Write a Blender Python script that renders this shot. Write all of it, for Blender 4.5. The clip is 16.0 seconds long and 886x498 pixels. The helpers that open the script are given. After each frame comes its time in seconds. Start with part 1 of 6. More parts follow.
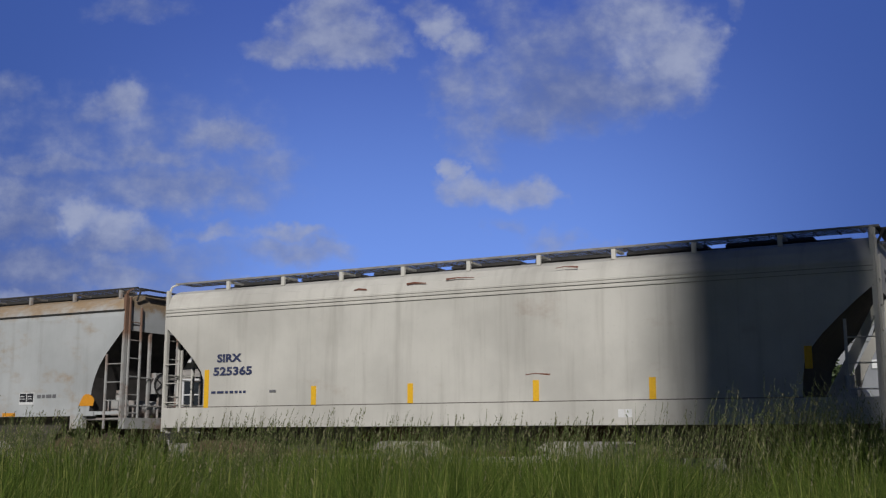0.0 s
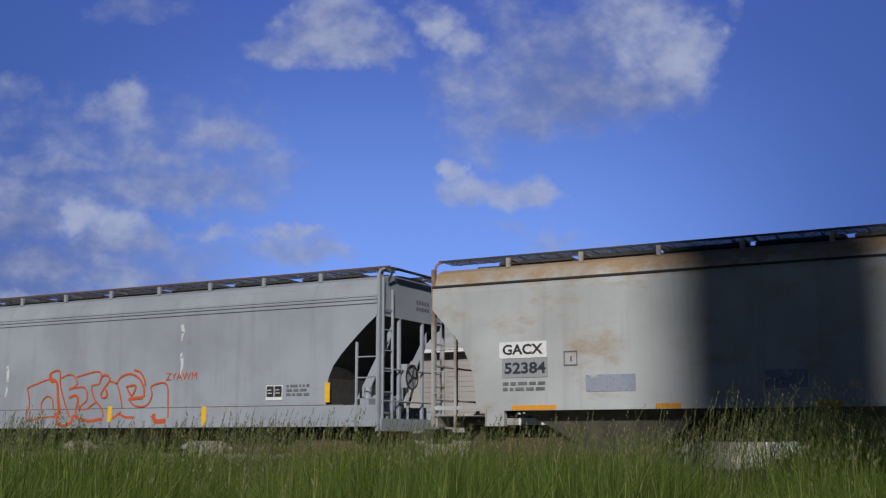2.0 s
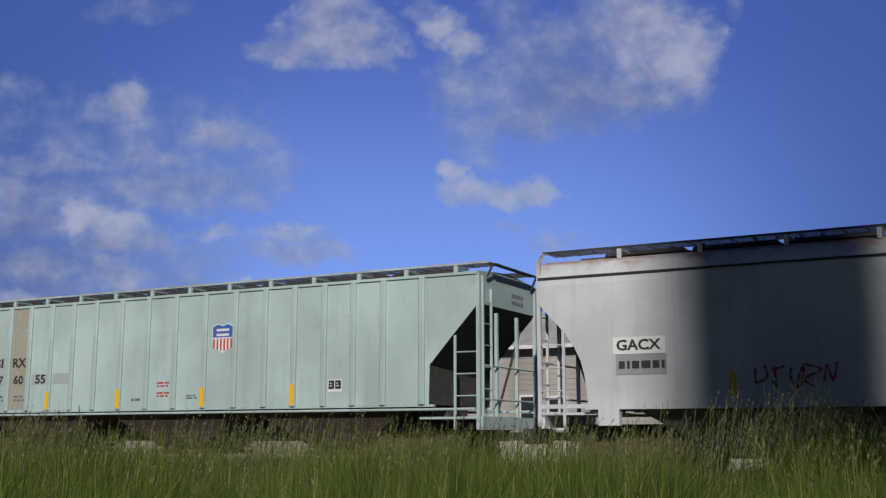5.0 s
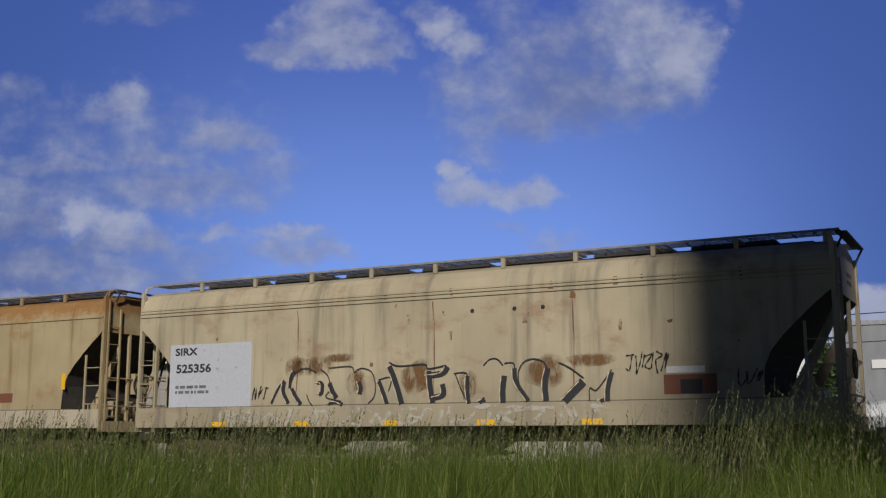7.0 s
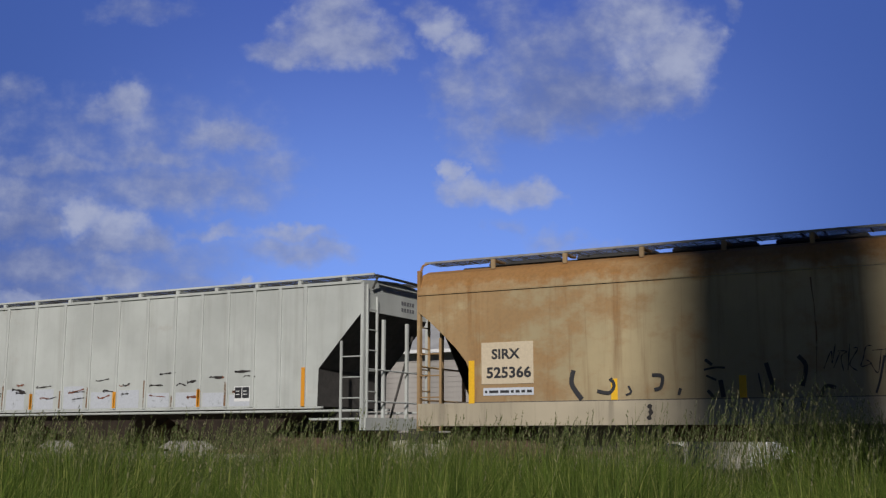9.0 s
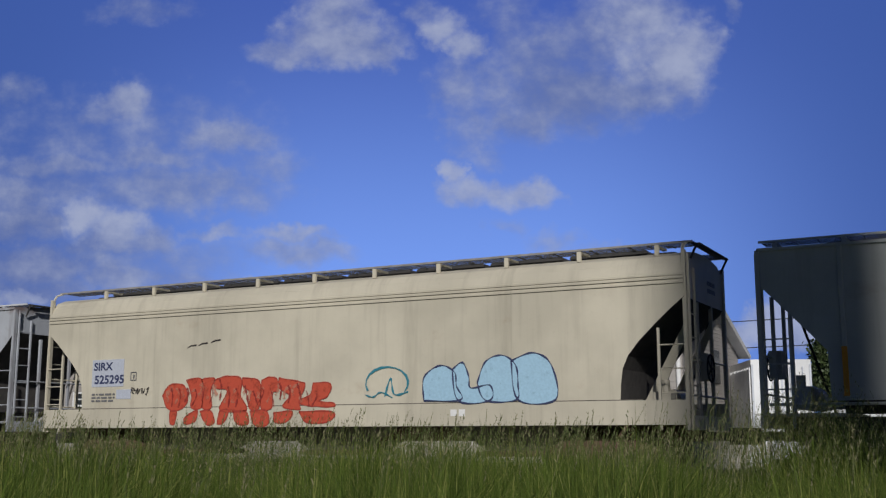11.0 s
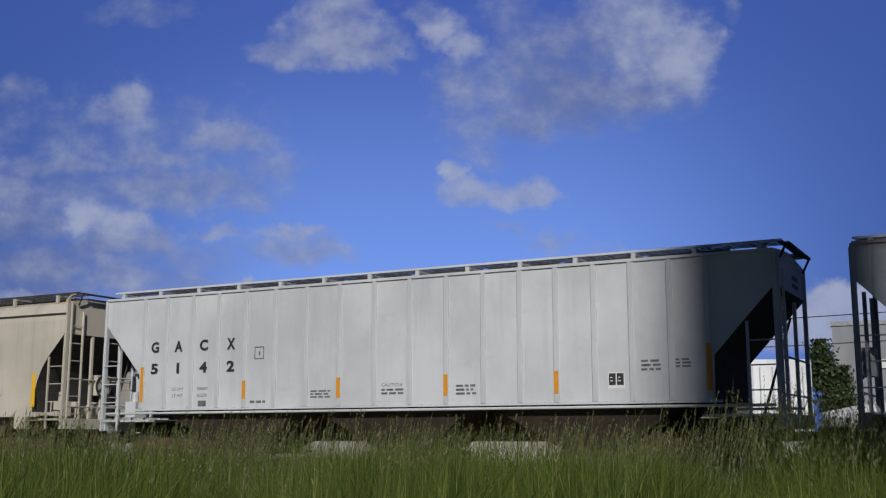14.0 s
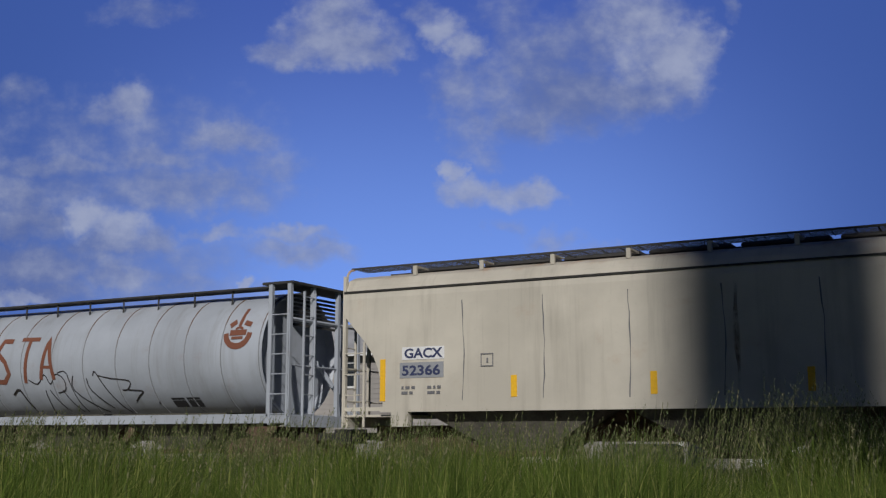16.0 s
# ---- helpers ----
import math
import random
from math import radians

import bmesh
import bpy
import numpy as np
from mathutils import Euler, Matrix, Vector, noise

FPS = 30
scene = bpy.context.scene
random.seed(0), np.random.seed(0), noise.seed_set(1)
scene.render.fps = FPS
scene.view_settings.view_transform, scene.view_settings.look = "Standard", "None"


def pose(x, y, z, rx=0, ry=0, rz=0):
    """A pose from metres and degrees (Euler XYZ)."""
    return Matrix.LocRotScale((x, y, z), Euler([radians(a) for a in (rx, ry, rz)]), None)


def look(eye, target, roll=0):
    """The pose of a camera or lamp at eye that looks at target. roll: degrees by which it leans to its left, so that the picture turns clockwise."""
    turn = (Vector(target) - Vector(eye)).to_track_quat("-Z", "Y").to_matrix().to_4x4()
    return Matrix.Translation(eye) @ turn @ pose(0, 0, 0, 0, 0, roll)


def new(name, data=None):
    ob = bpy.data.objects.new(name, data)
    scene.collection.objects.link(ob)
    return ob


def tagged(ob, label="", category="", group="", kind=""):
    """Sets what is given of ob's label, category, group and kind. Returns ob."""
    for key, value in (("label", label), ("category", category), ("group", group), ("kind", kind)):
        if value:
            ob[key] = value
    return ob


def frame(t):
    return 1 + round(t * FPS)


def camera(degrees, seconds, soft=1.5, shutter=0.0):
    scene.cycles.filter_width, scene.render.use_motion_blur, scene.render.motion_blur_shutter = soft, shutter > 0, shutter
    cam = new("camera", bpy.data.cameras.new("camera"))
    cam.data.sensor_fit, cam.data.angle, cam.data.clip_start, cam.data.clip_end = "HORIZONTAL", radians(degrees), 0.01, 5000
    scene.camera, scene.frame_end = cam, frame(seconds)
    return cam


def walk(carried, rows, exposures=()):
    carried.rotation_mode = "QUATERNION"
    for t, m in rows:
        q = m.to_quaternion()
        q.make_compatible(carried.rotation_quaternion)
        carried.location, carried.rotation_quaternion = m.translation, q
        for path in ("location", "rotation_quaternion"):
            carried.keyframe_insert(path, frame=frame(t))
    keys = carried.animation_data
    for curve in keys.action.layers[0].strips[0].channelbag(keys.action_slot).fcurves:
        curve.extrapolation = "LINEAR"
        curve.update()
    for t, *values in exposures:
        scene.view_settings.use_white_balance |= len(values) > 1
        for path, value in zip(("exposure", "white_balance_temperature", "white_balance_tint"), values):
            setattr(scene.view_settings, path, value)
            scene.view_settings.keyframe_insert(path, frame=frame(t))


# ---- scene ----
# The camera stands on a tripod beside the line and looks slightly upward.
cam = camera(44.0, 16.0, soft=1.3)
EYE = pose(0, 0, 1.0, 90 + 9.77, 0, 28.07)
EXPOSURE = [(0, -0.04, 6500, 10), (1, 0.09, 6500, 10), (2, 0.11, 6500, 10), (3, 0.18, 6500, 10), (3.7, 0.18, 6500, 10), (5.8, 0.04, 6850, 10), (7, 0.03, 6850, 10),
            (8, 0.09, 6800, 10), (9, 0.11, 6700, 10), (11.3, 0.05, 6500, 10), (13.5, 0.05, 6500, 10), (14.5, -0.1, 6500, 10), (15, -0.05, 6500, 10), (16, -0.04, 6500, 10)]
walk(cam, [(0, EYE), (16, EYE)], EXPOSURE)

# ---- light ----
SUN_AZIMUTH = math.atan2(0.42, -0.907)     # the sun stands behind the camera, to its right
SUN_HEIGHT = radians(28)
world = bpy.data.worlds.new("daylight")
scene.world = world
world.use_nodes = True
wn, wl = world.node_tree.nodes, world.node_tree.links
sky = wn.new("ShaderNodeTexSky")
sky.sky_type = "NISHITA"
sky.sun_disc = False
sky.sun_elevation = SUN_HEIGHT
sky.sun_rotation = SUN_AZIMUTH
sky.air_density, sky.dust_density, sky.ozone_density = 1.0, 0.3, 3.0
tint = wn.new("ShaderNodeMix")
tint.data_type, tint.blend_type = "RGBA", "MULTIPLY"
tint.inputs[0].default_value = 1.0
tint.inputs[7].default_value = (0.105, 0.138, 0.26, 1)
wl.new(sky.outputs[0], tint.inputs[6])
wl.new(tint.outputs[2], wn["Background"].inputs[0])
wn["Background"].inputs[1].default_value = 0.05
sun = new("sun", bpy.data.lights.new("sun", "SUN"))
sun.data.energy, sun.data.angle, sun.data.color = 3.0, radians(1.05), (1.0, 0.975, 0.94)
sun.matrix_basis = look((0, 0, 0), (-math.sin(SUN_AZIMUTH), -math.cos(SUN_AZIMUTH), -math.tan(SUN_HEIGHT)))


# ---- materials ----
def nodes_of(name):
    m = bpy.data.materials.new(name)
    m.use_nodes = True
    t = m.node_tree
    return m, t.nodes, t.links, t.nodes["Principled BSDF"]


def mixer(n, l, fac, a, b, kind="MIX"):
    x = n.new("ShaderNodeMix")
    x.data_type, x.blend_type = "RGBA", kind
    for i, v in ((0, fac), (6, a), (7, b)):
        if isinstance(v, (int, float)):
            x.inputs[i].default_value = v
        elif isinstance(v, tuple):
            x.inputs[i].default_value = (*v[:3], 1)
        else:
            l.new(v, x.inputs[i])
    return x.outputs[2]


def calc(n, l, op, a, b=0.0, c=0.0, clamp=False):
    x = n.new("ShaderNodeMath")
    x.operation, x.use_clamp = op, clamp
    for i, v in enumerate((a, b, c)):
        if isinstance(v, (int, float)):
            x.inputs[i].default_value = v
        else:
            l.new(v, x.inputs[i])
    return x.outputs[0]


def noise_at(n, l, coords, scale, detail=4.0, stretch=(1, 1, 1), shift=(0, 0, 0), rough=0.55):
    mp = n.new("ShaderNodeMapping")
    mp.inputs["Scale"].default_value = stretch
    mp.inputs["Location"].default_value = shift
    l.new(coords, mp.inputs["Vector"])
    x = n.new("ShaderNodeTexNoise")
    x.inputs["Scale"].default_value, x.inputs["Detail"].default_value = scale, detail
    x.inputs["Roughness"].default_value = rough
    l.new(mp.outputs[0], x.inputs["Vector"])
    return x.outputs[0]


def ranged(n, l, v, a, b, c=0.0, d=1.0):
    x = n.new("ShaderNodeMapRange")
    x.interpolation_type = "SMOOTHSTEP"
    for i, w in enumerate((v, a, b, c, d)):
        if isinstance(w, (int, float)):
            x.inputs[i].default_value = w
        else:
            l.new(w, x.inputs[i])
    return x.outputs[0]


def plain(name, col, rough=0.6, metal=0.0, vary=0.25, scale=6.0, bump=0.1):
    """A worn, slightly uneven surface of one colour."""
    m, n, l, p = nodes_of(name)
    co = n.new("ShaderNodeTexCoord").outputs["Object"]
    a = noise_at(n, l, co, scale, 5)
    b = noise_at(n, l, co, scale * 9, 3)
    f = calc(n, l, "MULTIPLY_ADD", b, 0.4, calc(n, l, "MULTIPLY", a, 0.6))
    l.new(mixer(n, l, ranged(n, l, f, 0.3, 0.7), tuple(v * (1 - vary) for v in col), tuple(min(1, v * (1 + vary)) for v in col)), p.inputs["Base Color"])
    p.inputs["Roughness"].default_value, p.inputs["Metallic"].default_value = rough, metal
    bp = n.new("ShaderNodeBump")
    bp.inputs["Strength"].default_value, bp.inputs["Distance"].default_value = bump, 0.02
    l.new(f, bp.inputs["Height"])
    l.new(bp.outputs[0], p.inputs["Normal"])
    return m


def car_paint(name, base, rust=0.2, rust_above=9.0, streak=0.35, seed=0.0, rust_col=(0.20, 0.085, 0.035), grime=(0.16, 0.14, 0.11), low=0.0, rear_rust=0.0, flat=1.5):
    """Weathered paint of a freight car: faded patches, run-off streaks, rust blooms and a rusted roof edge."""
    m, n, l, p = nodes_of(name)
    co = n.new("ShaderNodeTexCoord").outputs["Object"]
    sep = n.new("ShaderNodeSeparateXYZ")
    l.new(co, sep.inputs[0])
    z = sep.outputs[2]
    big = noise_at(n, l, co, 0.5, 5, (1, 1, 1), (seed, 3, seed * 2))
    fine = noise_at(n, l, co, 14, 5, (1, 1, 1), (seed, 1, 0))
    run = noise_at(n, l, co, 1.0, 6, (3.2, 1, 0.22), (seed * 3, 0, seed), 0.62)
    thin = noise_at(n, l, co, 1.0, 4, (13, 1, 0.30), (seed, 5, 0), 0.6)
    col = mixer(n, l, ranged(n, l, big, 0.32, 0.7), tuple(v * 0.86 for v in base), tuple(min(0.9, v * 1.08) for v in base))
    col = mixer(n, l, calc(n, l, "MULTIPLY", ranged(n, l, run, 0.48, 0.78), streak), col, grime)
    col = mixer(n, l, calc(n, l, "MULTIPLY", ranged(n, l, thin, 0.58, 0.8), streak * 0.55), col, grime)
    col = mixer(n, l, calc(n, l, "MULTIPLY", ranged(n, l, fine, 0.6, 0.75), 0.12), col, tuple(v * 0.5 for v in base))
    patch = noise_at(n, l, co, 0.9, 7, (1, 1, flat), (seed * 5, 9, 2), 0.65)
    if rear_rust > 0:
        patch = calc(n, l, "ADD", patch, calc(n, l, "MULTIPLY", ranged(n, l, sep.outputs[0], 6.5, 0.0), rear_rust))
    spots = calc(n, l, "MULTIPLY", ranged(n, l, patch, 0.60 - 0.22 * rust, 0.80 - 0.15 * rust), min(1.0, 0.25 + rust))
    band_noise = calc(n, l, "MULTIPLY_ADD", noise_at(n, l, co, 2.0, 6, (1.0, 1, 1.2), (seed, 0, 4), 0.65), 0.9, -0.45)
    band = ranged(n, l, calc(n, l, "ADD", z, band_noise), rust_above - 0.12, rust_above + 0.25)
    band = calc(n, l, "MULTIPLY", band, ranged(n, l, patch, 0.3, 0.55, 0.6, 1.0))
    rusty = calc(n, l, "MAXIMUM", spots, band)
    shade = mixer(n, l, fine, tuple(v * 0.7 for v in rust_col), tuple(v * 1.7 for v in rust_col))
    col = mixer(n, l, calc(n, l, "MULTIPLY", rusty, 0.85), col, shade)
    if low > 0:
        # road dirt thrown up over the lower side
        dirt = ranged(n, l, calc(n, l, "ADD", z, calc(n, l, "MULTIPLY_ADD", run, 1.6, -0.8)), 2.4, 1.2)
        col = mixer(n, l, calc(n, l, "MULTIPLY", dirt, low), col, (0.20, 0.17, 0.13))
    l.new(col, p.inputs["Base Color"])
    l.new(ranged(n, l, rusty, 0, 1, 0.5, 0.85), p.inputs["Roughness"])
    p.inputs["Specular IOR Level"].default_value = 0.35
    dent = noise_at(n, l, co, 0.8, 2, (1, 1, 0.8), (seed, 0, 0))
    bp = n.new("ShaderNodeBump")
    bp.inputs["Strength"].default_value, bp.inputs["Distance"].default_value = 0.35, 0.05
    l.new(calc(n, l, "MULTIPLY_ADD", fine, 0.06, dent), bp.inputs["Height"])
    l.new(bp.outputs[0], p.inputs["Normal"])
    return m


def spray(name, col, cover=0.8, sheer=0.0):
    """Sprayed or stencilled paint, partly worn away."""
    m, n, l, p = nodes_of(name)
    co = n.new("ShaderNodeTexCoord").outputs["Object"]
    a = noise_at(n, l, co, 3.0, 6, (1, 1, 1), (3, 2, 1), 0.7)
    b = noise_at(n, l, co, 24, 3)
    l.new(mixer(n, l, b, tuple(v * 0.8 for v in col), tuple(min(1, v * 1.15) for v in col)), p.inputs["Base Color"])
    p.inputs["Roughness"].default_value = 0.65
    l.new(ranged(n, l, a, 0.62 - 0.5 * cover, 0.78 - 0.5 * cover, 0.0 if sheer else (0.25 + 0.5 * cover if cover < 0.9 else 0.9), sheer or 1.0), p.inputs["Alpha"])
    return m


def wash(name, col, peak):
    """A thin stain that fades out towards its own rim."""
    m, n, l, p = nodes_of(name)
    tc = n.new("ShaderNodeTexCoord")
    sep = n.new("ShaderNodeSeparateXYZ")
    l.new(tc.outputs["Generated"], sep.inputs[0])
    fade = None
    for axis in (0, 2):
        off = calc(n, l, "ABSOLUTE", calc(n, l, "MULTIPLY_ADD", sep.outputs[axis], 2.0, -1.0))
        side = ranged(n, l, off, 1.0, 0.25)
        fade = side if fade is None else calc(n, l, "MULTIPLY", fade, side)
    grain = noise_at(n, l, tc.outputs["Object"], 3.0, 7, (1.6, 1, 0.6), (2, 5, 1), 0.68)
    l.new(calc(n, l, "MULTIPLY", fade, ranged(n, l, grain, 0.32, 0.68, 0.0, peak)), p.inputs["Alpha"])
    l.new(mixer(n, l, grain, tuple(v * 0.7 for v in col), tuple(v * 1.4 for v in col)), p.inputs["Base Color"])
    p.inputs["Roughness"].default_value = 0.8
    return m


BLACK_STEEL = plain("sooty_steel", (0.03, 0.028, 0.026), 0.75)
# near-black tone that carries the shade of the hollow car ends
SHADED_STEEL = plain("shaded_steel", (0.055, 0.05, 0.047), 0.9)
DUSTY = plain("road_dust_on_steel", (0.13, 0.12, 0.095), 0.9, vary=0.35, scale=2.5)
RUSTY_STEEL = plain("rusty_steel", (0.11, 0.065, 0.045), 0.85)
SHADE_LINE = plain("shade_line", (0.12, 0.105, 0.09), 0.9)
BROWN_STEEL = plain("brown_grimy_steel", (0.055, 0.038, 0.028), 0.9, vary=0.4, scale=2.5)
FAINT_SHADE_LINE = plain("faint_shade_line", (0.27, 0.245, 0.205), 0.9)
GALV = plain("weathered_galvanised", (0.26, 0.25, 0.24), 0.7)
GRATING = plain("dark_grating", (0.042, 0.04, 0.038), 0.75)
WHEEL_STEEL = plain("wheel_steel", (0.10, 0.075, 0.06), 0.6, 0.5)
YELLOW = spray("yellow_reflector", (0.85, 0.48, 0.02), 0.95)
ORANGE = spray("orange_reflector", (0.72, 0.30, 0.02), 0.95)
INK = spray("black_stencil", (0.03, 0.03, 0.035), 0.9)
NAVY = spray("navy_stencil", (0.035, 0.045, 0.11), 0.9)
GREY_INK = spray("faded_stencil", (0.16, 0.16, 0.17), 0.55)
WHITE_PATCH = spray("white_patch", (0.74, 0.74, 0.74), 0.95)
LILAC_PATCH = spray("pale_patch", (0.58, 0.61, 0.68), 0.8)
VEIL_PALE = spray("thin_pale_overpaint", (0.64, 0.67, 0.74), 0.75, 0.75)
VEIL_BLUE = spray("thin_bluish_overpaint", (0.58, 0.62, 0.72), 0.85, 0.7)
GREY_PATCH = spray("grey_patch", (0.30, 0.31, 0.33), 0.85)
BUFF_PATCH = spray("buff_patch", (0.62, 0.52, 0.38), 0.85)
BLUE_SPRAY = spray("blue_spray", (0.10, 0.20, 0.50), 0.6)
PALE_BLUE_SPRAY = spray("pale_blue_spray", (0.34, 0.54, 0.70), 0.7)
TEAL_SPRAY = spray("teal_spray", (0.03, 0.20, 0.27), 0.8)
RED_SPRAY = spray("red_spray", (0.50, 0.075, 0.04), 0.60)
PALE_RED_SPRAY = spray("pale_red_spray", (0.58, 0.24, 0.16), 0.45, 0.6)
ORANGE_SPRAY = spray("orange_spray", (0.56, 0.10, 0.022), 0.75)
PURPLE_SPRAY = spray("purple_spray", (0.25, 0.05, 0.09), 0.75)
WHITE_SPRAY = spray("white_spray", (0.68, 0.69, 0.71), 0.6, 0.85)
BLACK_SPRAY = spray("black_spray", (0.03, 0.025, 0.025), 0.7)
BROWN_SPRAY = spray("brown_paint", (0.20, 0.075, 0.045), 0.8)
BROWN_STAIN = spray("brown_stain", (0.24, 0.12, 0.05), 0.5, 0.75)
RUST_WASH = wash("rust_wash", (0.20, 0.10, 0.04), 0.85)
DIRT_WASH = wash("dirt_wash", (0.10, 0.09, 0.095), 0.55)
SHIELD_BLUE = spray("shield_blue", (0.05, 0.12, 0.45), 0.95)
SHIELD_RED = spray("shield_red", (0.55, 0.05, 0.06), 0.95)


# ---- mesh tools ----
def box(bm, x0, x1, y0, y1, z0, z1):
    v = [bm.verts.new((x, y, z)) for x in (x0, x1) for y in (y0, y1) for z in (z0, z1)]
    for f in ((0, 1, 3, 2), (4, 6, 7, 5), (0, 4, 5, 1), (2, 3, 7, 6), (0, 2, 6, 4), (1, 5, 7, 3)):
        bm.faces.new([v[i] for i in f])
    return bm


def rod(bm, a, b, r=0.02, sides=6, r2=None):
    """A round bar from a to b."""
    a, b = Vector(a), Vector(b)
    q = (b - a).to_track_quat("Z", "Y").to_matrix()
    rings = []
    for p, s in ((a, r), (b, r if r2 is None else r2)):
        rings.append([bm.verts.new(p + q @ Vector((s * math.cos(i * math.tau / sides), s * math.sin(i * math.tau / sides), 0))) for i in range(sides)])
    for i in range(sides):
        j = (i + 1) % sides
        bm.faces.new((rings[0][i], rings[0][j], rings[1][j], rings[1][i]))
    bm.faces.new(rings[0][::-1])
    bm.faces.new(rings[1])
    return bm


def flat_poly(bm, pts, y0, y1):
    """A plate with the outline pts (x, z) between the depths y0 and y1."""
    f = [bm.verts.new((x, y0, z)) for x, z in pts]
    g = [bm.verts.new((x, y1, z)) for x, z in pts]
    bm.faces.new(f)
    bm.faces.new(g[::-1])
    for i in range(len(pts)):
        j = (i + 1) % len(pts)
        bm.faces.new((f[j], f[i], g[i], g[j]))
    return bm


def finish(name, bm, material, smooth=False):
    bmesh.ops.recalc_face_normals(bm, faces=bm.faces)
    me = bpy.data.meshes.new(name)
    bm.to_mesh(me)
    bm.free()
    me.materials.append(material)
    if smooth:
        me.shade_smooth()
        me.set_sharp_from_angle(angle=radians(35))
    return me


def part(name, bm, material, parent, label="", smooth=False, second=None):
    ob = new(name, finish(name, bm, material, smooth))
    if second:
        ob.data.materials.append(second)
    ob.parent = parent
    return tagged(ob, label)


def shared(name, mesh, parent, m=None, label=""):
    ob = new(name, mesh)
    ob.parent = parent
    if m is not None:
        ob.matrix_basis = m
    return tagged(ob, label)


def thing(name, bm, material, label, category, group="", kind="", smooth=False):
    return tagged(new(name, finish(name, bm, material, smooth)), label, category, group, kind)


# ---- clouds: one far sheet of drifting fair-weather cloud ----
FAR = 3000.0


def cloud_sheet():
    m = bpy.data.materials.new("cloud")
    m.use_nodes = True
    n, l = m.node_tree.nodes, m.node_tree.links
    n.clear()
    co = n.new("ShaderNodeTexCoord").outputs["Object"]

    def vec(op, a, b=(0, 0, 0), c=(0, 0, 0)):
        x = n.new("ShaderNodeVectorMath")
        x.operation = op
        for i, v in enumerate((a, b, c)):
            if isinstance(v, tuple):
                x.inputs[i].default_value = v
            else:
                l.new(v, x.inputs[i])
        return x

    warp = n.new("ShaderNodeTexNoise")
    warp.inputs["Scale"].default_value, warp.inputs["Detail"].default_value, warp.inputs["Roughness"].default_value = 0.011, 6, 0.55
    l.new(co, warp.inputs["Vector"])
    bent = vec("MULTIPLY_ADD", vec("SUBTRACT", warp.outputs["Color"], (0.5, 0.5, 0.5)).outputs[0], (190, 120, 0), co).outputs[0]
    # each puff: centre and half-size, across and up, in metres on the sheet, its thickness and how brightly it is lit
    banks = [
        [(-308, 648, 93, 74, 1.05, 0.6), (-269, 566, 131, 56, 1.1, 0.6), (-408, 540, 108, 31, 0.8, 0.5), (-199, 540, 77, 40, 0.95, 0.55), (-346, 586, 90, 59, 0.9, 0.62)],
        [(-60, 654, 62, 34, 0.7, 0.65), (2, 602, 53, 37, 0.85, 0.75), (59, 549, 49, 43, 1.0, 0.85), (48, 450, 74, 85, 0.62, 0.45), (79, 349, 65, 74, 0.62, 0.5), (121, 277, 46, 40, 0.4, 0.45), (148, 450, 62, 74, 0.75, 0.7), (187, 620, 77, 108, 0.45, 0.45)],
        [(612, 520, 111, 102, 1.15, 0.78), (535, 628, 131, 85, 0.95, 0.7), (693, 558, 62, 68, 0.95, 0.8), (551, 427, 124, 56, 1.0, 0.3), (349, 427, 186, 90, 0.95, 0.18), (272, 527, 155, 93, 0.72, 0.28), (226, 365, 124, 56, 0.75, 0.3), (427, 574, 108, 93, 0.75, 0.4)],
        [(20, 210, 34, 37, 1.0, 0.9), (56, 164, 62, 40, 0.95, 0.75), (148, 153, 93, 34, 0.9, 0.7), (241, 144, 70, 34, 1.0, 0.75), (172, 63, 43, 17, 0.4, 0.5), (295, 25, 65, 25, 0.55, 0.55), (807, 673, 25, 22, 0.4, 0.4), (450, -14, 77, 22, 0.3, 0.6)],
        [(-892, 404, 70, 53, 0.95, 0.65), (-934, 373, 77, 31, 0.7, 0.5), (-609, 314, 121, 43, 0.85, 0.55), (-818, 252, 131, 34, 0.8, 0.55), (-1073, 230, 147, 31, 0.75, 0.5), (-718, 164, 232, 62, 0.85, 0.42), (-486, 234, 85, 39, 0.5, 0.45), (-857, 295, 294, 108, 0.4, 0.4), (-841, 659, 108, 31, 0.5, 0.35), (-1181, 427, 70, 34, 0.5, 0.4)],
        [(-980, 94, 77, 53, 1.15, 1.0), (-903, 56, 85, 53, 1.1, 0.85), (-919, 17, 131, 40, 1.0, 0.25), (-818, 20, 77, 40, 0.9, 0.5), (-1174, 141, 93, 49, 0.9, 0.6), (-1158, 79, 108, 59, 0.95, 0.3), (-625, 45, 85, 15, 0.6, 0.6), (-408, 48, 93, 20, 0.85, 0.65), (-408, -2, 139, 34, 0.9, 0.5), (-1042, 179, 186, 40, 0.55, 0.4)],
        [(-903, -76, 93, 37, 1.0, 0.6), (-1104, -45, 201, 49, 0.95, 0.25), (-1151, -107, 170, 40, 0.9, 0.3), (-748, -84, 139, 40, 0.7, 0.4), (-547, -84, 25, 14, 1.3, 0.95), (-1200, -130, 62, 25, 1.3, 1.0), (-810, -29, 232, 46, 0.55, 0.35)],
        [(1130, -184, 186, 74, 2.2, 0.9), (984, -215, 147, 53, 1.9, 0.8), (481, -161, 70, 65, 2.0, 0.9), (396, -234, 178, 49, 1.6, 0.8), (705, -240, 216, 46, 1.4, 0.7), (-702, -122, 201, 40, 0.6, 0.4)],
    ]
    total, weight, lit = None, None, None
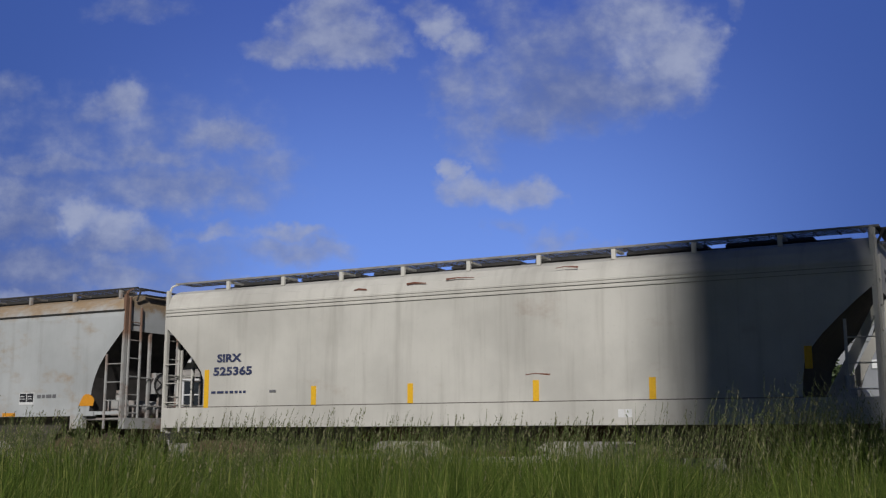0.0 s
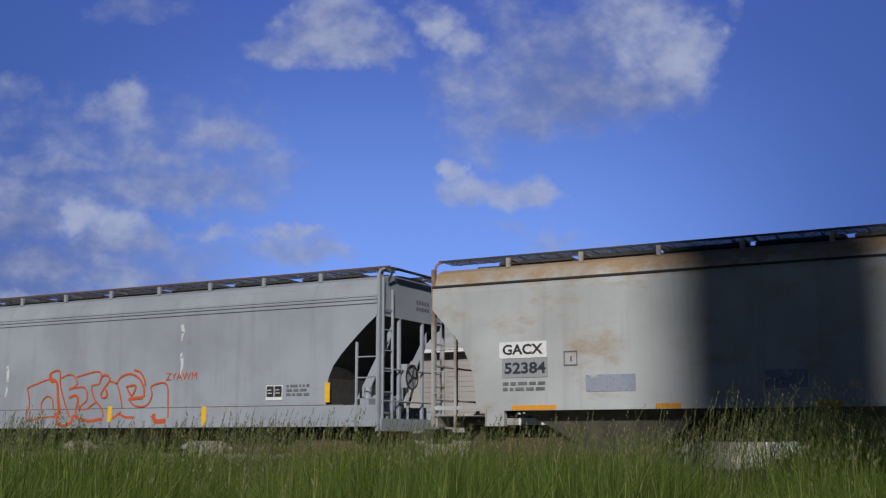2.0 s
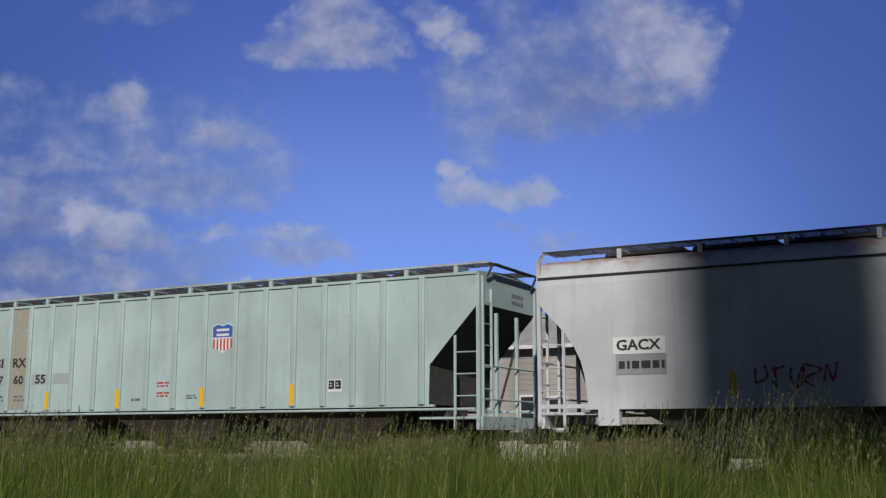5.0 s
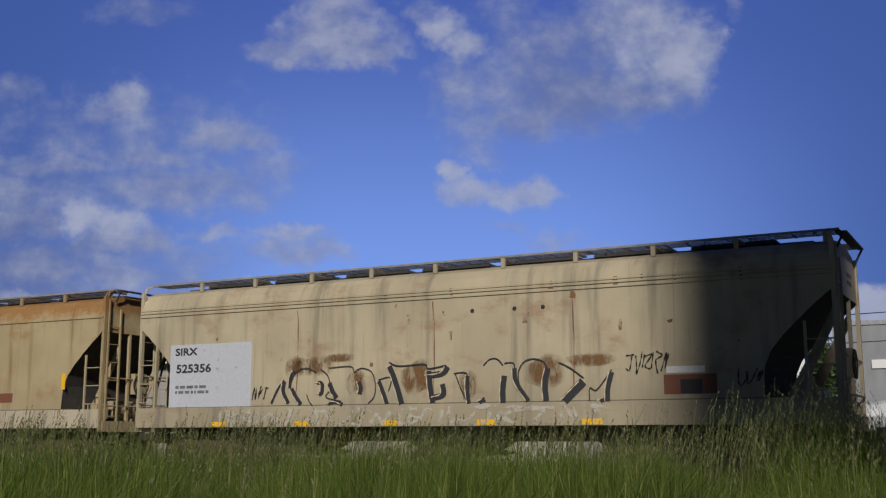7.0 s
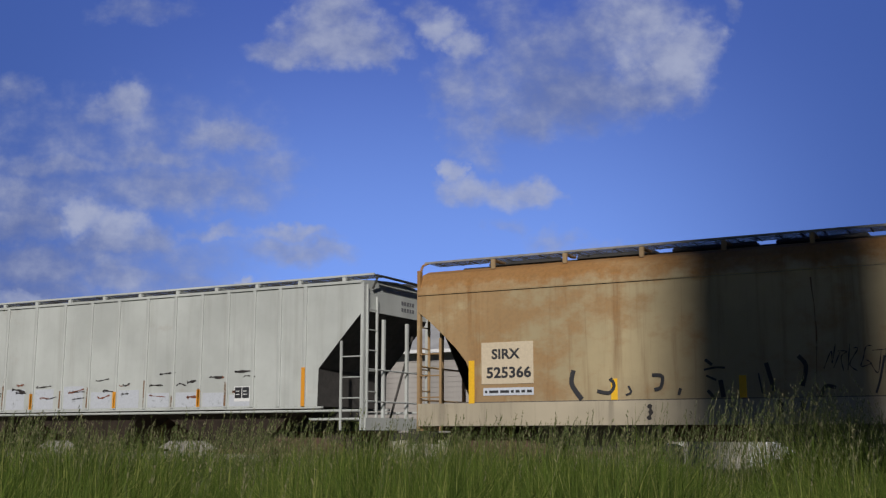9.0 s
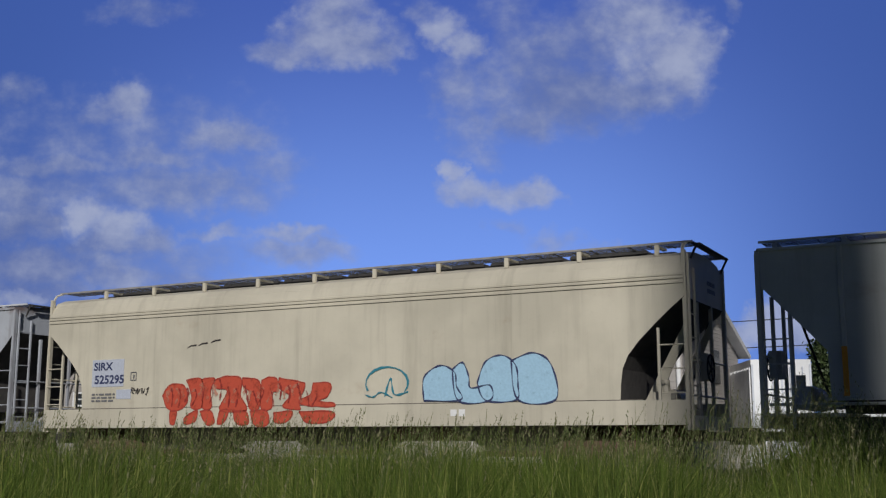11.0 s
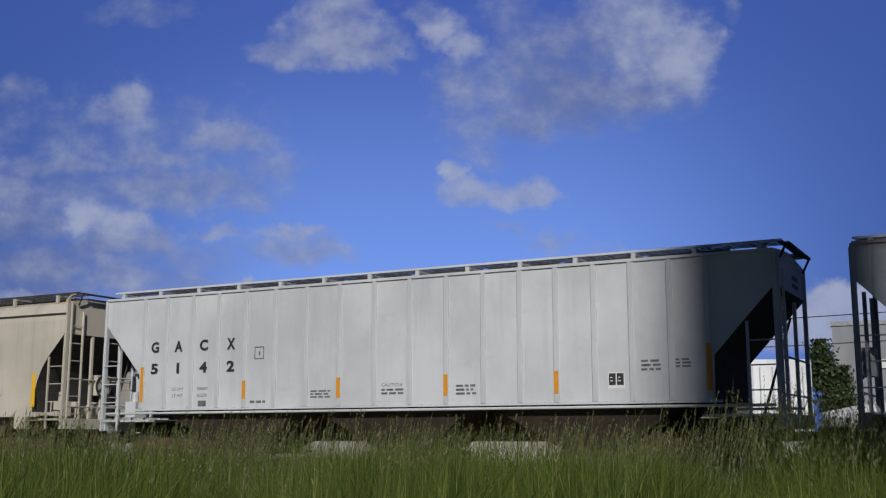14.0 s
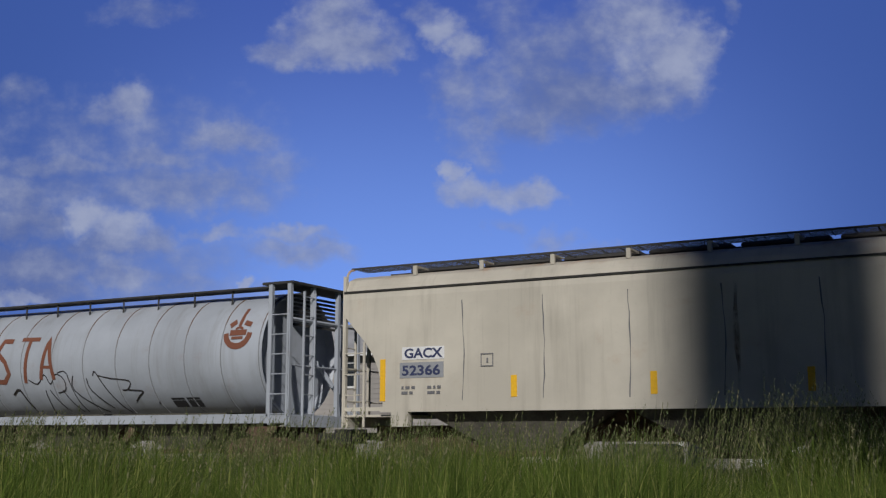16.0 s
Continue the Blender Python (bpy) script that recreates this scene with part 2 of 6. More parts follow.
    for bank in banks:
        for x, y, w, h, d, glow in bank:
            place = vec("MULTIPLY_ADD", bent, (1 / w, 1 / h, 0), (-x / w, -y / h, 0)).outputs[0]
            near = vec("LENGTH", place).outputs["Value"]
            puff = calc(n, l, "MULTIPLY_ADD", calc(n, l, "MULTIPLY", near, near), -0.5 * d, d)
            total = puff if total is None else calc(n, l, "SMOOTH_MAX", total, puff, 0.2)
            share = calc(n, l, "MAXIMUM", puff, 0.002)
            weight = share if weight is None else calc(n, l, "ADD", weight, share)
            part_lit = calc(n, l, "MULTIPLY", share, glow)
            lit = part_lit if lit is None else calc(n, l, "ADD", lit, part_lit)
    fine = noise_at(n, l, co, 0.0105, 10, (1, 1.2, 1), (40, 7, 0), 0.57)
    soft = noise_at(n, l, co, 0.004, 4, (1, 1.6, 1), (9, 2, 0), 0.5)
    dens = calc(n, l, "ADD", total, calc(n, l, "MULTIPLY_ADD", fine, 1.35, -0.73))
    dens = calc(n, l, "ADD", dens, calc(n, l, "MULTIPLY_ADD", soft, 0.3, -0.15))
    alpha = ranged(n, l, dens, -0.3, 1.12, 0.0, 0.80)
    shine = calc(n, l, "DIVIDE", lit, weight)
    body = ranged(n, l, calc(n, l, "ADD", shine, calc(n, l, "MULTIPLY_ADD", fine, 1.1, -0.55)), 0.05, 1.05)
    col = mixer(n, l, body, (0.125, 0.165, 0.34), (0.38, 0.42, 0.55))
    # clear sky: paler towards the horizon, deeper overhead
    sep = n.new("ShaderNodeSeparateXYZ")
    l.new(co, sep.inputs[0])
    up = ranged(n, l, sep.outputs[1], -420, 780)
    blue = mixer(n, l, up, (0.205, 0.375, 0.94), (0.058, 0.113, 0.42))
    # both sides darkened: lens falloff put into the sky colour
    wide = ranged(n, l, calc(n, l, "ABSOLUTE", sep.outputs[0]), 250, 1350, 0.0, 0.85)
    blue = mixer(n, l, wide, blue, (0.045, 0.098, 0.345))
    e = n.new("ShaderNodeEmission")
    l.new(mixer(n, l, alpha, blue, col), e.inputs[0])
    out = n.new("ShaderNodeOutputMaterial")
    l.new(e.outputs[0], out.inputs[0])
    bm = bmesh.new()
    vs = [bm.verts.new(p) for p in ((-2600, -514, 0), (2600, -514, 0), (2600, 1300, 0), (-2600, 1300, 0))]
    bm.faces.new(vs)
    return thing("backdrop", bm, m, "scattered white and grey cumulus clouds in a blue sky", "clouds", kind="structure")


clouds = cloud_sheet()


# ---- ground and railway ----
RAIL = 0.2          # height of the rail tops
MID = 22.7          # the line's centre, from the camera


def ground_mesh():
    m, n, l, p = nodes_of("meadow_soil")
    co = n.new("ShaderNodeTexCoord").outputs["Object"]
    a, b = noise_at(n, l, co, 0.3, 6), noise_at(n, l, co, 6, 5)
    c = mixer(n, l, ranged(n, l, a, 0.35, 0.65), (0.05, 0.075, 0.02), (0.10, 0.10, 0.045))
    l.new(mixer(n, l, ranged(n, l, b, 0.4, 0.7), c, (0.07, 0.09, 0.03)), p.inputs["Base Color"])
    p.inputs["Roughness"].default_value = 0.95
    bm = bmesh.new()
    bmesh.ops.create_grid(bm, x_segments=2, y_segments=2, size=3500)
    return thing("ground", bm, m, "flat green meadow soil reaching to the horizon", "ground", kind="structure")


ground_mesh()


def railway():
    stone = plain("ballast_stone", (0.24, 0.22, 0.20), 0.95, vary=0.5, scale=14, bump=0.8)
    bm = bmesh.new()
    x0, x1 = -330, 300
    sec = [(-2.9, 0.004), (-1.7, 0.03), (-1.5, 0.05), (1.5, 0.05), (1.7, 0.03), (2.9, 0.004)]
    a = [bm.verts.new((x0, MID + y, z)) for y, z in sec]
    b = [bm.verts.new((x1, MID + y, z)) for y, z in sec]
    for i in range(5):
        bm.faces.new((a[i], b[i], b[i + 1], a[i + 1]))
    thing("ballast", bm, stone, "grey crushed stone ballast under the track", "ballast", kind="structure")
    track = tagged(new("railway_track"), "steel rails on weathered wooden sleepers", "railway track", kind="structure")
    wood = plain("creosoted_wood", (0.09, 0.065, 0.045), 0.9)
    bm = bmesh.new()
    for i in range(1050):
        x = x0 + i * 0.6
        box(bm, x - 0.11, x + 0.11, MID - 1.3, MID + 1.3, 0.0, 0.065 + 0.006 * random.random())
    tagged(part("sleepers", bm, wood, track), kind="stuff")
    for y in (-0.75, 0.75):
        bm = bmesh.new()
        box(bm, x0, x1, MID + y - 0.07, MID + y + 0.07, 0.075, 0.09)
        box(bm, x0, x1, MID + y - 0.01, MID + y + 0.01, 0.09, 0.165)
        box(bm, x0, x1, MID + y - 0.036, MID + y + 0.036, 0.165, RAIL)
        part("rail", bm, WHEEL_STEEL, track)


railway()


# ---- freight cars: x runs from the rear corner post to the front one, the near side is at y = -1.6 ----


def loft(stations, section):
    """A body through rings of the section (y, z), each cut off below at the station's height."""
    bm = bmesh.new()
    rings = []
    for x, zb in stations:
        half = [(section[0][0], zb)] + [(y, max(z, zb + 0.002 * (i + 1))) for i, (y, z) in enumerate(section[1:])]
        ring = [(y, z) for y, z in half] + [(-y, z) for y, z in reversed(half) if abs(y) > 1e-6]
        rings.append([bm.verts.new((x, y, z)) for y, z in ring])
    for a, b in zip(rings, rings[1:]):
        for i in range(len(a)):
            j = (i + 1) % len(a)
            bm.faces.new((a[i], a[j], b[j], b[i]))
    bm.faces.new(rings[0])
    bm.faces.new(rings[-1])
    bmesh.ops.recalc_face_normals(bm, faces=bm.faces)
    # undersides and low end faces take the second, shade-dark colour
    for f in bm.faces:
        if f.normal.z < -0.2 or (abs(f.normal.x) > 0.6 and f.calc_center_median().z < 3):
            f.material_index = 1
    return bm


ROUND_SECTION = [(-1.59, 1.5), (-1.59, 3.93), (-1.57, 4.06), (-1.50, 4.24), (-1.36, 4.40), (-1.1, 4.50), (-0.6, 4.56), (0, 4.58)]
FLAT_SECTION = [(-1.53, 1.5), (-1.53, 4.36), (-1.45, 4.39), (-0.8, 4.45), (0, 4.5)]


def wheel_mesh():
    bm = bmesh.new()
    rod(bm, (0, -0.07, 0), (0, 0.07, 0), 0.46, 24)
    rod(bm, (0, 0.07, 0), (0, 0.10, 0), 0.49, 24)
    rod(bm, (0, -0.12, 0), (0, -0.07, 0), 0.13, 10)
    return finish("wheel", bm, WHEEL_STEEL)


def side_frame_mesh():
    bm = bmesh.new()
    flat_poly(bm, [(-1.15, 0.42), (-0.7, 0.55), (-0.45, 0.25), (0.45, 0.25), (0.7, 0.55), (1.15, 0.42), (1.15, 0.62), (0.6, 0.80), (-0.6, 0.80), (-1.15, 0.62)], -0.07, 0.07)
    for s in (-1, 1):
        box(bm, s * 0.89 - 0.16, s * 0.89 + 0.16, -0.12, 0.08, 0.34, 0.6)
    for i in range(3):
        rod(bm, (-0.2 + 0.2 * i, -0.02, 0.28), (-0.2 + 0.2 * i, -0.02, 0.6), 0.09, 8)
    return finish("side_frame", bm, RUSTY_STEEL)


def bolster_mesh():
    bm = bmesh.new()
    box(bm, -0.22, 0.22, -1.0, 1.0, 0.45, 0.78)
    rod(bm, (-0.89, -0.95, 0.46), (-0.89, 0.95, 0.46), 0.08, 8)
    rod(bm, (0.89, -0.95, 0.46), (0.89, 0.95, 0.46), 0.08, 8)
    rod(bm, (0, 0, 0.75), (0, 0, 0.98), 0.25, 12)
    return finish("truck", bm, RUSTY_STEEL)


rollers = []
WHEEL, FRAME, BOLSTER = wheel_mesh(), side_frame_mesh(), bolster_mesh()


def running_gear(car, L):
    for c in (L / 2 - 6.75, L / 2 + 6.75):
        t = shared("truck", BOLSTER, car, pose(c, 0, 0))
        for s in (-1, 1):
            shared("side_frame", FRAME, t, pose(0, s * 1.0, 0))
            for w in (-0.89, 0.89):
                rollers.append((shared("wheel", WHEEL, t), w, s))
    for end, s in ((0, -1), (L, 1)):
        bm = bmesh.new()
        box(bm, min(end - s * 0.4, end + s * 0.45), max(end - s * 0.4, end + s * 0.45), -0.1, 0.1, 0.74, 0.92)
        flat_poly(bm, [(end + s * 0.42, 0.66), (end + s * 0.78, 0.66), (end + s * 0.70, 1.0), (end + s * 0.42, 1.0)], -0.15, 0.15)
        part("coupler", bm, BLACK_STEEL, car)
    bm = bmesh.new()
    box(bm, 0.1, L - 0.1, -0.25, 0.25, 0.72, 1.08)
    box(bm, 2.2, L - 2.2, -0.2, 0.2, 1.08, 1.5)
    part("center_sill", bm, RUSTY_STEEL, car)


def outlets(car, L, skin, top, n=3):
    span = (L - 3.4) / n
    bm = bmesh.new()
    a = [(-span / 2 + 0.12, top), (span / 2 - 0.12, top), (0.62, 0.52), (-0.62, 0.52)]
    f = [bm.verts.new((x, -1.46 if z > 1 else -0.8, z)) for x, z in a]
    g = [bm.verts.new((x, 1.46 if z > 1 else 0.8, z)) for x, z in a]
    bm.faces.new(f), bm.faces.new(g)
    for i in range(4):
        bm.faces.new((f[i], f[(i + 1) % 4], g[(i + 1) % 4], g[i]))
    me = finish("hopper_outlet", bm, skin)
    bm = bmesh.new()
    box(bm, -0.72, 0.72, -0.9, 0.9, 0.40, 0.52)
    rod(bm, (-0.8, -1.0, 0.46), (-0.8, 1.0, 0.46), 0.04)
    rod(bm, (0.8, -1.0, 0.46), (0.8, 1.0, 0.46), 0.04)
    gate = finish("gate", bm, RUSTY_STEEL)
    for i in range(n):
        o = shared("hopper_outlet", me, car, pose(1.7 + span * (i + 0.5), 0, 0))
        shared("gate", gate, o)


def bar_frame(name, car, mat, parts_list, label=""):
    bm = bmesh.new()
    for a, b, r in parts_list:
        rod(bm, a, b, r, 6)
    return part(name, bm, mat, car, label)


def ladder(car, mat, rail_a, rail_b, z0, z1, zc, step=0.47):
    """Two upright rails at (x, y), the second one shorter, with rungs between them."""
    rail = []
    for (x, y), z in ((rail_a, z1), (rail_b, zc)):
        bm = bmesh.new()
        box(bm, x - 0.026, x + 0.026, y - 0.02, y + 0.02, z0, z)
        rail.append(bm)
    lad = part("ladder", rail[0], mat, car)
    part("rail", rail[1], mat, lad)
    z = z0 + 0.25
    while z < zc - 0.05:
        bm = bmesh.new()
        rod(bm, (*rail_a, z), (*rail_b, z), 0.015, 5)
        part("rung", bm, mat, lad)
        z += step
    return lad


def car_ends(car, L, mat, sill_z, post_top, style):
    """Corner posts, ladders, platforms and brake gear under the sloping ends."""
    for end, s in ((0, 1), (L, -1)):          # s points inward
        bm = bmesh.new()
        box(bm, min(end, end + s * 1.5), max(end, end + s * 1.5), -1.45, 1.45, sill_z - 0.02, sill_z + 0.03)
        box(bm, end - 0.08, end + 0.08, -1.5, 1.5, sill_z - 0.25, sill_z + 0.03)
        part("end_platform", bm, mat, car)
        for y in (-1.52, 1.52):
            bm = bmesh.new()
            box(bm, end - 0.04, end + 0.04, y - 0.05, y + 0.05, sill_z - 0.2, post_top)
            part("corner_post", bm, mat, car)
        for y in (-0.55, 0.55):
            bm = bmesh.new()
            box(bm, end + s * 0.04 - 0.035, end + s * 0.04 + 0.035, y - 0.035, y + 0.035, sill_z, 3.55)
            part("end_post", bm, mat, car)
        ladder(car, mat, (end, -1.57), (end + s * 0.55, -1.57), sill_z - 0.25, 3.2, 3.0 if style == "ribbed" else 2.95)
        ladder(car, mat, (end - s * 0.05, -1.42), (end - s * 0.05, -1.0), sill_z - 0.1, post_top - 0.05, post_top - 0.3)
        rails = [((end - s * 0.02, -1.5, 2.35), (end - s * 0.02, 1.5, 2.35), 0.022), ((end - s * 0.04, -1.5, 1.62), (end - s * 0.04, 1.5, 1.62), 0.022),
                 ]
        bar_frame("hand_rail", car, mat, rails)
        # far brace coloured dark, as it looks in the shaded hollow
        bar_frame("brace", car, SHADED_STEEL, [((end + s * 0.9, 1.2, sill_z), (end + s * 0.25, 1.2, 3.3), 0.03)])
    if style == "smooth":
        # transverse web under the rear slope sheet, the hollow's shade in its colour
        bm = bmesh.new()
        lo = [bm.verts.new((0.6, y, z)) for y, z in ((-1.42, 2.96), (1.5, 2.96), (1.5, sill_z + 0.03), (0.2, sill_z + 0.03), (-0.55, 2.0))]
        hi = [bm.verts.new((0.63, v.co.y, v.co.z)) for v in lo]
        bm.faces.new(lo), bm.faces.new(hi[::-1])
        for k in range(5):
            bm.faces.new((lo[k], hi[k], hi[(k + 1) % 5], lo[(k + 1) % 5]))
        part("end_web", bm, SHADED_STEEL, car, "web plate under the slope sheet, coloured as dark as the shaded hollow")
    else:
        for x0, x1 in ((0.15, 3.0), (L - 3.0, L - 0.15)):
            bm = bmesh.new()
            box(bm, x0, x1, -0.5, 0.5, 0.95, 1.19)
            box(bm, min(max(x0, 1.3), L - 3.0) if x0 < 3 else x0, x1 if x0 < 3 else L - 1.3, -0.5, 0.5, 1.26, 1.5)
            part("draft_sill", bm, SHADED_STEEL, car)
    bm = bmesh.new()
    for z in (3.82, 3.98):
        for k in range(5):
            box(bm, L + 0.004, L + 0.008, 0.2 + 0.13 * k, 0.29 + 0.13 * k, z, z + 0.09)
    tagged(part("end_number", bm, GREY_INK, car), kind="stuff")
    if sill_z < 1.22:
        # slanting side plates that carry the front slope sheet
        for y in (-1, 1):
            bm = bmesh.new()
            flat_poly(bm, [(L - 0.08, 3.35), (L - 0.08, 3.05), (L - 0.95, sill_z + 0.03), (L - 1.25, sill_z + 0.03)], y * 0.86, y * 0.83)
            part("slope_plate", bm, mat, car)
    # brake gear on one end
    end, s = (0, 1) if style == "ribbed" else (L, -1)
    bm = bmesh.new()
    seg = 20
    c = Vector((end - s * 0.12, -0.2, 2.2))
    pts = [c + Vector((0, 0.28 * math.cos(i * math.tau / seg), 0.28 * math.sin(i * math.tau / seg))) for i in range(seg)]
    for i in range(seg):
        rod(bm, pts[i], pts[(i + 1) % seg], 0.018, 5)
    for i in range(0, seg, 4):
        rod(bm, c, pts[i], 0.014, 4)
    wheel = part("brake_wheel", bm, BLACK_STEEL, car)
    bm = bmesh.new()
    box(bm, min(end - s * 0.1, end + s * 0.15), max(end - s * 0.1, end + s * 0.15), -0.42, 0.02, 1.95, 2.5)
    rod(bm, (end, -0.2, 1.2), (end, -0.2, 2.0), 0.03)
    part("brake_housing", bm, mat, car)
    bm = bmesh.new()
    rod(bm, (end + s * 0.65, -0.55, 1.55), (end + s * 0.65, 0.35, 1.55), 0.24, 14)
    rod(bm, (end + s * 0.65, 0.35, 1.55), (end + s * 0.65, 0.42, 1.55), 0.15, 14)
    part("air_reservoir", bm, mat, car)
    bm = bmesh.new()
    box(bm, min(end + s * 0.45, end + s * 0.8), max(end + s * 0.45, end + s * 0.8), -1.2, -0.8, sill_z + 0.1, sill_z + 0.5)
    rod(bm, (end + s * 0.6, -1.0, sill_z + 0.5), (end + s * 0.6, -1.0, sill_z + 0.75), 0.09, 8)
    part("brake_valve", bm, mat, car)


def roof_walk(car, L, z, brackets, mat, edge, foot, over=0.2):
    """Gratings along both roof edges on short brackets, with a crosswalk over the front end."""
    for y in (-1, 1):
        bm = bmesh.new()
        for i in range(7):
            yy = y * (0.62 + 0.1 * i)
            box(bm, 0.0, L + 0.1, yy - 0.011, yy + 0.011, z - 0.012, z)
        for i in range(int(L / 0.42)):
            box(bm, 0.2 + 0.42 * i, 0.225 + 0.42 * i, min(y * 0.6, y * 1.23), max(y * 0.6, y * 1.23), z - 0.022, z - 0.012)
        w = part("running_board", bm, GRATING, car)
        bm = bmesh.new()
        box(bm, -0.02, L + 0.12, y * 1.25 - 0.02, y * 1.25 + 0.02, z - 0.03, z + 0.012)
        part("edge_strip", bm, edge, w)
    bm = bmesh.new()
    for i in range(2):
        x = L + 0.02 + i * 0.12
        box(bm, x, x + 0.10, -1.15, 1.2, z - 0.03 - 0.03 * i, z - 0.03 * i)
    rod(bm, (L + 0.05, -1.2, z - 0.35), (L + over, -1.2, z - 0.05), 0.025)
    rod(bm, (L + 0.05, 1.2, z - 0.35), (L + over, 1.2, z - 0.05), 0.025)
    part("crosswalk", bm, GRATING, car)
    bm = bmesh.new()
    box(bm, -0.045, 0.045, -0.03, 0.03, 0, z - foot - 0.045)
    box(bm, -0.045, 0.045, 0.0, 0.55, z - foot - 0.085, z - foot - 0.045)
    me = finish("bracket", bm, mat)
    for x in brackets:
        shared("bracket", me, car, pose(x, -1.27, foot))
        shared("bracket", me, car, pose(x, 1.27, foot, 0, 0, 180))
    # a low coaming with its hatch covers, hinges and lock bars
    bm = bmesh.new()
    box(bm, 0.5, L - 0.5, -0.34, 0.34, foot - 0.1, z - 0.04)
    trough = part("hatch_trough", bm, GRATING, car)
    lid = bmesh.new()
    box(lid, -0.88, 0.88, -0.4, 0.4, z - 0.04, z + 0.03)
    bmesh.ops.bevel(lid, geom=[e for e in lid.edges if e.verts[0].co.z > z and e.verts[1].co.z > z], offset=0.03, segments=1, affect="EDGES")
    rod(lid, (-0.6, -0.44, z + 0.02), (-0.6, 0.44, z + 0.05), 0.022, 5)
    rod(lid, (0.6, -0.44, z + 0.05), (0.6, 0.44, z + 0.02), 0.022, 5)
    cover = finish("hatch_cover", lid, GRATING)
    count = int((L - 1.4) / 1.95)
    for i in range(count):
        shared("hatch_cover", cover, trough, pose(1.0 + (L - 2.0) * (i + 0.5) / count, 0, 0))


# ---- markings on the sides ----
def lettering(car, text, x0, x1, z0, z1, mat, y=-1.606, bold=0.03):
    cu = bpy.data.curves.new("lettering", "FONT")
    cu.body, cu.size, cu.offset = text, 1.0, bold
    cu.resolution_u = 3
    tmp = bpy.data.objects.new("lettering", cu)
    me = bpy.data.meshes.new_from_object(tmp)
    bpy.data.objects.remove(tmp)
    co = np.empty(len(me.vertices) * 3)
    me.vertices.foreach_get("co", co)
    co = co.reshape(-1, 3)
    lo, hi = co.min(0), co.max(0)
    out = np.zeros_like(co)
    out[:, 0] = x0 + (co[:, 0] - lo[0]) / (hi[0] - lo[0]) * (x1 - x0)
    out[:, 2] = z0 + (co[:, 1] - lo[1]) / (hi[1] - lo[1]) * (z1 - z0)
    out[:, 1] = y
    me.vertices.foreach_set("co", out.ravel())
    me.name = "lettering"
    me.materials.clear()
    me.materials.append(mat)
    ob = new("lettering", me)
    ob.parent = car
    return ob


def panel(car, x0, x1, z0, z1, mat, y=-1.602, name="painted_panel", label=""):
    bm = bmesh.new()
    box(bm, x0, x1, y, y + 0.006, z0, z1)
    return part(name, bm, mat, car, label)


def stripe(car, x, z0, z1, mat=None, w=0.068, y=-1.604):
    bm = bmesh.new()
    box(bm, x - w, x + w, y, y + 0.012, z0, z1)
    return part("reflective_stripe", bm, mat or YELLOW, car, "yellow reflective stripe")


def bars(car, x0, x1, z0, z1, rows, mat, y=-1.606):
    """Small print that cannot be read: rows of short bars."""
    bm = bmesh.new()
    rng = random.Random(int(x0 * 100) + rows)
    h = (z1 - z0) / rows
    for r in range(rows):
        x = x0
        while x < x1 - 0.04:
            w = min(x1 - x, rng.uniform(0.05, 0.22))
            box(bm, x, x + w, y, y + 0.004, z0 + h * r + h * 0.2, z0 + h * r + h * 0.75)
            x += w + 0.045
    return tagged(part("small_print", bm, mat, car), kind="stuff")


def placard(car, x0, x1, z0, z1, y=-1.604):
    p = panel(car, x0, x1, z0, z1, WHITE_PATCH, y, "placard", "black and white inspection placard")
    xm = x0 + (x1 - x0) * 0.5
    for a, b in ((x0 + 0.02, xm - 0.012), (xm + 0.012, x1 - 0.02)):
        bm = bmesh.new()
        box(bm, a, b, y - 0.003, y, z0 + (z1 - z0) * 0.22, z1 - 0.02)
        part("black_field", bm, INK, p)
        bm = bmesh.new()
        for k in (0.45, 0.66):
            z = z0 + (z1 - z0) * k
            box(bm, a + 0.03, b - 0.03 - 0.06 * k, y - 0.006, y - 0.003, z, z + 0.018)
        part("print_line", bm, WHITE_PATCH, p)
    return p


def outline_box(car, x0, x1, z0, z1, y=-1.606, mat=None):
    bm = bmesh.new()
    t = 0.022
    for a, b, c, d in ((x0, x1, z0, z0 + t), (x0, x1, z1 - t, z1), (x0, x0 + t, z0 + t, z1 - t), (x1 - t, x1, z0 + t, z1 - t)):
        box(bm, a, b, y, y + 0.004, c, d)
    xm, zm = (x0 + x1) / 2, (z0 + z1) / 2
    box(bm, xm - 0.012, xm + 0.03, y, y + 0.004, zm - 0.06, zm + 0.04)
    part("inspection_box", bm, mat or GREY_INK, car)


def ribbon(bm, pts, w, y, even=False):
    """A brushed line through pts (x, z)."""
    pts = [Vector((p[0], p[1])) for p in pts]
    left, right = [], []
    for i, p in enumerate(pts):
        d = pts[min(i + 1, len(pts) - 1)] - pts[max(i - 1, 0)]
        if d.length < 1e-6:
            d = Vector((1, 0))
        nrm = Vector((-d.y, d.x)).normalized() * w * (1 if even else 0.75 + 0.35 * math.sin(i * 1.3 + p.x))
        left.append(bm.verts.new((p.x + nrm.x, y, p.y + nrm.y)))
        right.append(bm.verts.new((p.x - nrm.x, y, p.y - nrm.y)))
    for i in range(len(pts) - 1):
        bm.faces.new((left[i], left[i + 1], right[i + 1], right[i]))


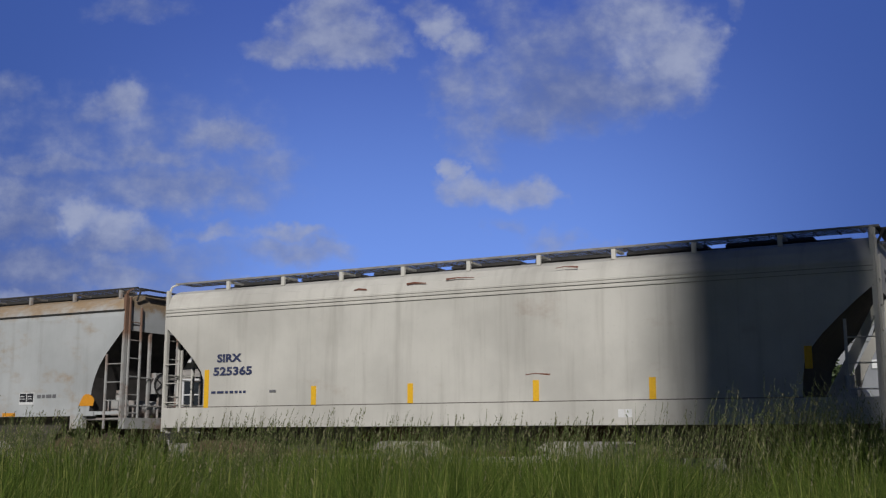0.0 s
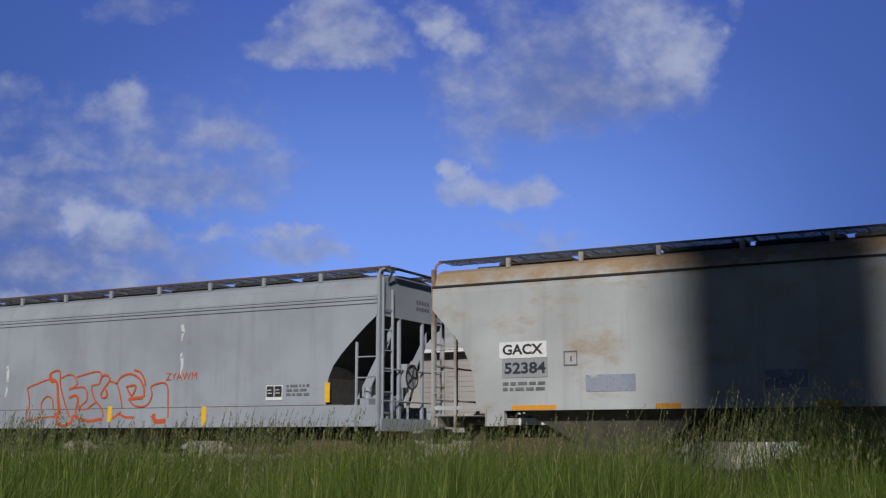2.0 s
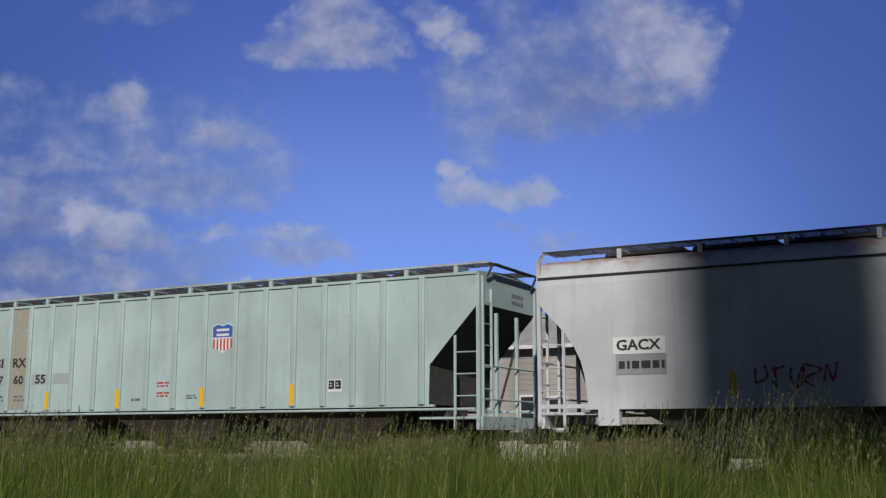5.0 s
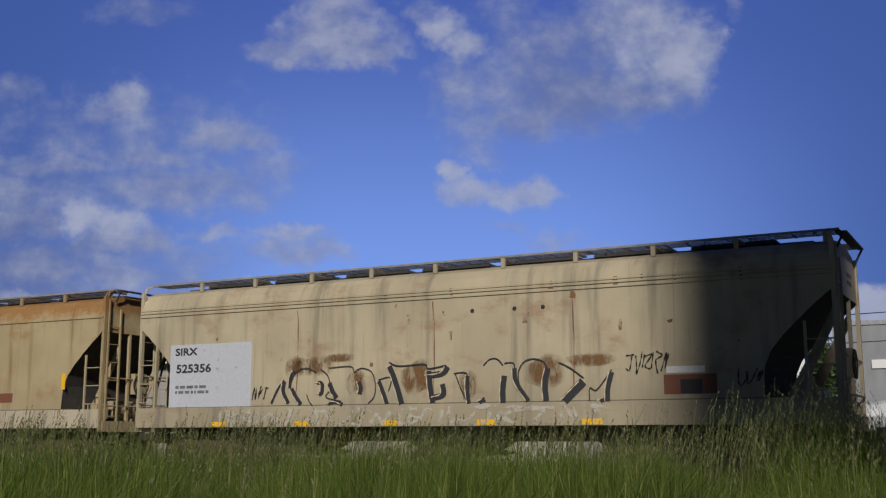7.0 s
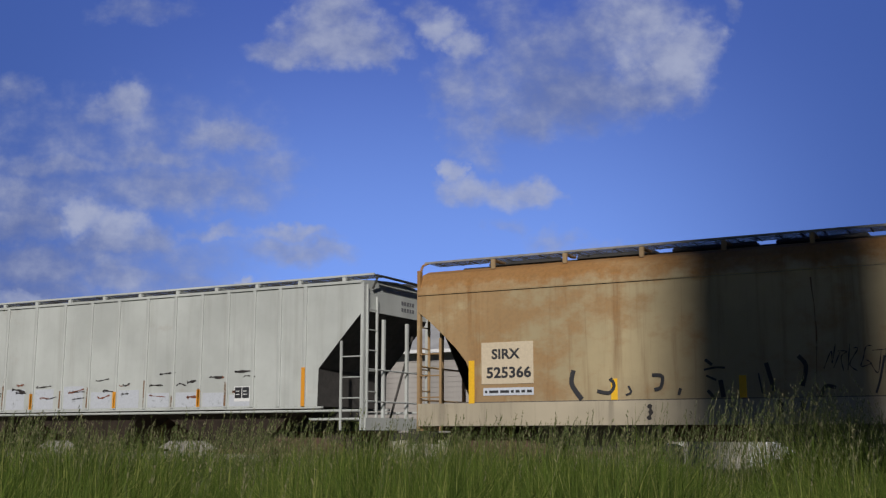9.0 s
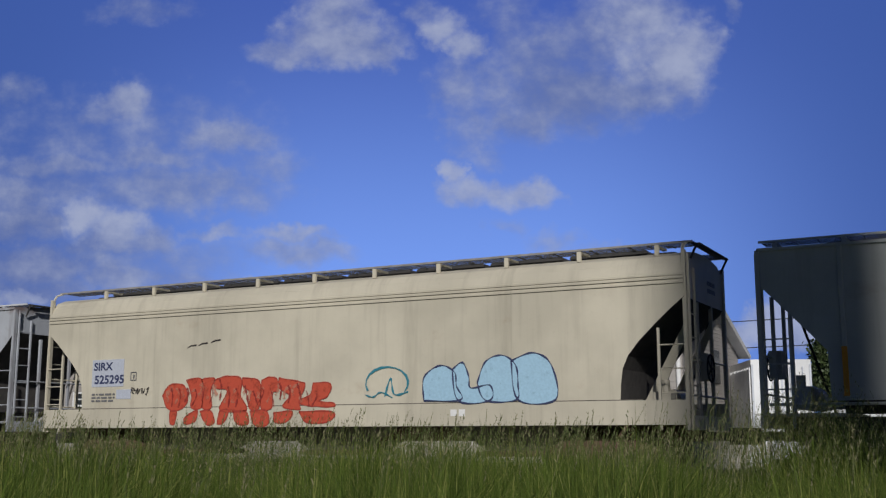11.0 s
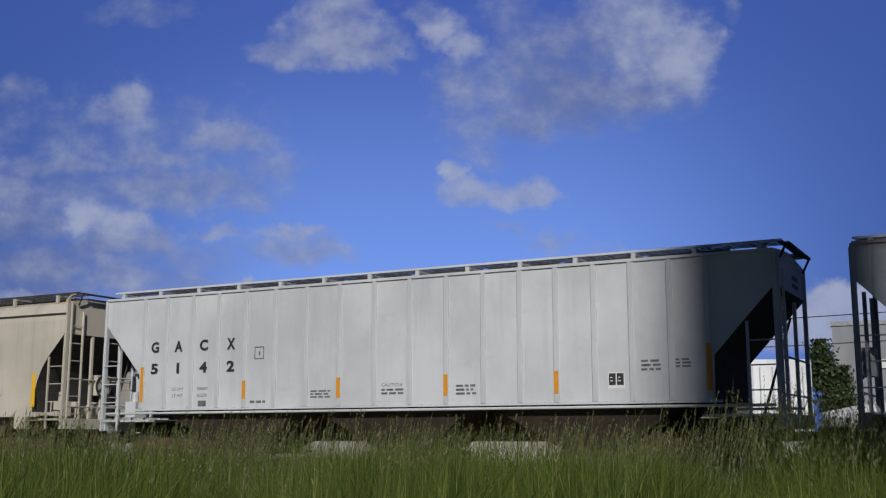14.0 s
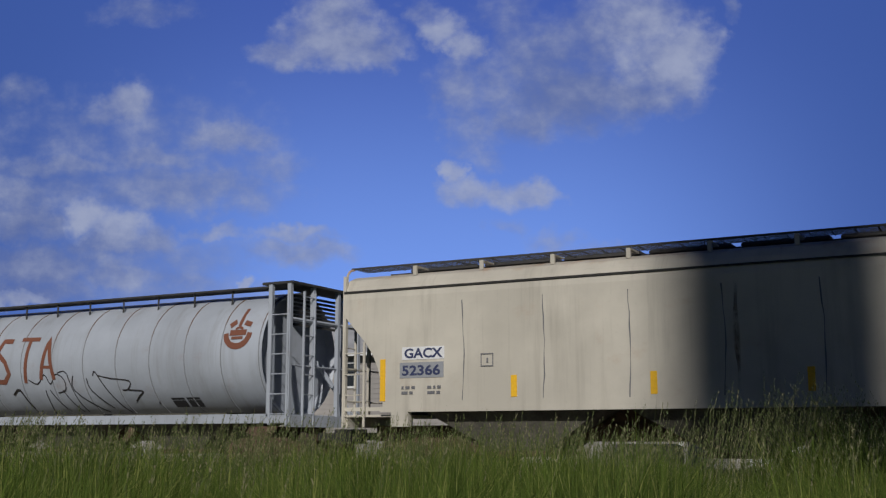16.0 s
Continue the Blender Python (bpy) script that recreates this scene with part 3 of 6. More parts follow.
def smooth_line(pts, n=7):
    """A Catmull-Rom line through pts."""
    p = [pts[0]] + list(pts) + [pts[-1]]
    out = []
    for i in range(1, len(p) - 2):
        for k in range(n):
            t = k / n
            out.append(tuple(0.5 * ((2 * p[i][c]) + (p[i + 1][c] - p[i - 1][c]) * t + (2 * p[i - 1][c] - 5 * p[i][c] + 4 * p[i + 1][c] - p[i + 2][c]) * t * t
                                    + (3 * p[i][c] - p[i - 1][c] - 3 * p[i + 1][c] + p[i + 2][c]) * t ** 3) for c in (0, 1)))
    out.append(tuple(pts[-1]))
    return out


def scrawl(car, x0, x1, z0, z1, letters, w, mat, seed, y=-1.607, slant=0.15, label="sprayed scrawl"):
    """Sprayed strokes in the manner of quick letters, one part a letter."""
    rng = random.Random(seed)
    step = (x1 - x0) / letters
    h = z1 - z0
    g = None
    for i in range(letters):
        bm = bmesh.new()
        kind = rng.randrange(5)
        ox = x0 + step * i
        a, b = rng.uniform(0.0, 0.12), rng.uniform(0.75, 0.95)
        if kind == 0:
            lines = [[(a, 0.02), (0.3, 0.95), (0.55, 0.15), (b, 1.0)]]
        elif kind == 1:
            lines = [[(b, 0.9), (0.35, 1.0), (a, 0.55), (0.35, 0.02), (b, 0.2), (0.6, 0.5)]]
        elif kind == 2:
            lines = [[(a, 0.0), (0.12, 1.0)], [(0.12, 0.95), (b, 0.75), (0.2, 0.45), (b, 0.0)]]
        elif kind == 3:
            lines = [[(a, 0.9), (b, 1.0)], [(0.5, 0.95), (0.42, 0.0), (0.15, 0.1)]]
        else:
            lines = [[(a, 1.0), (0.15, 0.2), (0.5, 0.0), (b, 0.3), (b, 1.0)]]
        for k, ln in enumerate(lines):
            pts = [(ox + (u + rng.uniform(-0.2, 0.25)) * step + slant * v * h, z0 + (v * 0.9 + rng.uniform(-0.15, 0.2)) * h) for u, v in ln]
            ribbon(bm, smooth_line(pts), w, y - 0.0015 * (k + 2 * (i % 2)))
        if g is None:
            g = part("graffiti", bm, mat, car, label)
        else:
            part("stroke", bm, mat, g)
    return g


def bubbles(car, shapes, mat, edge_mat, y=-1.605, w=0.03, label="filled graffiti lettering"):
    """Fat closed letter shapes, filled and then outlined."""
    g = None
    for i, pts in enumerate(shapes):
        line = smooth_line(list(pts) + [pts[0]], 6)[:-1]
        bm = bmesh.new()
        flat_poly(bm, line, y - 0.002 * (i % 3), y - 0.002 * (i % 3) + 0.003)
        if g is None:
            g = part("graffiti", bm, mat, car, label)
        else:
            part("fill", bm, mat, g)
    bm = bmesh.new()
    for i, pts in enumerate(shapes):
        ribbon(bm, smooth_line(list(pts) + [pts[0]], 6), w, y - 0.008 - 0.002 * (i % 2))
    part("outline", bm, edge_mat, g)
    return g


# ---- the three kinds of car ----
train = []


def start_car(rear, label, name="covered_hopper_car"):
    car = tagged(new(name), label, "hopper car", "cars of the freight train")
    train.append((car, rear))
    return car


def smooth_car(rear, L, paint, label, deep_sill=True, lines=(3.84, 3.93, 4.0), dark_line=False, trim=None, seams=(), seam_mat=None, walk_edge=None, sill_paint=None):
    car = start_car(rear, label)
    sill_z, sill_t = (1.05, 1.53) if deep_sill else (1.36, 1.48)
    z = sill_t - 0.02
    if deep_sill:
        cut = [(0.0, 3.55), (0.30, 3.31), (0.62, 3.02), (0.95, 2.70), (1.18, 2.42), (1.30, 2.15), (1.34, 1.85), (1.36, z)]
    else:
        cut = [(0.0, 3.56), (0.28, 3.26), (0.56, 2.96), (0.78, 2.65), (0.92, 2.35), (1.0, 2.05), (1.04, 1.75), (1.06, z)]
    st = cut + [(L * k / 8, z) for k in range(1, 8)] + [(L - x, b) for x, b in reversed(cut)]
    part("body", loft(st, ROUND_SECTION), paint, car, second=SHADED_STEEL)
    trim = trim or paint
    for y in (-1, 1):
        bm = bmesh.new()
        box(bm, 0.0 if deep_sill else 1.0, L - (0 if deep_sill else 0.9), min(y * 1.6, y * 1.48), max(y * 1.6, y * 1.48), sill_z, sill_t)
        box(bm, 0, L, min(y * 1.55, y * 1.45), max(y * 1.55, y * 1.45), sill_t - 0.09, sill_t - 0.005)
        part("side_sill", bm, sill_paint or paint, car)
        if deep_sill:
            # dark strip painted as the shadow line along the sill's top edge
            bm = bmesh.new()
            flat_poly(bm, [(0.9, sill_t), (L - 0.9, sill_t), (L - 0.9, sill_t + 0.02), (0.9, sill_t + 0.02)], y * 1.588, y * 1.594)
            part("seam", bm, SHADE_LINE, car)
        for i, lz in enumerate(lines):
            bm = bmesh.new()
            d = 0.02
            flat = [(-0.0, lz - d), (L, lz - d), (L, lz + d), (0, lz + d)]
            yy = 1.59 if lz < 3.95 else 1.576
            flat_poly(bm, flat, y * yy, y * (yy + 0.028))
            part("side_rib", bm, BLACK_STEEL if dark_line else paint, car)
            if not dark_line:
                # thin darker strip: the rib's shadow painted just below it
                bm = bmesh.new()
                flat_poly(bm, [(0, lz - 0.030), (L, lz - 0.030), (L, lz - d), (0, lz - d)], y * yy, y * (yy + 0.006))
                part("seam", bm, FAINT_SHADE_LINE, car)
    for x in seams:
        bm = bmesh.new()
        rng = random.Random(int(x * 37))
        ribbon(bm, [(x + rng.uniform(-0.015, 0.015) + 0.04 * math.sin(k * 0.35), 1.6 + 0.24 * k) for k in range(10)], 0.014, -1.594)
        part("weld_seam", bm, seam_mat or GREY_INK, car, "dirty weld seam")
    roof_walk(car, L, 4.70, [0.02 + 1.68 * i for i in range(1, int(L / 1.68) + 1)], trim, walk_edge or (GRATING if dark_line else GALV), 4.44)
    car_ends(car, L, trim, sill_z + 0.15 if deep_sill else 1.28, 4.48, "smooth")
    for end, s in ((0, 1), (L, -1)):
        pts = smooth_line([(-1.52, 4.44), (-1.42, 4.60), (-1.2, 4.68)], 4)
        bm = bmesh.new()
        for a, b in zip(pts, pts[1:]):
            rod(bm, (end, a[0], a[1]), (end + s * 0.05, b[0], b[1]), 0.022)
        part("grab_iron", bm, trim, car)
    running_gear(car, L)
    outlets(car, L, DUSTY, sill_t, 3)
    if not deep_sill:
        for x in (1.5, L - 1.5):
            bm = bmesh.new()
            box(bm, x - 0.22, x + 0.22, -1.6, -1.45, 1.04, 1.36)
            part("jacking_pad", bm, paint, car)
    return car


def ribbed_car(rear, L, paint, label, ribs, trim=None, rib_w=0.075, top=4.5, rail=True, rib_paint=None, depth=0.075, walk_edge=None):
    car = start_car(rear, label)
    z = 1.52
    cut = [(0.0, 3.68), (0.6, 3.04), (1.2, 2.38), (1.22, z)]
    st = cut + [(L * k / 8, z) for k in range(1, 8)] + [(L - x, b) for x, b in reversed(cut)]
    part("body", loft(st, FLAT_SECTION), paint, car, second=SHADED_STEEL)
    trim = trim or paint
    bm = bmesh.new()
    flat_poly(bm, [(-rib_w, z - 0.0), (rib_w, z), (rib_w, 4.34), (-rib_w, 4.34)], -depth, 0.0)
    bmesh.ops.bevel(bm, geom=[e for e in bm.edges if abs(e.verts[0].co.z - e.verts[1].co.z) > 1 and e.verts[0].co.y < -0.01], offset=0.4 * depth, segments=1, affect="EDGES")
    me = finish("side_rib", bm, rib_paint or paint)
    for x in ribs:
        shared("side_rib", me, car, pose(x, -1.53, 0))
        shared("side_rib", me, car, pose(x, 1.53, 0, 0, 0, 180))
    for y in (-1, 1):
        bm = bmesh.new()
        box(bm, 0, L, min(y * 1.57, y * 1.5), max(y * 1.57, y * 1.5), 4.32, 4.38)
        part("top_chord", bm, paint, car)
        bm = bmesh.new()
        box(bm, 1.1, L - 1.1, min(y * 1.55, y * 1.45), max(y * 1.55, y * 1.45), z - 0.05, z - 0.002)
        part("side_sill", bm, paint, car)
        if rail:
            bm = bmesh.new()
            rod(bm, (0.1, y * 1.5, 1.41), (L - 0.1, y * 1.5, 1.41), 0.03, 8)
            part("brake_step_rail", bm, trim, car)
    step = 1.27
    roof_walk(car, L, top, [0.3 + step * i for i in range(int(L / step) + 1)], trim, walk_edge or trim, 4.34)
    car_ends(car, L, trim, 1.22, 4.34, "ribbed")
    running_gear(car, L)
    outlets(car, L, BROWN_STEEL, z, 3)
    return car


# ---- the train, from its head to its tail ----
P_WHITE = car_paint("pale_grey_paint", (0.60, 0.58, 0.53), 0.05, 9, 0.25, 1.0)
P_RUSTGREY = car_paint("rust_stained_grey_paint", (0.45, 0.465, 0.47), 0.40, 4.05, 0.25, 2.3, rust_col=(0.27, 0.17, 0.075), flat=2.0)
P_RUSTTRIM = car_paint("rusted_grey_paint", (0.42, 0.42, 0.41), 0.75, 3.2, 0.5, 2.9, rust_col=(0.16, 0.075, 0.04))
P_GREY = car_paint("blue_grey_paint", (0.33, 0.355, 0.40), 0.05, 9, 0.25, 3.1)
P_LIGHT = car_paint("light_grey_paint", (0.57, 0.59, 0.62), 0.05, 4.32, 0.22, 4.7, rust_col=(0.28, 0.12, 0.05))
P_MINT = car_paint("faded_mint_paint", (0.43, 0.55, 0.55), 0.06, 4.60, 0.22, 5.9)
P_TAN = car_paint("dusty_tan_paint", (0.50, 0.43, 0.30), 0.36, 9, 0.7, 6.4, low=0.35)
P_ORANGE = car_paint("rusting_tan_paint", (0.45, 0.365, 0.22), 0.40, 3.95, 0.9, 7.7, rust_col=(0.25, 0.115, 0.032), grime=(0.21, 0.125, 0.06), low=0.2, rear_rust=0.24)
P_RIBGREY = car_paint("pale_ribbed_paint", (0.50, 0.52, 0.50), 0.05, 9, 0.25, 8.2)
P_CREAM = car_paint("cream_paint", (0.56, 0.52, 0.42), 0.05, 9, 0.28, 9.5)
P_DIRTY = car_paint("grimy_grey_paint", (0.43, 0.455, 0.50), 0.22, 4.30, 1.0, 10.3, grime=(0.13, 0.11, 0.11), rust_col=(0.12, 0.07, 0.055))
P_FRESH = car_paint("clean_white_paint", (0.60, 0.62, 0.64), 0.0, 9, 0.14, 11.8)
P_BEIGE = car_paint("beige_paint", (0.57, 0.53, 0.45), 0.08, 4.50, 0.30, 12.6, rust_col=(0.3, 0.15, 0.07))
P_TANK = car_paint("tank_grey_paint", (0.40, 0.43, 0.48), 0.10, 9, 0.35, 13.9)


def sirx(car, num, x, zt, mat, w=0.75):
    lettering(car, "SIRX", x, x + w, zt - 0.2, zt, mat, bold=0.04)
    lettering(car, num, x - 0.1, x + w + 0.32, zt - 0.52, zt - 0.31, mat, bold=0.035)


# head of the visible train
c0 = smooth_car(-0.96, 16.85, P_TAN, "dusty tan covered hopper car with plain rounded sides")

# pale grey car with blue stencils
c1 = smooth_car(-19.2, 16.82, P_WHITE, "pale grey covered hopper car with blue stencilled numbers")
sirx(c1, "525365", 1.70, 2.81, NAVY)
bars(c1, 1.55, 2.6, 1.84, 1.94, 1, NAVY)
bars(c1, 3.3, 3.55, 1.84, 1.94, 1, GREY_INK)
stripe(c1, 1.39, 1.52, 2.44)
for x in (4.56, 7.13, 10.13, 12.62):
    stripe(c1, x, 1.55, 1.98)
stripe(c1, 15.6, 2.06, 2.48)
for x, z, w in ((9.9, 2.1, 0.55), (5.6, 4.15, 0.35), (7.0, 4.2, 0.5), (8.0, 4.24, 0.7), (10.6, 4.3, 0.5)):
    bm = bmesh.new()
    ribbon(bm, [(x, z), (x + w * 0.4, z + 0.02), (x + w, z - 0.01)], 0.018, -1.596 if z < 3 else -1.56)
    part("scrape", bm, BROWN_SPRAY, c1)
for x, m in ((11.9, WHITE_PATCH), (12.05, WHITE_PATCH)):
    panel(c1, x, x + 0.13, 1.2, 1.36, m)

# rust-topped grey car
c2 = smooth_car(-37.92, 17.28, P_RUSTGREY, "grey covered hopper car with a rusted roof edge", False, (4.08,), True, P_RUSTTRIM)
panel(c2, 1.62, 2.70, 2.45, 2.79, WHITE_PATCH)
panel(c2, 1.68, 2.72, 2.04, 2.44, GREY_PATCH)
lettering(c2, "GACX", 1.70, 2.62, 2.52, 2.74, INK)
lettering(c2, "52384", 1.74, 2.68, 2.12, 2.36, INK)
bars(c2, 1.7, 2.7, 1.75, 1.98, 2, GREY_INK)
outline_box(c2, 3.08, 3.38, 2.26, 2.56)
BLUISH = spray("bluish_overpaint", (0.37, 0.41, 0.50), 0.55, 0.7)
panel(c2, 3.55, 4.6, 1.72, 2.06, BLUISH)
panel(c2, 7.1, 7.9, 1.72, 2.06, BLUISH)
bars(c2, 10.1, 10.6, 1.72, 1.92, 2, GREY_INK)
panel(c2, 8.6, 8.8, 1.68, 1.84, BUFF_PATCH)
placard(c2, 13.62, 14.18, 1.68, 2.0)
bars(c2, 14.3, 15.0, 1.82, 1.98, 1, GREY_INK)
bm = bmesh.new()
flat_poly(bm, smooth_line([(15.85, 1.62), (16.0, 1.88), (16.2, 1.92), (16.38, 1.80), (16.36, 1.62)], 4), -1.603, -1.598)
part("orange_mark", bm, ORANGE, c2, "orange painted blotch")
for x in (1.9, 5.0, 8.0, 10.5, 13.0):
    bm = bmesh.new()
    box(bm, x, x + (1.0 if x < 3 else 0.5), -1.606, -1.6, 1.37, 1.465)
    part("reflective_stripe", bm, ORANGE, c2, "orange reflective stripe on the sill")

# blue-grey car with orange outlines sprayed on it
c3 = smooth_car(-56.26, 16.92, P_GREY, "blue-grey covered hopper car with orange graffiti outlines", walk_edge=RUSTY_STEEL)
panel(c3, 1.41, 2.72, 1.56, 2.88, WHITE_PATCH)
lettering(c3, "SIRX", 1.47, 2.02, 2.62, 2.84, INK)
lettering(c3, "X", 2.14, 2.36, 2.62, 2.84, GREY_INK)
lettering(c3, "525207", 1.50, 2.56, 2.19, 2.42, INK)
lettering(c3, "LD LMT 220600", 1.58, 2.3, 1.83, 1.92, GREY_INK, bold=0.0)
lettering(c3, "LT WT 65400", 1.62, 2.3, 1.66, 1.74, GREY_INK, bold=0.0)
outline_box(c3, 3.02, 3.32, 2.2, 2.44)
stripe(c3, 1.43, 1.08, 1.98)
for x in (12.0,):
    stripe(c3, x, 1.1, 1.55)
stripe(c3, 8.9, 1.2, 1.6)
lettering(c3, "VIRTUE", 3.42, 4.3, 2.26, 2.44, ORANGE_SPRAY, bold=0.0)
bm = bmesh.new()
ribbon(bm, smooth_line([(3.6, 2.18), (3.9, 2.2), (4.2, 2.17)]), 0.014, -1.607)
part("underline", bm, ORANGE_SPRAY, c3)
scrawl(c3, 2.85, 4.5, 1.65, 2.05, 6, 0.035, WHITE_SPRAY, 8)
scrawl(c3, 0.5, 2.6, 1.12, 1.42, 7, 0.035, WHITE_SPRAY, 9)
lettering(c3, "ZYAWM", 10.75, 11.75, 2.22, 2.4, ORANGE_SPRAY, bold=0.0)
# outlined letters, stroke by stroke: a line (along, up) and its half-width
def sprayed(car, groups, mat, label, y=-1.607, parent=None):
    g = parent
    for strokes in groups:
        for i, (line, w) in enumerate(strokes):
            bm = bmesh.new()
            ribbon(bm, smooth_line(line), w, y - 0.0012 * (i % 4), True)
            if g is None:
                g = part("graffiti", bm, mat, car, label)
            else:
                part("stroke", bm, mat, g)
    return g


FIRST = [
    ([(5.85, 2.12), (6.11, 2.21), (6.88, 2.33), (7.02, 1.7), (7.11, 1.28)], 0.028),
    ([(5.85, 2.12), (5.97, 1.72), (5.91, 1.29), (6.39, 1.32), (6.95, 1.36)], 0.028),
    ([(6.46, 1.41), (6.42, 1.71), (6.6, 1.89), (6.81, 1.82), (6.88, 1.52)], 0.025),
    ([(6.67, 2.38), (6.7, 2.5), (7.03, 2.56), (7.09, 2.18), (7.29, 1.7), (7.49, 1.33)], 0.03),
    ([(7.11, 2.36), (7.36, 2.45), (7.56, 2.41), (7.7, 2.23), (7.63, 2.14), (7.4, 2.06)], 0.026),
    ([(7.4, 2.06), (7.96, 2.1), (8.08, 1.8), (7.89, 1.63), (7.86, 1.54), (8.09, 1.54), (8.22, 1.62), (8.44, 1.73)], 0.026),
    ([(6.7, 2.49), (6.73, 2.31), (6.95, 2.25), (7.03, 1.82), (7.15, 1.43)], 0.05)]
SECOND = [
    ([(7.66, 2.38), (8.46, 2.5), (8.5, 2.2), (8.23, 2.12), (8.35, 1.79), (8.61, 1.55), (8.69, 1.32)], 0.028),
    ([(7.43, 1.84), (7.63, 1.9), (7.76, 1.81), (7.71, 1.57), (7.7, 1.39)], 0.045),
    ([(6.98, 1.46), (7.08, 1.16), (7.35, 1.12), (7.56, 1.21), (7.62, 1.36), (7.89, 1.28), (8.22, 1.23), (8.67, 1.29)], 0.05),
    ([(8.51, 2.26), (8.62, 2.4), (8.81, 2.37), (8.84, 2.25), (8.68, 2.08), (8.57, 1.91), (8.65, 1.82), (8.78, 1.87), (8.74, 2.04)], 0.035),
    ([(8.84, 2.25), (9.09, 2.17), (9.21, 1.95), (9.33, 1.54)], 0.028)]
THIRD = [
    ([(9.09, 2.17), (9.26, 2.35), (9.57, 2.41), (9.87, 2.28), (10.03, 2.04), (10.05, 1.82)], 0.035),
    ([(9.53, 1.77), (10.02, 1.81)], 0.05),
    ([(9.56, 1.75), (9.74, 1.61), (10.04, 1.58), (10.22, 1.67), (10.31, 1.87), (10.3, 2.09), (10.77, 2.13), (10.85, 1.63), (10.87, 1.3)], 0.028),
    ([(9.44, 2.09), (9.75, 2.11), (9.63, 1.86), (9.44, 2.09)], 0.035),
    ([(9.67, 2.51), (9.88, 2.45), (10.03, 2.27), (10.08, 2.1)], 0.032),
    ([(8.99, 1.28), (9.11, 1.34), (9.24, 1.41), (9.42, 1.32), (9.73, 1.31)], 0.04),
    ([(10.4, 1.39), (10.45, 1.21), (10.8, 1.22)], 0.075)]
sprayed(c3, [[(line, 0.75 * w) for line, w in strokes] for strokes in (FIRST, SECOND, THIRD)], ORANGE_SPRAY, "orange outlined graffiti letters")
for x, z0, z1 in ((5.0, 1.9, 2.75), (11.2, 2.35, 2.9), (11.2, 3.2, 3.6)):
    bm = bmesh.new()
    ribbon(bm, [(x, z0), (x + 0.05, z0 + 0.2), (x + 0.05, z1 - 0.2), (x, z1)], 0.05, -1.597)
    part("primer_streak", bm, WHITE_SPRAY, c3)
placard(c3, 13.86, 14.34, 1.67, 2.02)

stripe(c3, 15.6, 1.6, 2.05)
bars(c3, 14.45, 15.1, 1.75, 2.05, 3, GREY_INK)

# light grey car
c4 = smooth_car(-75.0, 17.35, P_LIGHT, "light grey covered hopper car with small scrawls", False, (4.09,), True, P_LIGHT)
panel(c4, 1.62, 2.70, 2.45, 2.79, WHITE_PATCH)
panel(c4, 1.68, 2.72, 2.04, 2.44, GREY_PATCH)
lettering(c4, "GACX", 1.70, 2.62, 2.52, 2.74, INK)
bars(c4, 1.74, 2.68, 2.1, 2.38, 1, INK)
stripe(c4, 16.1, 1.65, 2.54)
for x in (13.23, 10.27, 6.91, 4.0):
    stripe(c4, x, 1.60, 2.04)
lettering(c4, "WRECK", 14.86, 16.0, 1.88, 2.16, BLUE_SPRAY, bold=-0.01)
scrawl(c4, 4.3, 5.9, 1.75, 2.15, 5, 0.026, PURPLE_SPRAY, 33)
placard(c4, 13.76, 14.17, 1.70, 1.95)
panel(c4, 10.53, 12.96, 1.62, 2.16, spray("worn_grey_overpaint", (0.38, 0.40, 0.46), 0.55, 0.75))
bars(c4, 14.3, 14.7, 1.95, 2.05, 1, GREY_INK)

# mint green ribbed car
MINT_RIBS = [1.36, 2.25, 3.06, 3.84, 4.65, 5.45, 6.27, 7.18, 8.09, 9.01, 9.96, 10.9, 11.8, 12.65, 13.5, 14.3, 15.1, 16.1]
c5 = ribbed_car(-93.91, 17.49, P_MINT, "faded mint green ribbed hopper car with a shield emblem", MINT_RIBS, P_MINT, top=4.62)
Y5 = -1.536
for x0, x1 in ((2.36, 2.96), (3.17, 3.74), (3.95, 4.54), (4.76, 5.34)):
    panel(c5, x0, x1, 2.22 if x0 > 3.8 else 2.2, 2.5 if x0 > 3.8 else 2.98, spray("dull_patch", (0.38, 0.42, 0.42), 0.8), -1.533)
lettering(c5, "SI", 2.50, 2.82, 2.70, 2.95, INK, Y5)
lettering(c5, "RX", 3.2, 3.72, 2.70, 2.95, INK, Y5)
for t, x0, x1 in (("47", 2.48, 2.86), ("60", 3.26, 3.64), ("55", 4.1, 4.48)):
    lettering(c5, t, x0, x1, 2.24, 2.48, INK, Y5)
for x0, x1 in ((2.5, 2.9), (3.3, 3.7)):
    bars(c5, x0, x1, 1.76, 1.96, 2, GREY_INK, Y5)
bars(c5, 7.6, 7.9, 1.7, 1.82, 1, GREY_INK, Y5)
bars(c5, 8.45, 8.85, 2.05, 2.2, 2, RED_SPRAY, Y5)
bars(c5, 8.45, 8.85, 1.8, 1.95, 2, RED_SPRAY, Y5)
bars(c5, 9.4, 9.75, 1.74, 1.86, 2, GREY_INK, Y5)
for x, a, b in ((1.36, 1.52, 2.48), (4.65, 1.55, 2.02), (7.18, 1.55, 2.02), (9.96, 1.55, 2.02), (12.65, 1.55, 2.04)):
    stripe(c5, x, a, b, w=0.06, y=-1.611)
placard(c5, 13.62, 14.0, 1.84, 2.12, -1.536)
SH = [(10.19, 3.48), (10.35, 3.55), (10.505, 3.50), (10.66, 3.55), (10.82, 3.48), (10.80, 3.2), (10.76, 3.0), (10.505, 2.86), (10.25, 3.0), (10.21, 3.2)]
bm = bmesh.new()
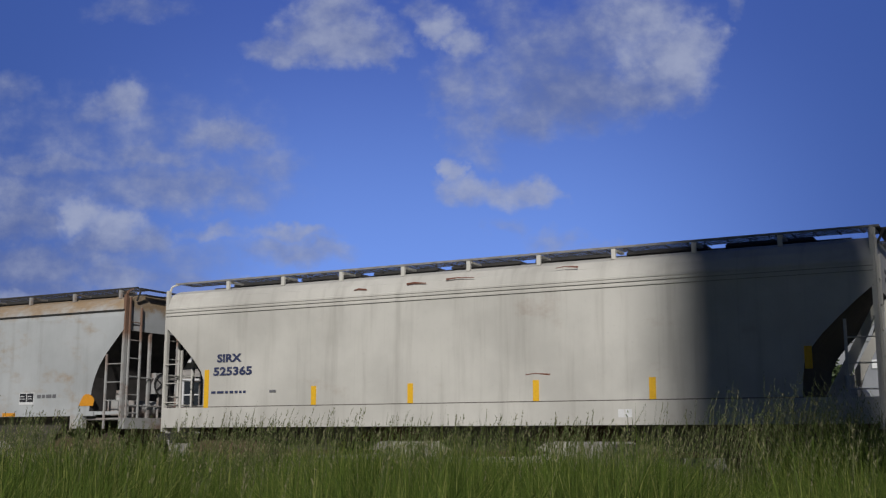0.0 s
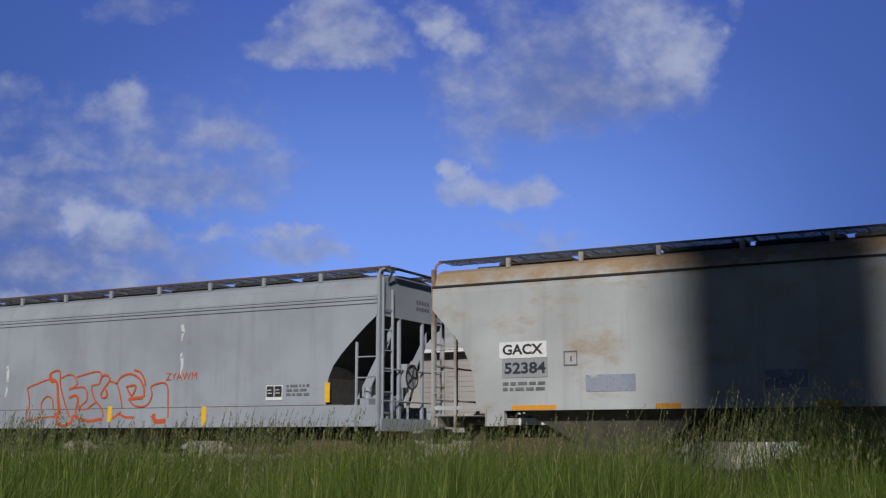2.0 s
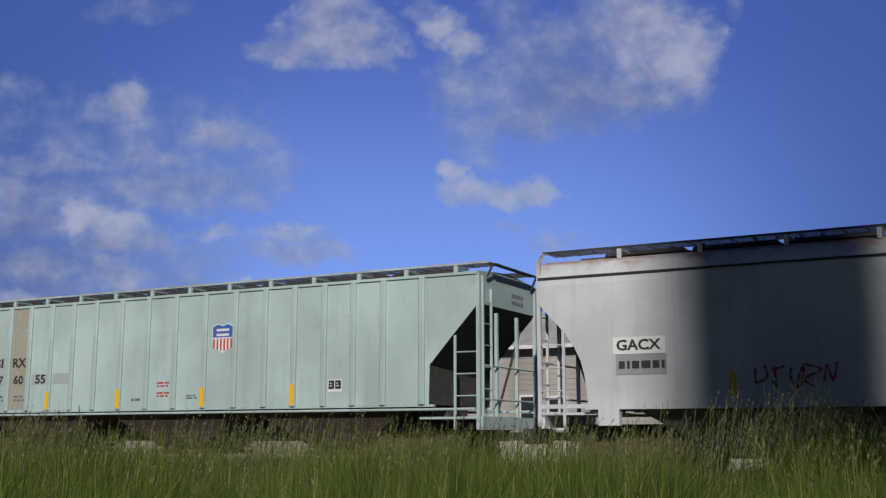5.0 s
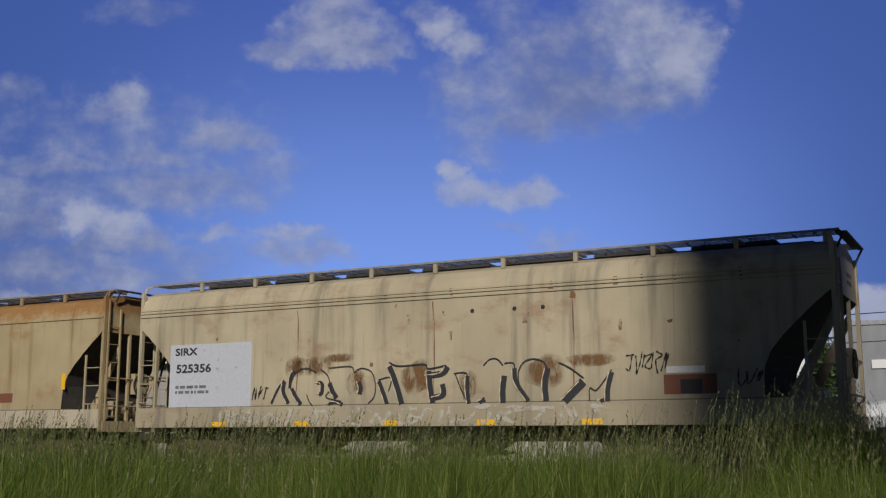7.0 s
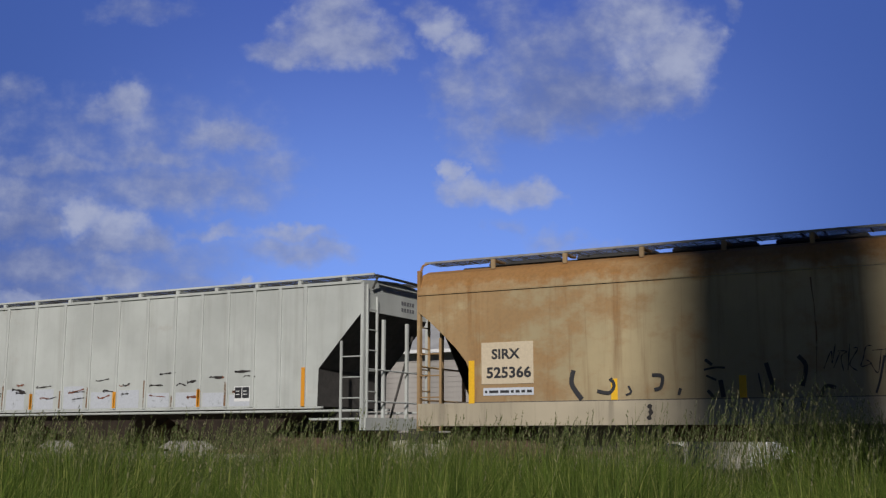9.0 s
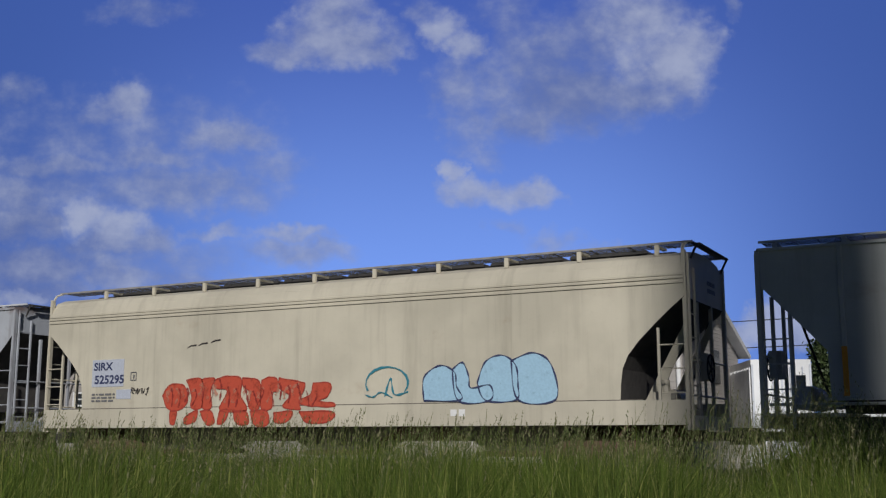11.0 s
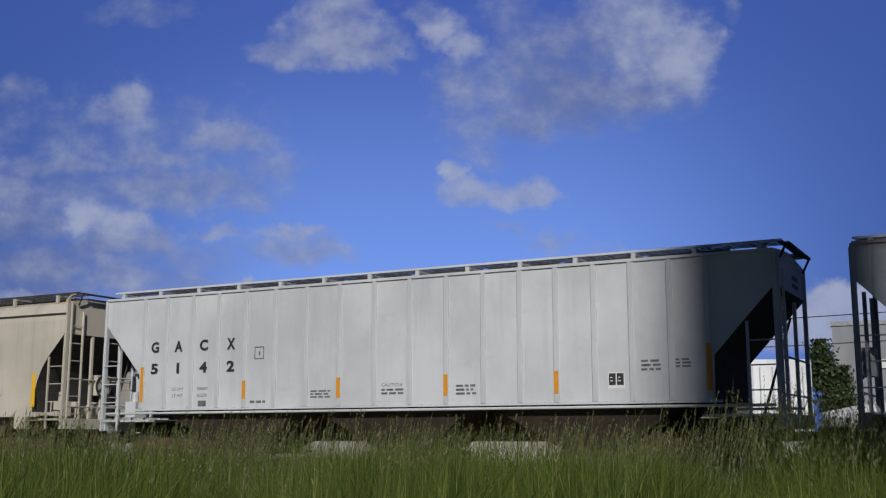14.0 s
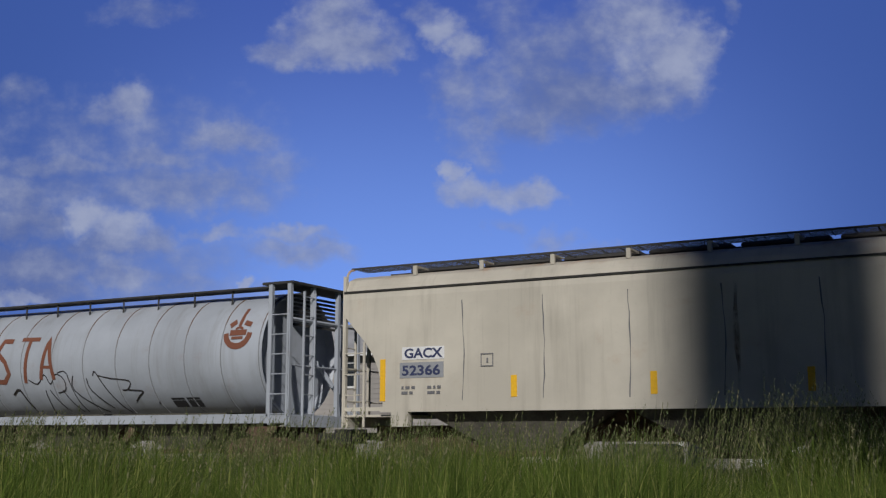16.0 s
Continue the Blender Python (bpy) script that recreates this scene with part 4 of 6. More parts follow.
flat_poly(bm, [(x + (x - 10.505) * 0.08, z + (z - 3.2) * 0.06) for x, z in SH], -1.537, -1.532)
emblem = part("emblem", bm, WHITE_PATCH, c5, "red, white and blue shield emblem")
bm = bmesh.new()
flat_poly(bm, SH[:5] + [(10.81, 3.23), (10.2, 3.23)], -1.541, -1.537)
part("blue_field", bm, SHIELD_BLUE, emblem)
bm = bmesh.new()
for z in (3.41, 3.29):
    box(bm, 10.31, 10.70, -1.545, -1.541, z - 0.03, z + 0.03)
part("white_band", bm, WHITE_PATCH, emblem)
for k in range(6):
    x = 10.24 + 0.106 * k
    bm = bmesh.new()
    box(bm, x - 0.024, x + 0.024, -1.541, -1.537, 2.94 + 0.5 * abs(x - 10.505) ** 1.5 - 0.04, 3.2)
    part("red_bar", bm, SHIELD_RED, emblem)
bm = bmesh.new()
box(bm, 3.08, 3.78, -1.534, -1.529, 1.55, 4.3)
part("rust_streaked_sheet", bm, spray("beige_wash", (0.46, 0.41, 0.30), 0.6, 0.6), c5, "rust-streaked side sheet")

# dusty tan car with a black outlined piece
c6 = smooth_car(-112.44, 16.95, P_TAN, "dusty tan covered hopper car with black graffiti outlines", seams=(8.54, 11.79, 4.9), seam_mat=BROWN_SPRAY)
panel(c6, 1.05, 3.59, 1.54, 3.08, VEIL_PALE)
lettering(c6, "SIRX", 1.21, 1.92, 2.81, 3.0, INK)
lettering(c6, "525356", 1.26, 2.36, 2.38, 2.60, INK)
bars(c6, 1.25, 2.3, 1.85, 2.1, 2, GREY_INK)
for x in (2.64, 5.09, 7.47, 9.82, 12.19):
    bm = bmesh.new()
    box(bm, x - 0.22, x + 0.22, -1.606, -1.6, 1.07, 1.18)
    part("reflective_stripe", bm, YELLOW, c6, "yellow reflective stripe on the sill")
SHADES = [
    ([(4.86, 2.34), (4.77, 2.23), (4.73, 1.94)], 0.03),
    ([(4.78, 1.93), (4.94, 1.69), (5.06, 1.56)], 0.045),
    ([(5.51, 2.05), (5.64, 2.02), (5.63, 1.82), (5.55, 1.79)], 0.035),
    ([(5.84, 2.04), (5.92, 1.85), (6.04, 1.69)], 0.05),
    ([(5.82, 1.56), (6.01, 1.61), (6.21, 1.54)], 0.035),
    ([(6.64, 2.05), (6.69, 1.9), (6.66, 1.77)], 0.04),
    ([(7.16, 2.05), (7.27, 1.82), (7.38, 1.54)], 0.04),
    ([(7.43, 2.37), (7.6, 2.0), (7.76, 1.53)], 0.055),
    ([(8.4, 2.14), (8.77, 2.18), (8.91, 2.32)], 0.05),
    ([(8.44, 2.24), (8.48, 1.86), (8.54, 1.55)], 0.05)]
MORE_SHADES = [
    ([(8.77, 1.95), (8.8, 1.73), (8.57, 1.66)], 0.05),
    ([(9.39, 2.11), (9.38, 1.84), (9.42, 1.52)], 0.035),
    ([(9.66, 1.55), (9.8, 1.61)], 0.04),
    ([(10.26, 2.09), (10.22, 1.82), (10.22, 1.52)], 0.05),
    ([(10.49, 2.24), (10.53, 1.94), (10.8, 1.55)], 0.04),
    ([(11.25, 2.22), (11.18, 1.92), (11.2, 1.54)], 0.05),
    ([(12.02, 1.93), (11.8, 1.73), (11.6, 1.54)], 0.07),
    ([(12.63, 2.1), (12.54, 1.78), (12.53, 1.52)], 0.04),
    ([(12.37, 1.53), (12.5, 1.59)], 0.04)]
RIMS = [
    ([(4.77, 2.07), (4.91, 2.31), (5.2, 2.39), (5.47, 2.29)], 0.013),
    ([(5.22, 1.79), (5.29, 1.63), (5.39, 1.52)], 0.013),
    ([(5.6, 2.36), (5.8, 2.2), (5.87, 1.91), (5.76, 1.72), (6.17, 1.62)], 0.013),
    ([(5.83, 2.38), (6.41, 2.4), (6.51, 2.26)], 0.011),
    ([(6.51, 2.26), (6.71, 2.35), (6.98, 2.25), (7.08, 1.95), (7.04, 1.7), (6.89, 1.56)], 0.013),
    ([(7.16, 2.08), (7.49, 2.12), (7.42, 1.82)], 0.013),
    ([(7.44, 2.46), (7.69, 2.37), (8.32, 2.39), (8.44, 2.29), (8.87, 2.35)], 0.016),
    ([(9.06, 2.17), (9.37, 2.16), (9.35, 1.84), (9.42, 1.52)], 0.012),
    ([(9.09, 2.17), (9.23, 1.84), (9.39, 1.53)], 0.013)]
MORE_RIMS = [
    ([(9.77, 2.32), (9.91, 2.44), (10.08, 2.45), (10.23, 2.31)], 0.014),
    ([(10.26, 2.35), (10.48, 2.34), (10.49, 2.08)], 0.013),
    ([(10.63, 1.7), (10.58, 2.12), (10.71, 2.36), (10.94, 2.42), (11.17, 2.34), (11.25, 2.16)], 0.015),
    ([(11.49, 2.33), (11.74, 2.21), (12.03, 2.0)], 0.015),
    ([(12.15, 1.53), (12.16, 1.79), (12.31, 1.76), (12.63, 2.15)], 0.013)]
SHADES = [([(4.21, 1.59), (4.4, 1.94), (4.57, 2.13)], 0.02), ([(4.57, 2.1), (4.55, 1.85), (4.7, 1.59)], 0.04)] + SHADES
piece = sprayed(c6, ([(line, 1.3 * w) for line, w in SHADES], [(line, 1.3 * w) for line, w in MORE_SHADES]), INK, "black graffiti letters on tan paint")
sprayed(c6, (RIMS, MORE_RIMS), INK, "", -1.613, piece)
for i, (line, w) in enumerate(SHADES + MORE_SHADES):
    bm = bmesh.new()
    ribbon(bm, smooth_line([(x - w - 0.02, z + 0.01) for x, z in line]), 0.013, -1.618 - 0.001 * (i % 3))
    part("highlight", bm, BUFF_PATCH, piece)
scrawl(c6, 12.9, 13.8, 2.1, 2.5, 5, 0.016, BLACK_SPRAY, 44)
scrawl(c6, 3.6, 4.1, 1.7, 2.0, 3, 0.018, BLACK_SPRAY, 46)
scrawl(c6, 2.6, 12.6, 1.12, 1.45, 16, 0.05, spray("pale_overspray", (0.62, 0.58, 0.5), 0.5, 0.7), 47)
for x, z, rx, rz in ((5.5, 2.42, 0.55, 0.22), (4.95, 2.45, 0.35, 0.25), (6.1, 2.6, 0.4, 0.1), (8.2, 2.1, 0.4, 0.35), (11.2, 2.15, 0.4, 0.32), (12.2, 2.35, 0.5, 0.12), (9.4, 1.95, 0.2, 0.3), (6.6, 1.95, 0.25, 0.3)):
    bm = bmesh.new()
    rng = random.Random(int(x * 10))
    flat_poly(bm, smooth_line([(x + 1.25 * rx * rng.uniform(0.7, 1.2) * math.cos(k * 0.7), z + 1.25 * rz * rng.uniform(0.6, 1.2) * math.sin(k * 0.7)) for k in range(9)], 3), -1.5965, -1.5935)
    part("rust_stain", bm, RUST_WASH, c6, "brown rust stain")
panel(c6, 13.69, 14.73, 1.64, 2.02, BROWN_SPRAY, -1.6)
panel(c6, 13.75, 14.51, 2.05, 2.18, WHITE_PATCH, -1.602)
panel(c6, 14.02, 14.45, 1.65, 1.92, INK, -1.605, "placard", "black inspection placard over rust")
scrawl(c6, 15.1, 15.8, 1.8, 2.1, 4, 0.016, BLACK_SPRAY, 48)

rng = random.Random(66)
for k in range(26):
    x, z = rng.uniform(1.5, 15.5), rng.choice((rng.uniform(3.2, 3.8), rng.uniform(2.4, 3.2), rng.uniform(4.0, 4.05)))
    bm = bmesh.new()
    w, h = rng.uniform(0.02, 0.07), rng.uniform(0.03, 0.25)
    ribbon(bm, [(x, z), (x + rng.uniform(-0.02, 0.02), z - h * 0.5), (x + rng.uniform(-0.02, 0.02), z - h)], w, -1.5945)
    part("rust_run", bm, BROWN_STAIN, c6)
for x in (9.5, 10.5, 11.15):
    bm = bmesh.new()
    rod(bm, (x, -1.594, 3.5), (x, -1.589, 3.5), 0.05, 8)
    part("rust_hole", bm, BLACK_STEEL, c6)

# rusting tan car
c7 = smooth_car(-130.68, 16.91, P_ORANGE, "tan covered hopper car bleeding orange rust", lines=(3.93,), seams=(8.4, 11.3), seam_mat=BROWN_STAIN,
                sill_paint=car_paint("dusty_sill_paint", (0.46, 0.40, 0.30), 0.18, 9, 0.8, 3.7, rust_col=(0.2, 0.12, 0.06)))
panel(c7, 1.56, 2.76, 1.92, 2.80, BUFF_PATCH)
lettering(c7, "SIRX", 1.80, 2.46, 2.44, 2.66, INK)
lettering(c7, "525366", 1.68, 2.71, 2.04, 2.28, INK)
panel(c7, 1.6, 2.76, 1.68, 1.84, LILAC_PATCH)
bars(c7, 1.64, 2.72, 1.71, 1.81, 1, INK)
stripe(c7, 1.32, 1.52, 2.43)
for x in (4.51, 7.06, 12.52):
    stripe(c7, x, 1.55, 1.97)
stripe(c7, 15.6, 2.06, 2.48)
WORN = [
    ([(3.65, 2.16), (3.61, 1.88), (3.82, 1.57)], 0.05),
    ([(4.43, 1.98), (4.51, 1.84), (4.41, 1.69), (4.15, 1.73)], 0.035),
    ([(4.81, 1.82), (4.86, 1.69), (4.75, 1.64)], 0.02),
    ([(5.3, 2.02), (5.5, 1.99), (5.47, 1.78), (5.34, 1.73)], 0.035),
    ([(5.86, 1.75), (5.82, 1.62)], 0.03),
    ([(6.36, 2.29), (6.49, 2.18)], 0.03),
    ([(6.33, 2.09), (6.55, 2.13), (6.74, 2.12)], 0.02),
    ([(6.37, 1.98), (6.56, 1.89)], 0.02),
    ([(6.64, 1.89), (6.69, 1.56)], 0.045),
    ([(6.39, 1.7), (6.5, 1.56)], 0.03),
    ([(7.36, 2.0), (7.42, 1.62)], 0.014),
    ([(7.51, 2.19), (7.64, 1.67)], 0.04),
    ([(8.1, 2.3), (8.23, 2.11), (8.15, 1.74)], 0.04),
    ([(8.46, 1.54), (8.56, 1.73), (8.74, 1.7)], 0.035),
    ([(9.6, 2.26), (9.5, 1.83), (9.42, 1.59)], 0.02)]
worn = sprayed(c7, (WORN,), INK, "half worn black graffiti strokes")
scrawl(c7, 8.55, 9.75, 2.0, 2.45, 6, 0.011, BLACK_SPRAY, 72)
for x, z in ((12.9, 1.7), (11.0, 1.62), (5.2, 1.15), (7.7, 1.2), (8.1, 1.18)):
    bm = bmesh.new()
    ribbon(bm, smooth_line([(x, z), (x + 0.05, z + 0.15), (x + 0.02, z + 0.3)]), 0.05, -1.6085)
    part("stroke", bm, BLACK_SPRAY, worn)
panel(c7, 9.8, 10.4, 1.62, 2.0, spray("teal_wash", (0.20, 0.24, 0.20), 0.5, 0.7), -1.5955)
panel(c7, 13.2, 13.7, 1.75, 2.0, BROWN_SPRAY, -1.5955)
for x in (11.7, 11.85):
    panel(c7, x, x + 0.12, 1.22, 1.36, WHITE_PATCH)

# pale ribbed car with overpainted patches
RIBS8 = [1.5, 2.6, 3.7, 4.8, 5.87, 6.97, 8.05, 9.04, 10.0, 11.0, 11.92, 12.78, 13.61, 14.4, 15.17, 15.9]
c8 = ribbed_car(-149.66, 17.5, P_RIBGREY, "pale grey ribbed hopper car with overpainted graffiti", RIBS8, P_RIBGREY, 0.05, top=4.56, depth=0.05)
for x, a, b in ((15.9, 1.52, 2.42), (12.78, 1.55, 1.97), (10.0, 1.55, 1.97), (6.97, 1.55, 1.97), (4.8, 1.55, 1.97), (1.5, 1.55, 2.45)):
    stripe(c8, x, a, b, ORANGE, 0.05, -1.586)
placard(c8, 13.86, 14.33, 1.66, 2.02, -1.536)
rng = random.Random(81)
for i, x in enumerate(RIBS8[1:-3]):
    panel(c8, x + 0.1, x + 0.8, 1.55, rng.uniform(1.8, 2.2), VEIL_PALE, -1.5335)
    for k in range(3):
        bm = bmesh.new()
        a, z = x + rng.uniform(0.1, 0.6), rng.uniform(1.7, 2.4)
        ribbon(bm, smooth_line([(a, z), (a + rng.uniform(-0.05, 0.15), z + rng.uniform(-0.06, 0.06)), (a + rng.uniform(0.2, 0.5), z + rng.uniform(-0.06, 0.06))]), rng.uniform(0.012, 0.035), -1.5365 - 0.001 * k)
        part("scratch", bm, BLACK_SPRAY if k else BROWN_SPRAY, c8)
    bm = bmesh.new()
    ribbon(bm, [(x, 1.56), (x + 0.01, rng.uniform(1.8, 2.4))], 0.03, -1.586)
    part("stain", bm, BROWN_STAIN, c8)

# cream car with a red filled piece
c9 = smooth_car(-168.52, 17.43, P_CREAM, "cream covered hopper car with red and blue graffiti")
panel(c9, 1.68, 2.78, 2.1, 2.8, VEIL_BLUE)
lettering(c9, "SIRX", 1.74, 2.4, 2.52, 2.73, NAVY)
lettering(c9, "525295", 1.78, 2.8, 2.17, 2.40, NAVY)
bars(c9, 1.7, 2.5, 1.7, 1.95, 3, GREY_INK)
panel(c9, 2.55, 3.05, 1.78, 2.02, VEIL_BLUE)
outline_box(c9, 3.02, 3.22, 2.24, 2.46)
scrawl(c9, 3.05, 3.7, 1.9, 2.06, 4, 0.016, BLACK_SPRAY, 52)
RED_LETTERS = [
    [(4.13, 1.85), (4.35, 2.1), (4.78, 2.09), (4.94, 1.84), (4.88, 1.59), (4.57, 1.45), (4.28, 1.54)],
    [(4.39, 1.45), (4.6, 1.45), (4.54, 1.13), (4.4, 1.17)],
    [(4.88, 2.21), (5.34, 2.23), (5.41, 1.83), (5.38, 1.52), (5.06, 1.53), (5.06, 1.83)],
    [(4.85, 1.29), (5.25, 1.47), (5.2, 1.2), (4.88, 1.13)],
    [(5.37, 2.22), (5.76, 2.23), (5.65, 1.94), (5.69, 1.52), (5.41, 1.52), (5.44, 1.83)],
    [(5.34, 1.44), (5.69, 1.44), (5.8, 1.16), (5.55, 1.12)],
    [(5.76, 2.18), (6.1, 2.27), (6.57, 2.21), (6.58, 1.8), (6.76, 1.45), (5.96, 1.46), (6.17, 1.91), (5.8, 2.0)],
    [(5.89, 1.12), (5.96, 1.43), (6.23, 1.45), (6.09, 1.16)]]
MORE_RED_LETTERS = [
    [(6.36, 1.43), (6.76, 1.42), (6.82, 1.12), (6.47, 1.14)],
    [(6.62, 2.22), (7.13, 2.12), (7.14, 1.5), (6.84, 1.5), (6.87, 1.86), (6.65, 2.02)],
    [(6.87, 1.42), (7.35, 1.44), (7.41, 1.11), (7.02, 1.09)],
    [(7.19, 2.14), (7.42, 2.22), (7.65, 2.16), (7.67, 1.9), (7.52, 1.84), (7.5, 1.49), (7.19, 1.5)],
    [(7.7, 2.19), (8.3, 2.09), (8.45, 2.0), (8.29, 1.65), (8.31, 1.45), (7.82, 1.52), (8.02, 1.77), (7.7, 1.96)],
    [(7.56, 1.38), (8.1, 1.41), (7.97, 1.18), (7.63, 1.15)],
    [(8.67, 2.05), (9.15, 2.03), (9.09, 1.75), (8.84, 1.64), (9.26, 1.58), (9.23, 1.5), (8.78, 1.51), (8.37, 1.56), (8.34, 1.68), (8.6, 1.79)],
    [(8.29, 1.4), (9.23, 1.39), (9.13, 1.17), (8.53, 1.14)]]
bubbles(c9, RED_LETTERS + MORE_RED_LETTERS, RED_SPRAY, spray("dull_red_spray", (0.36, 0.045, 0.03), 0.7), w=0.016, label="red filled graffiti letters")
# thin mist and dark shading sprayed over the red letters
rng = random.Random(97)
DEEP_RED_SPRAY = spray("deep_red_spray", (0.27, 0.03, 0.025), 0.55, 0.8)
shading = None
for k in range(18):
    x = 4.3 + k * 0.255
    z, up = rng.uniform(1.62, 1.8), rng.uniform(0.2, 0.42)
    bm = bmesh.new()
    ribbon(bm, smooth_line([(x, z), (x + rng.uniform(-0.1, 0.15), z + up * 0.6), (x + rng.uniform(-0.1, 0.2), z + up)]), rng.uniform(0.03, 0.08), -1.6165 - 0.0008 * (k % 3))
    if shading is None:
        shading = part("graffiti", bm, PALE_RED_SPRAY, c9, "red shading sprayed over the letters")
    else:
        part("stroke", bm, PALE_RED_SPRAY, shading)
    bm = bmesh.new()
    ribbon(bm, smooth_line([(x + 0.1, z + up), (x + 0.16, z + up * 0.5), (x + rng.uniform(0.0, 0.25), z - 0.1)]), rng.uniform(0.012, 0.035), -1.6195 - 0.0008 * (k % 3))
    part("stroke", bm, DEEP_RED_SPRAY, shading)
ring = [(10.65 + 0.55 * math.cos(a * 0.35 - 0.6), 2.0 + 0.36 * math.sin(a * 0.35 - 0.6)) for a in range(13)]
bm = bmesh.new()
ribbon(bm, ring, 0.03, -1.607)
ribbon(bm, smooth_line([(10.6, 1.7), (10.75, 2.1), (10.85, 1.75), (11.2, 1.8)]), 0.025, -1.609)
ribbon(bm, smooth_line([(10.1, 1.75), (10.3, 1.7), (10.5, 1.8), (10.8, 1.68)]), 0.02, -1.611)
part("graffiti", bm, TEAL_SPRAY, c9, "teal sprayed scroll")
bubbles(c9, [
    [(11.6, 1.6), (11.6, 2.1), (12.0, 2.35), (12.35, 2.2), (12.4, 1.9), (12.5, 1.6)],
    [(12.3, 2.25), (12.55, 2.4), (12.7, 2.1), (12.75, 1.85), (13.2, 1.9), (13.2, 1.58), (12.45, 1.58)],
    [(12.9, 1.95), (13.1, 2.4), (13.5, 2.52), (13.8, 2.3), (13.85, 1.9), (13.8, 1.58), (13.1, 1.58)],
    [(13.7, 2.4), (14.2, 2.55), (14.6, 2.3), (14.7, 1.58), (13.85, 1.58)],
], PALE_BLUE_SPRAY, NAVY, w=0.02, label="pale blue filled graffiti letters")
for x, z in ((4.85, 3.0), (5.2, 3.04), (5.6, 3.1)):
    bm = bmesh.new()
    ribbon(bm, [(x, z), (x + 0.12, z + 0.05), (x + 0.3, z + 0.06)], 0.02, -1.597)
    part("scrape", bm, BLACK_SPRAY, c9)
for x in (12.25, 12.45):
    panel(c9, x, x + 0.15, 1.26, 1.4, WHITE_PATCH)

# grimy grey ribbed car
RIBS10 = [1.52, 2.32, 3.14, 3.94, 4.82, 5.72, 6.6, 7.5, 8.5, 9.46, 10.4, 11.32, 12.2, 13.07, 13.9, 14.72, 15.46, 16.2]
c10 = ribbed_car(-187.53, 17.58, P_DIRTY, "grimy streaked grey ribbed hopper car", RIBS10, P_DIRTY, 0.06, rail=False, walk_edge=P_FRESH,
                 rib_paint=car_paint("rib_paint", (0.53, 0.55, 0.59), 0.02, 9, 0.3, 2.2))
rng = random.Random(101)
for x in RIBS10:
    for a in (-1, 1):
        bm = bmesh.new()
        ribbon(bm, [(x + a * (0.09 + rng.uniform(0, 0.05)), 1.55 + 0.28 * k) for k in range(11)], rng.uniform(0.035, 0.07), -1.5325)
        part("grime_streak", bm, DIRT_WASH, c10)
for i, x in enumerate(RIBS10[:4]):
    panel(c10, x + 0.1, x + 0.74, 2.12, 2.62, GREY_PATCH, -1.533)
FADED = spray("faded_number", (0.10, 0.10, 0.11), 0.6)
for t, u, x in (("SI", "47", 1.72), ("RX", "56", 2.52), ("", "08", 3.34)):
    if t:
        lettering(c10, t, x, x + 0.42, 2.42, 2.6, FADED, -1.537)
    lettering(c10, u, x, x + 0.42, 2.14, 2.34, FADED, -1.537)
for x0, x1, z0, z1 in ((7.85, 8.35, 1.74, 1.95), (10.6, 11.15, 1.7, 1.9)):
    panel(c10, x0, x1, z0, z1, GREY_PATCH, -1.533)
for x in (13.28, 14.1):
    p = panel(c10, x - 0.02, x + 0.5, 1.72, 2.17, LILAC_PATCH, -1.534, "placard", "black inspection placard with a pale rim")
    bm = bmesh.new()
    box(bm, x + 0.02, x + 0.46, -1.54, -1.534, 1.78, 2.13)
    part("black_field", bm, INK, p)
bars(c10, 14.0, 14.5, 2.3, 2.5, 3, GREY_INK, -1.537)
scrawl(c10, 15.02, 15.18, 1.91, 2.04, 2, 0.020, BLACK_SPRAY, 90, -1.537)
for x, z in ((5.95, 2.35), (5.9, 2.72), (5.95, 3.6), (6.0, 3.9), (10.95, 2.35), (11.0, 3.4), (10.9, 3.95)):
    bm = bmesh.new()
    rod(bm, (x, -1.54, z), (x, -1.525, z), 0.042, 10)
    part("rust_hole", bm, BLACK_STEEL, c10)

# clean white ribbed car
RIBS11 = [0.95, 1.94, 2.79, 3.61, 4.45, 5.32, 6.24, 7.16, 8.09, 9.02, 9.94, 10.84, 11.7, 12.52, 13.36, 14.15, 14.95, 15.7]
RIBS11 = [x + 0.12 for x in RIBS11 if x > 1.5] + [1.32]
c11 = ribbed_car(-206.07, 17.12, P_FRESH, "clean white ribbed hopper car with spaced black letters", RIBS11, P_FRESH, 0.06, top=4.58, depth=0.035)
for t, x in zip("GACX", (1.70, 2.47, 3.28, 4.13)):
    lettering(c11, t, x - 0.13, x + 0.13, 2.92, 3.2, INK, -1.537, 0.045)
for t, x in zip("5142", (1.70, 2.47, 3.28, 4.13)):
    lettering(c11, t, x - (0.12 if t != "1" else 0.045), x + (0.12 if t != "1" else 0.045), 2.38, 2.65, INK, -1.537, 0.045)
lettering(c11, "LD LMT", 2.3, 2.68, 1.96, 2.03, GREY_INK, -1.537, 0.0)
lettering(c11, "LT WT", 2.32, 2.66, 1.8, 1.87, GREY_INK, -1.537, 0.0)
lettering(c11, "200600", 3.1, 3.44, 1.96, 2.03, GREY_INK, -1.537, 0.0)
lettering(c11, "62200", 3.12, 3.42, 1.8, 1.87, GREY_INK, -1.537, 0.0)
panel(c11, 3.15, 3.4, 1.56, 1.7, GREY_INK, -1.537)
outline_box(c11, 4.85, 5.13, 2.66, 2.96, -1.537)
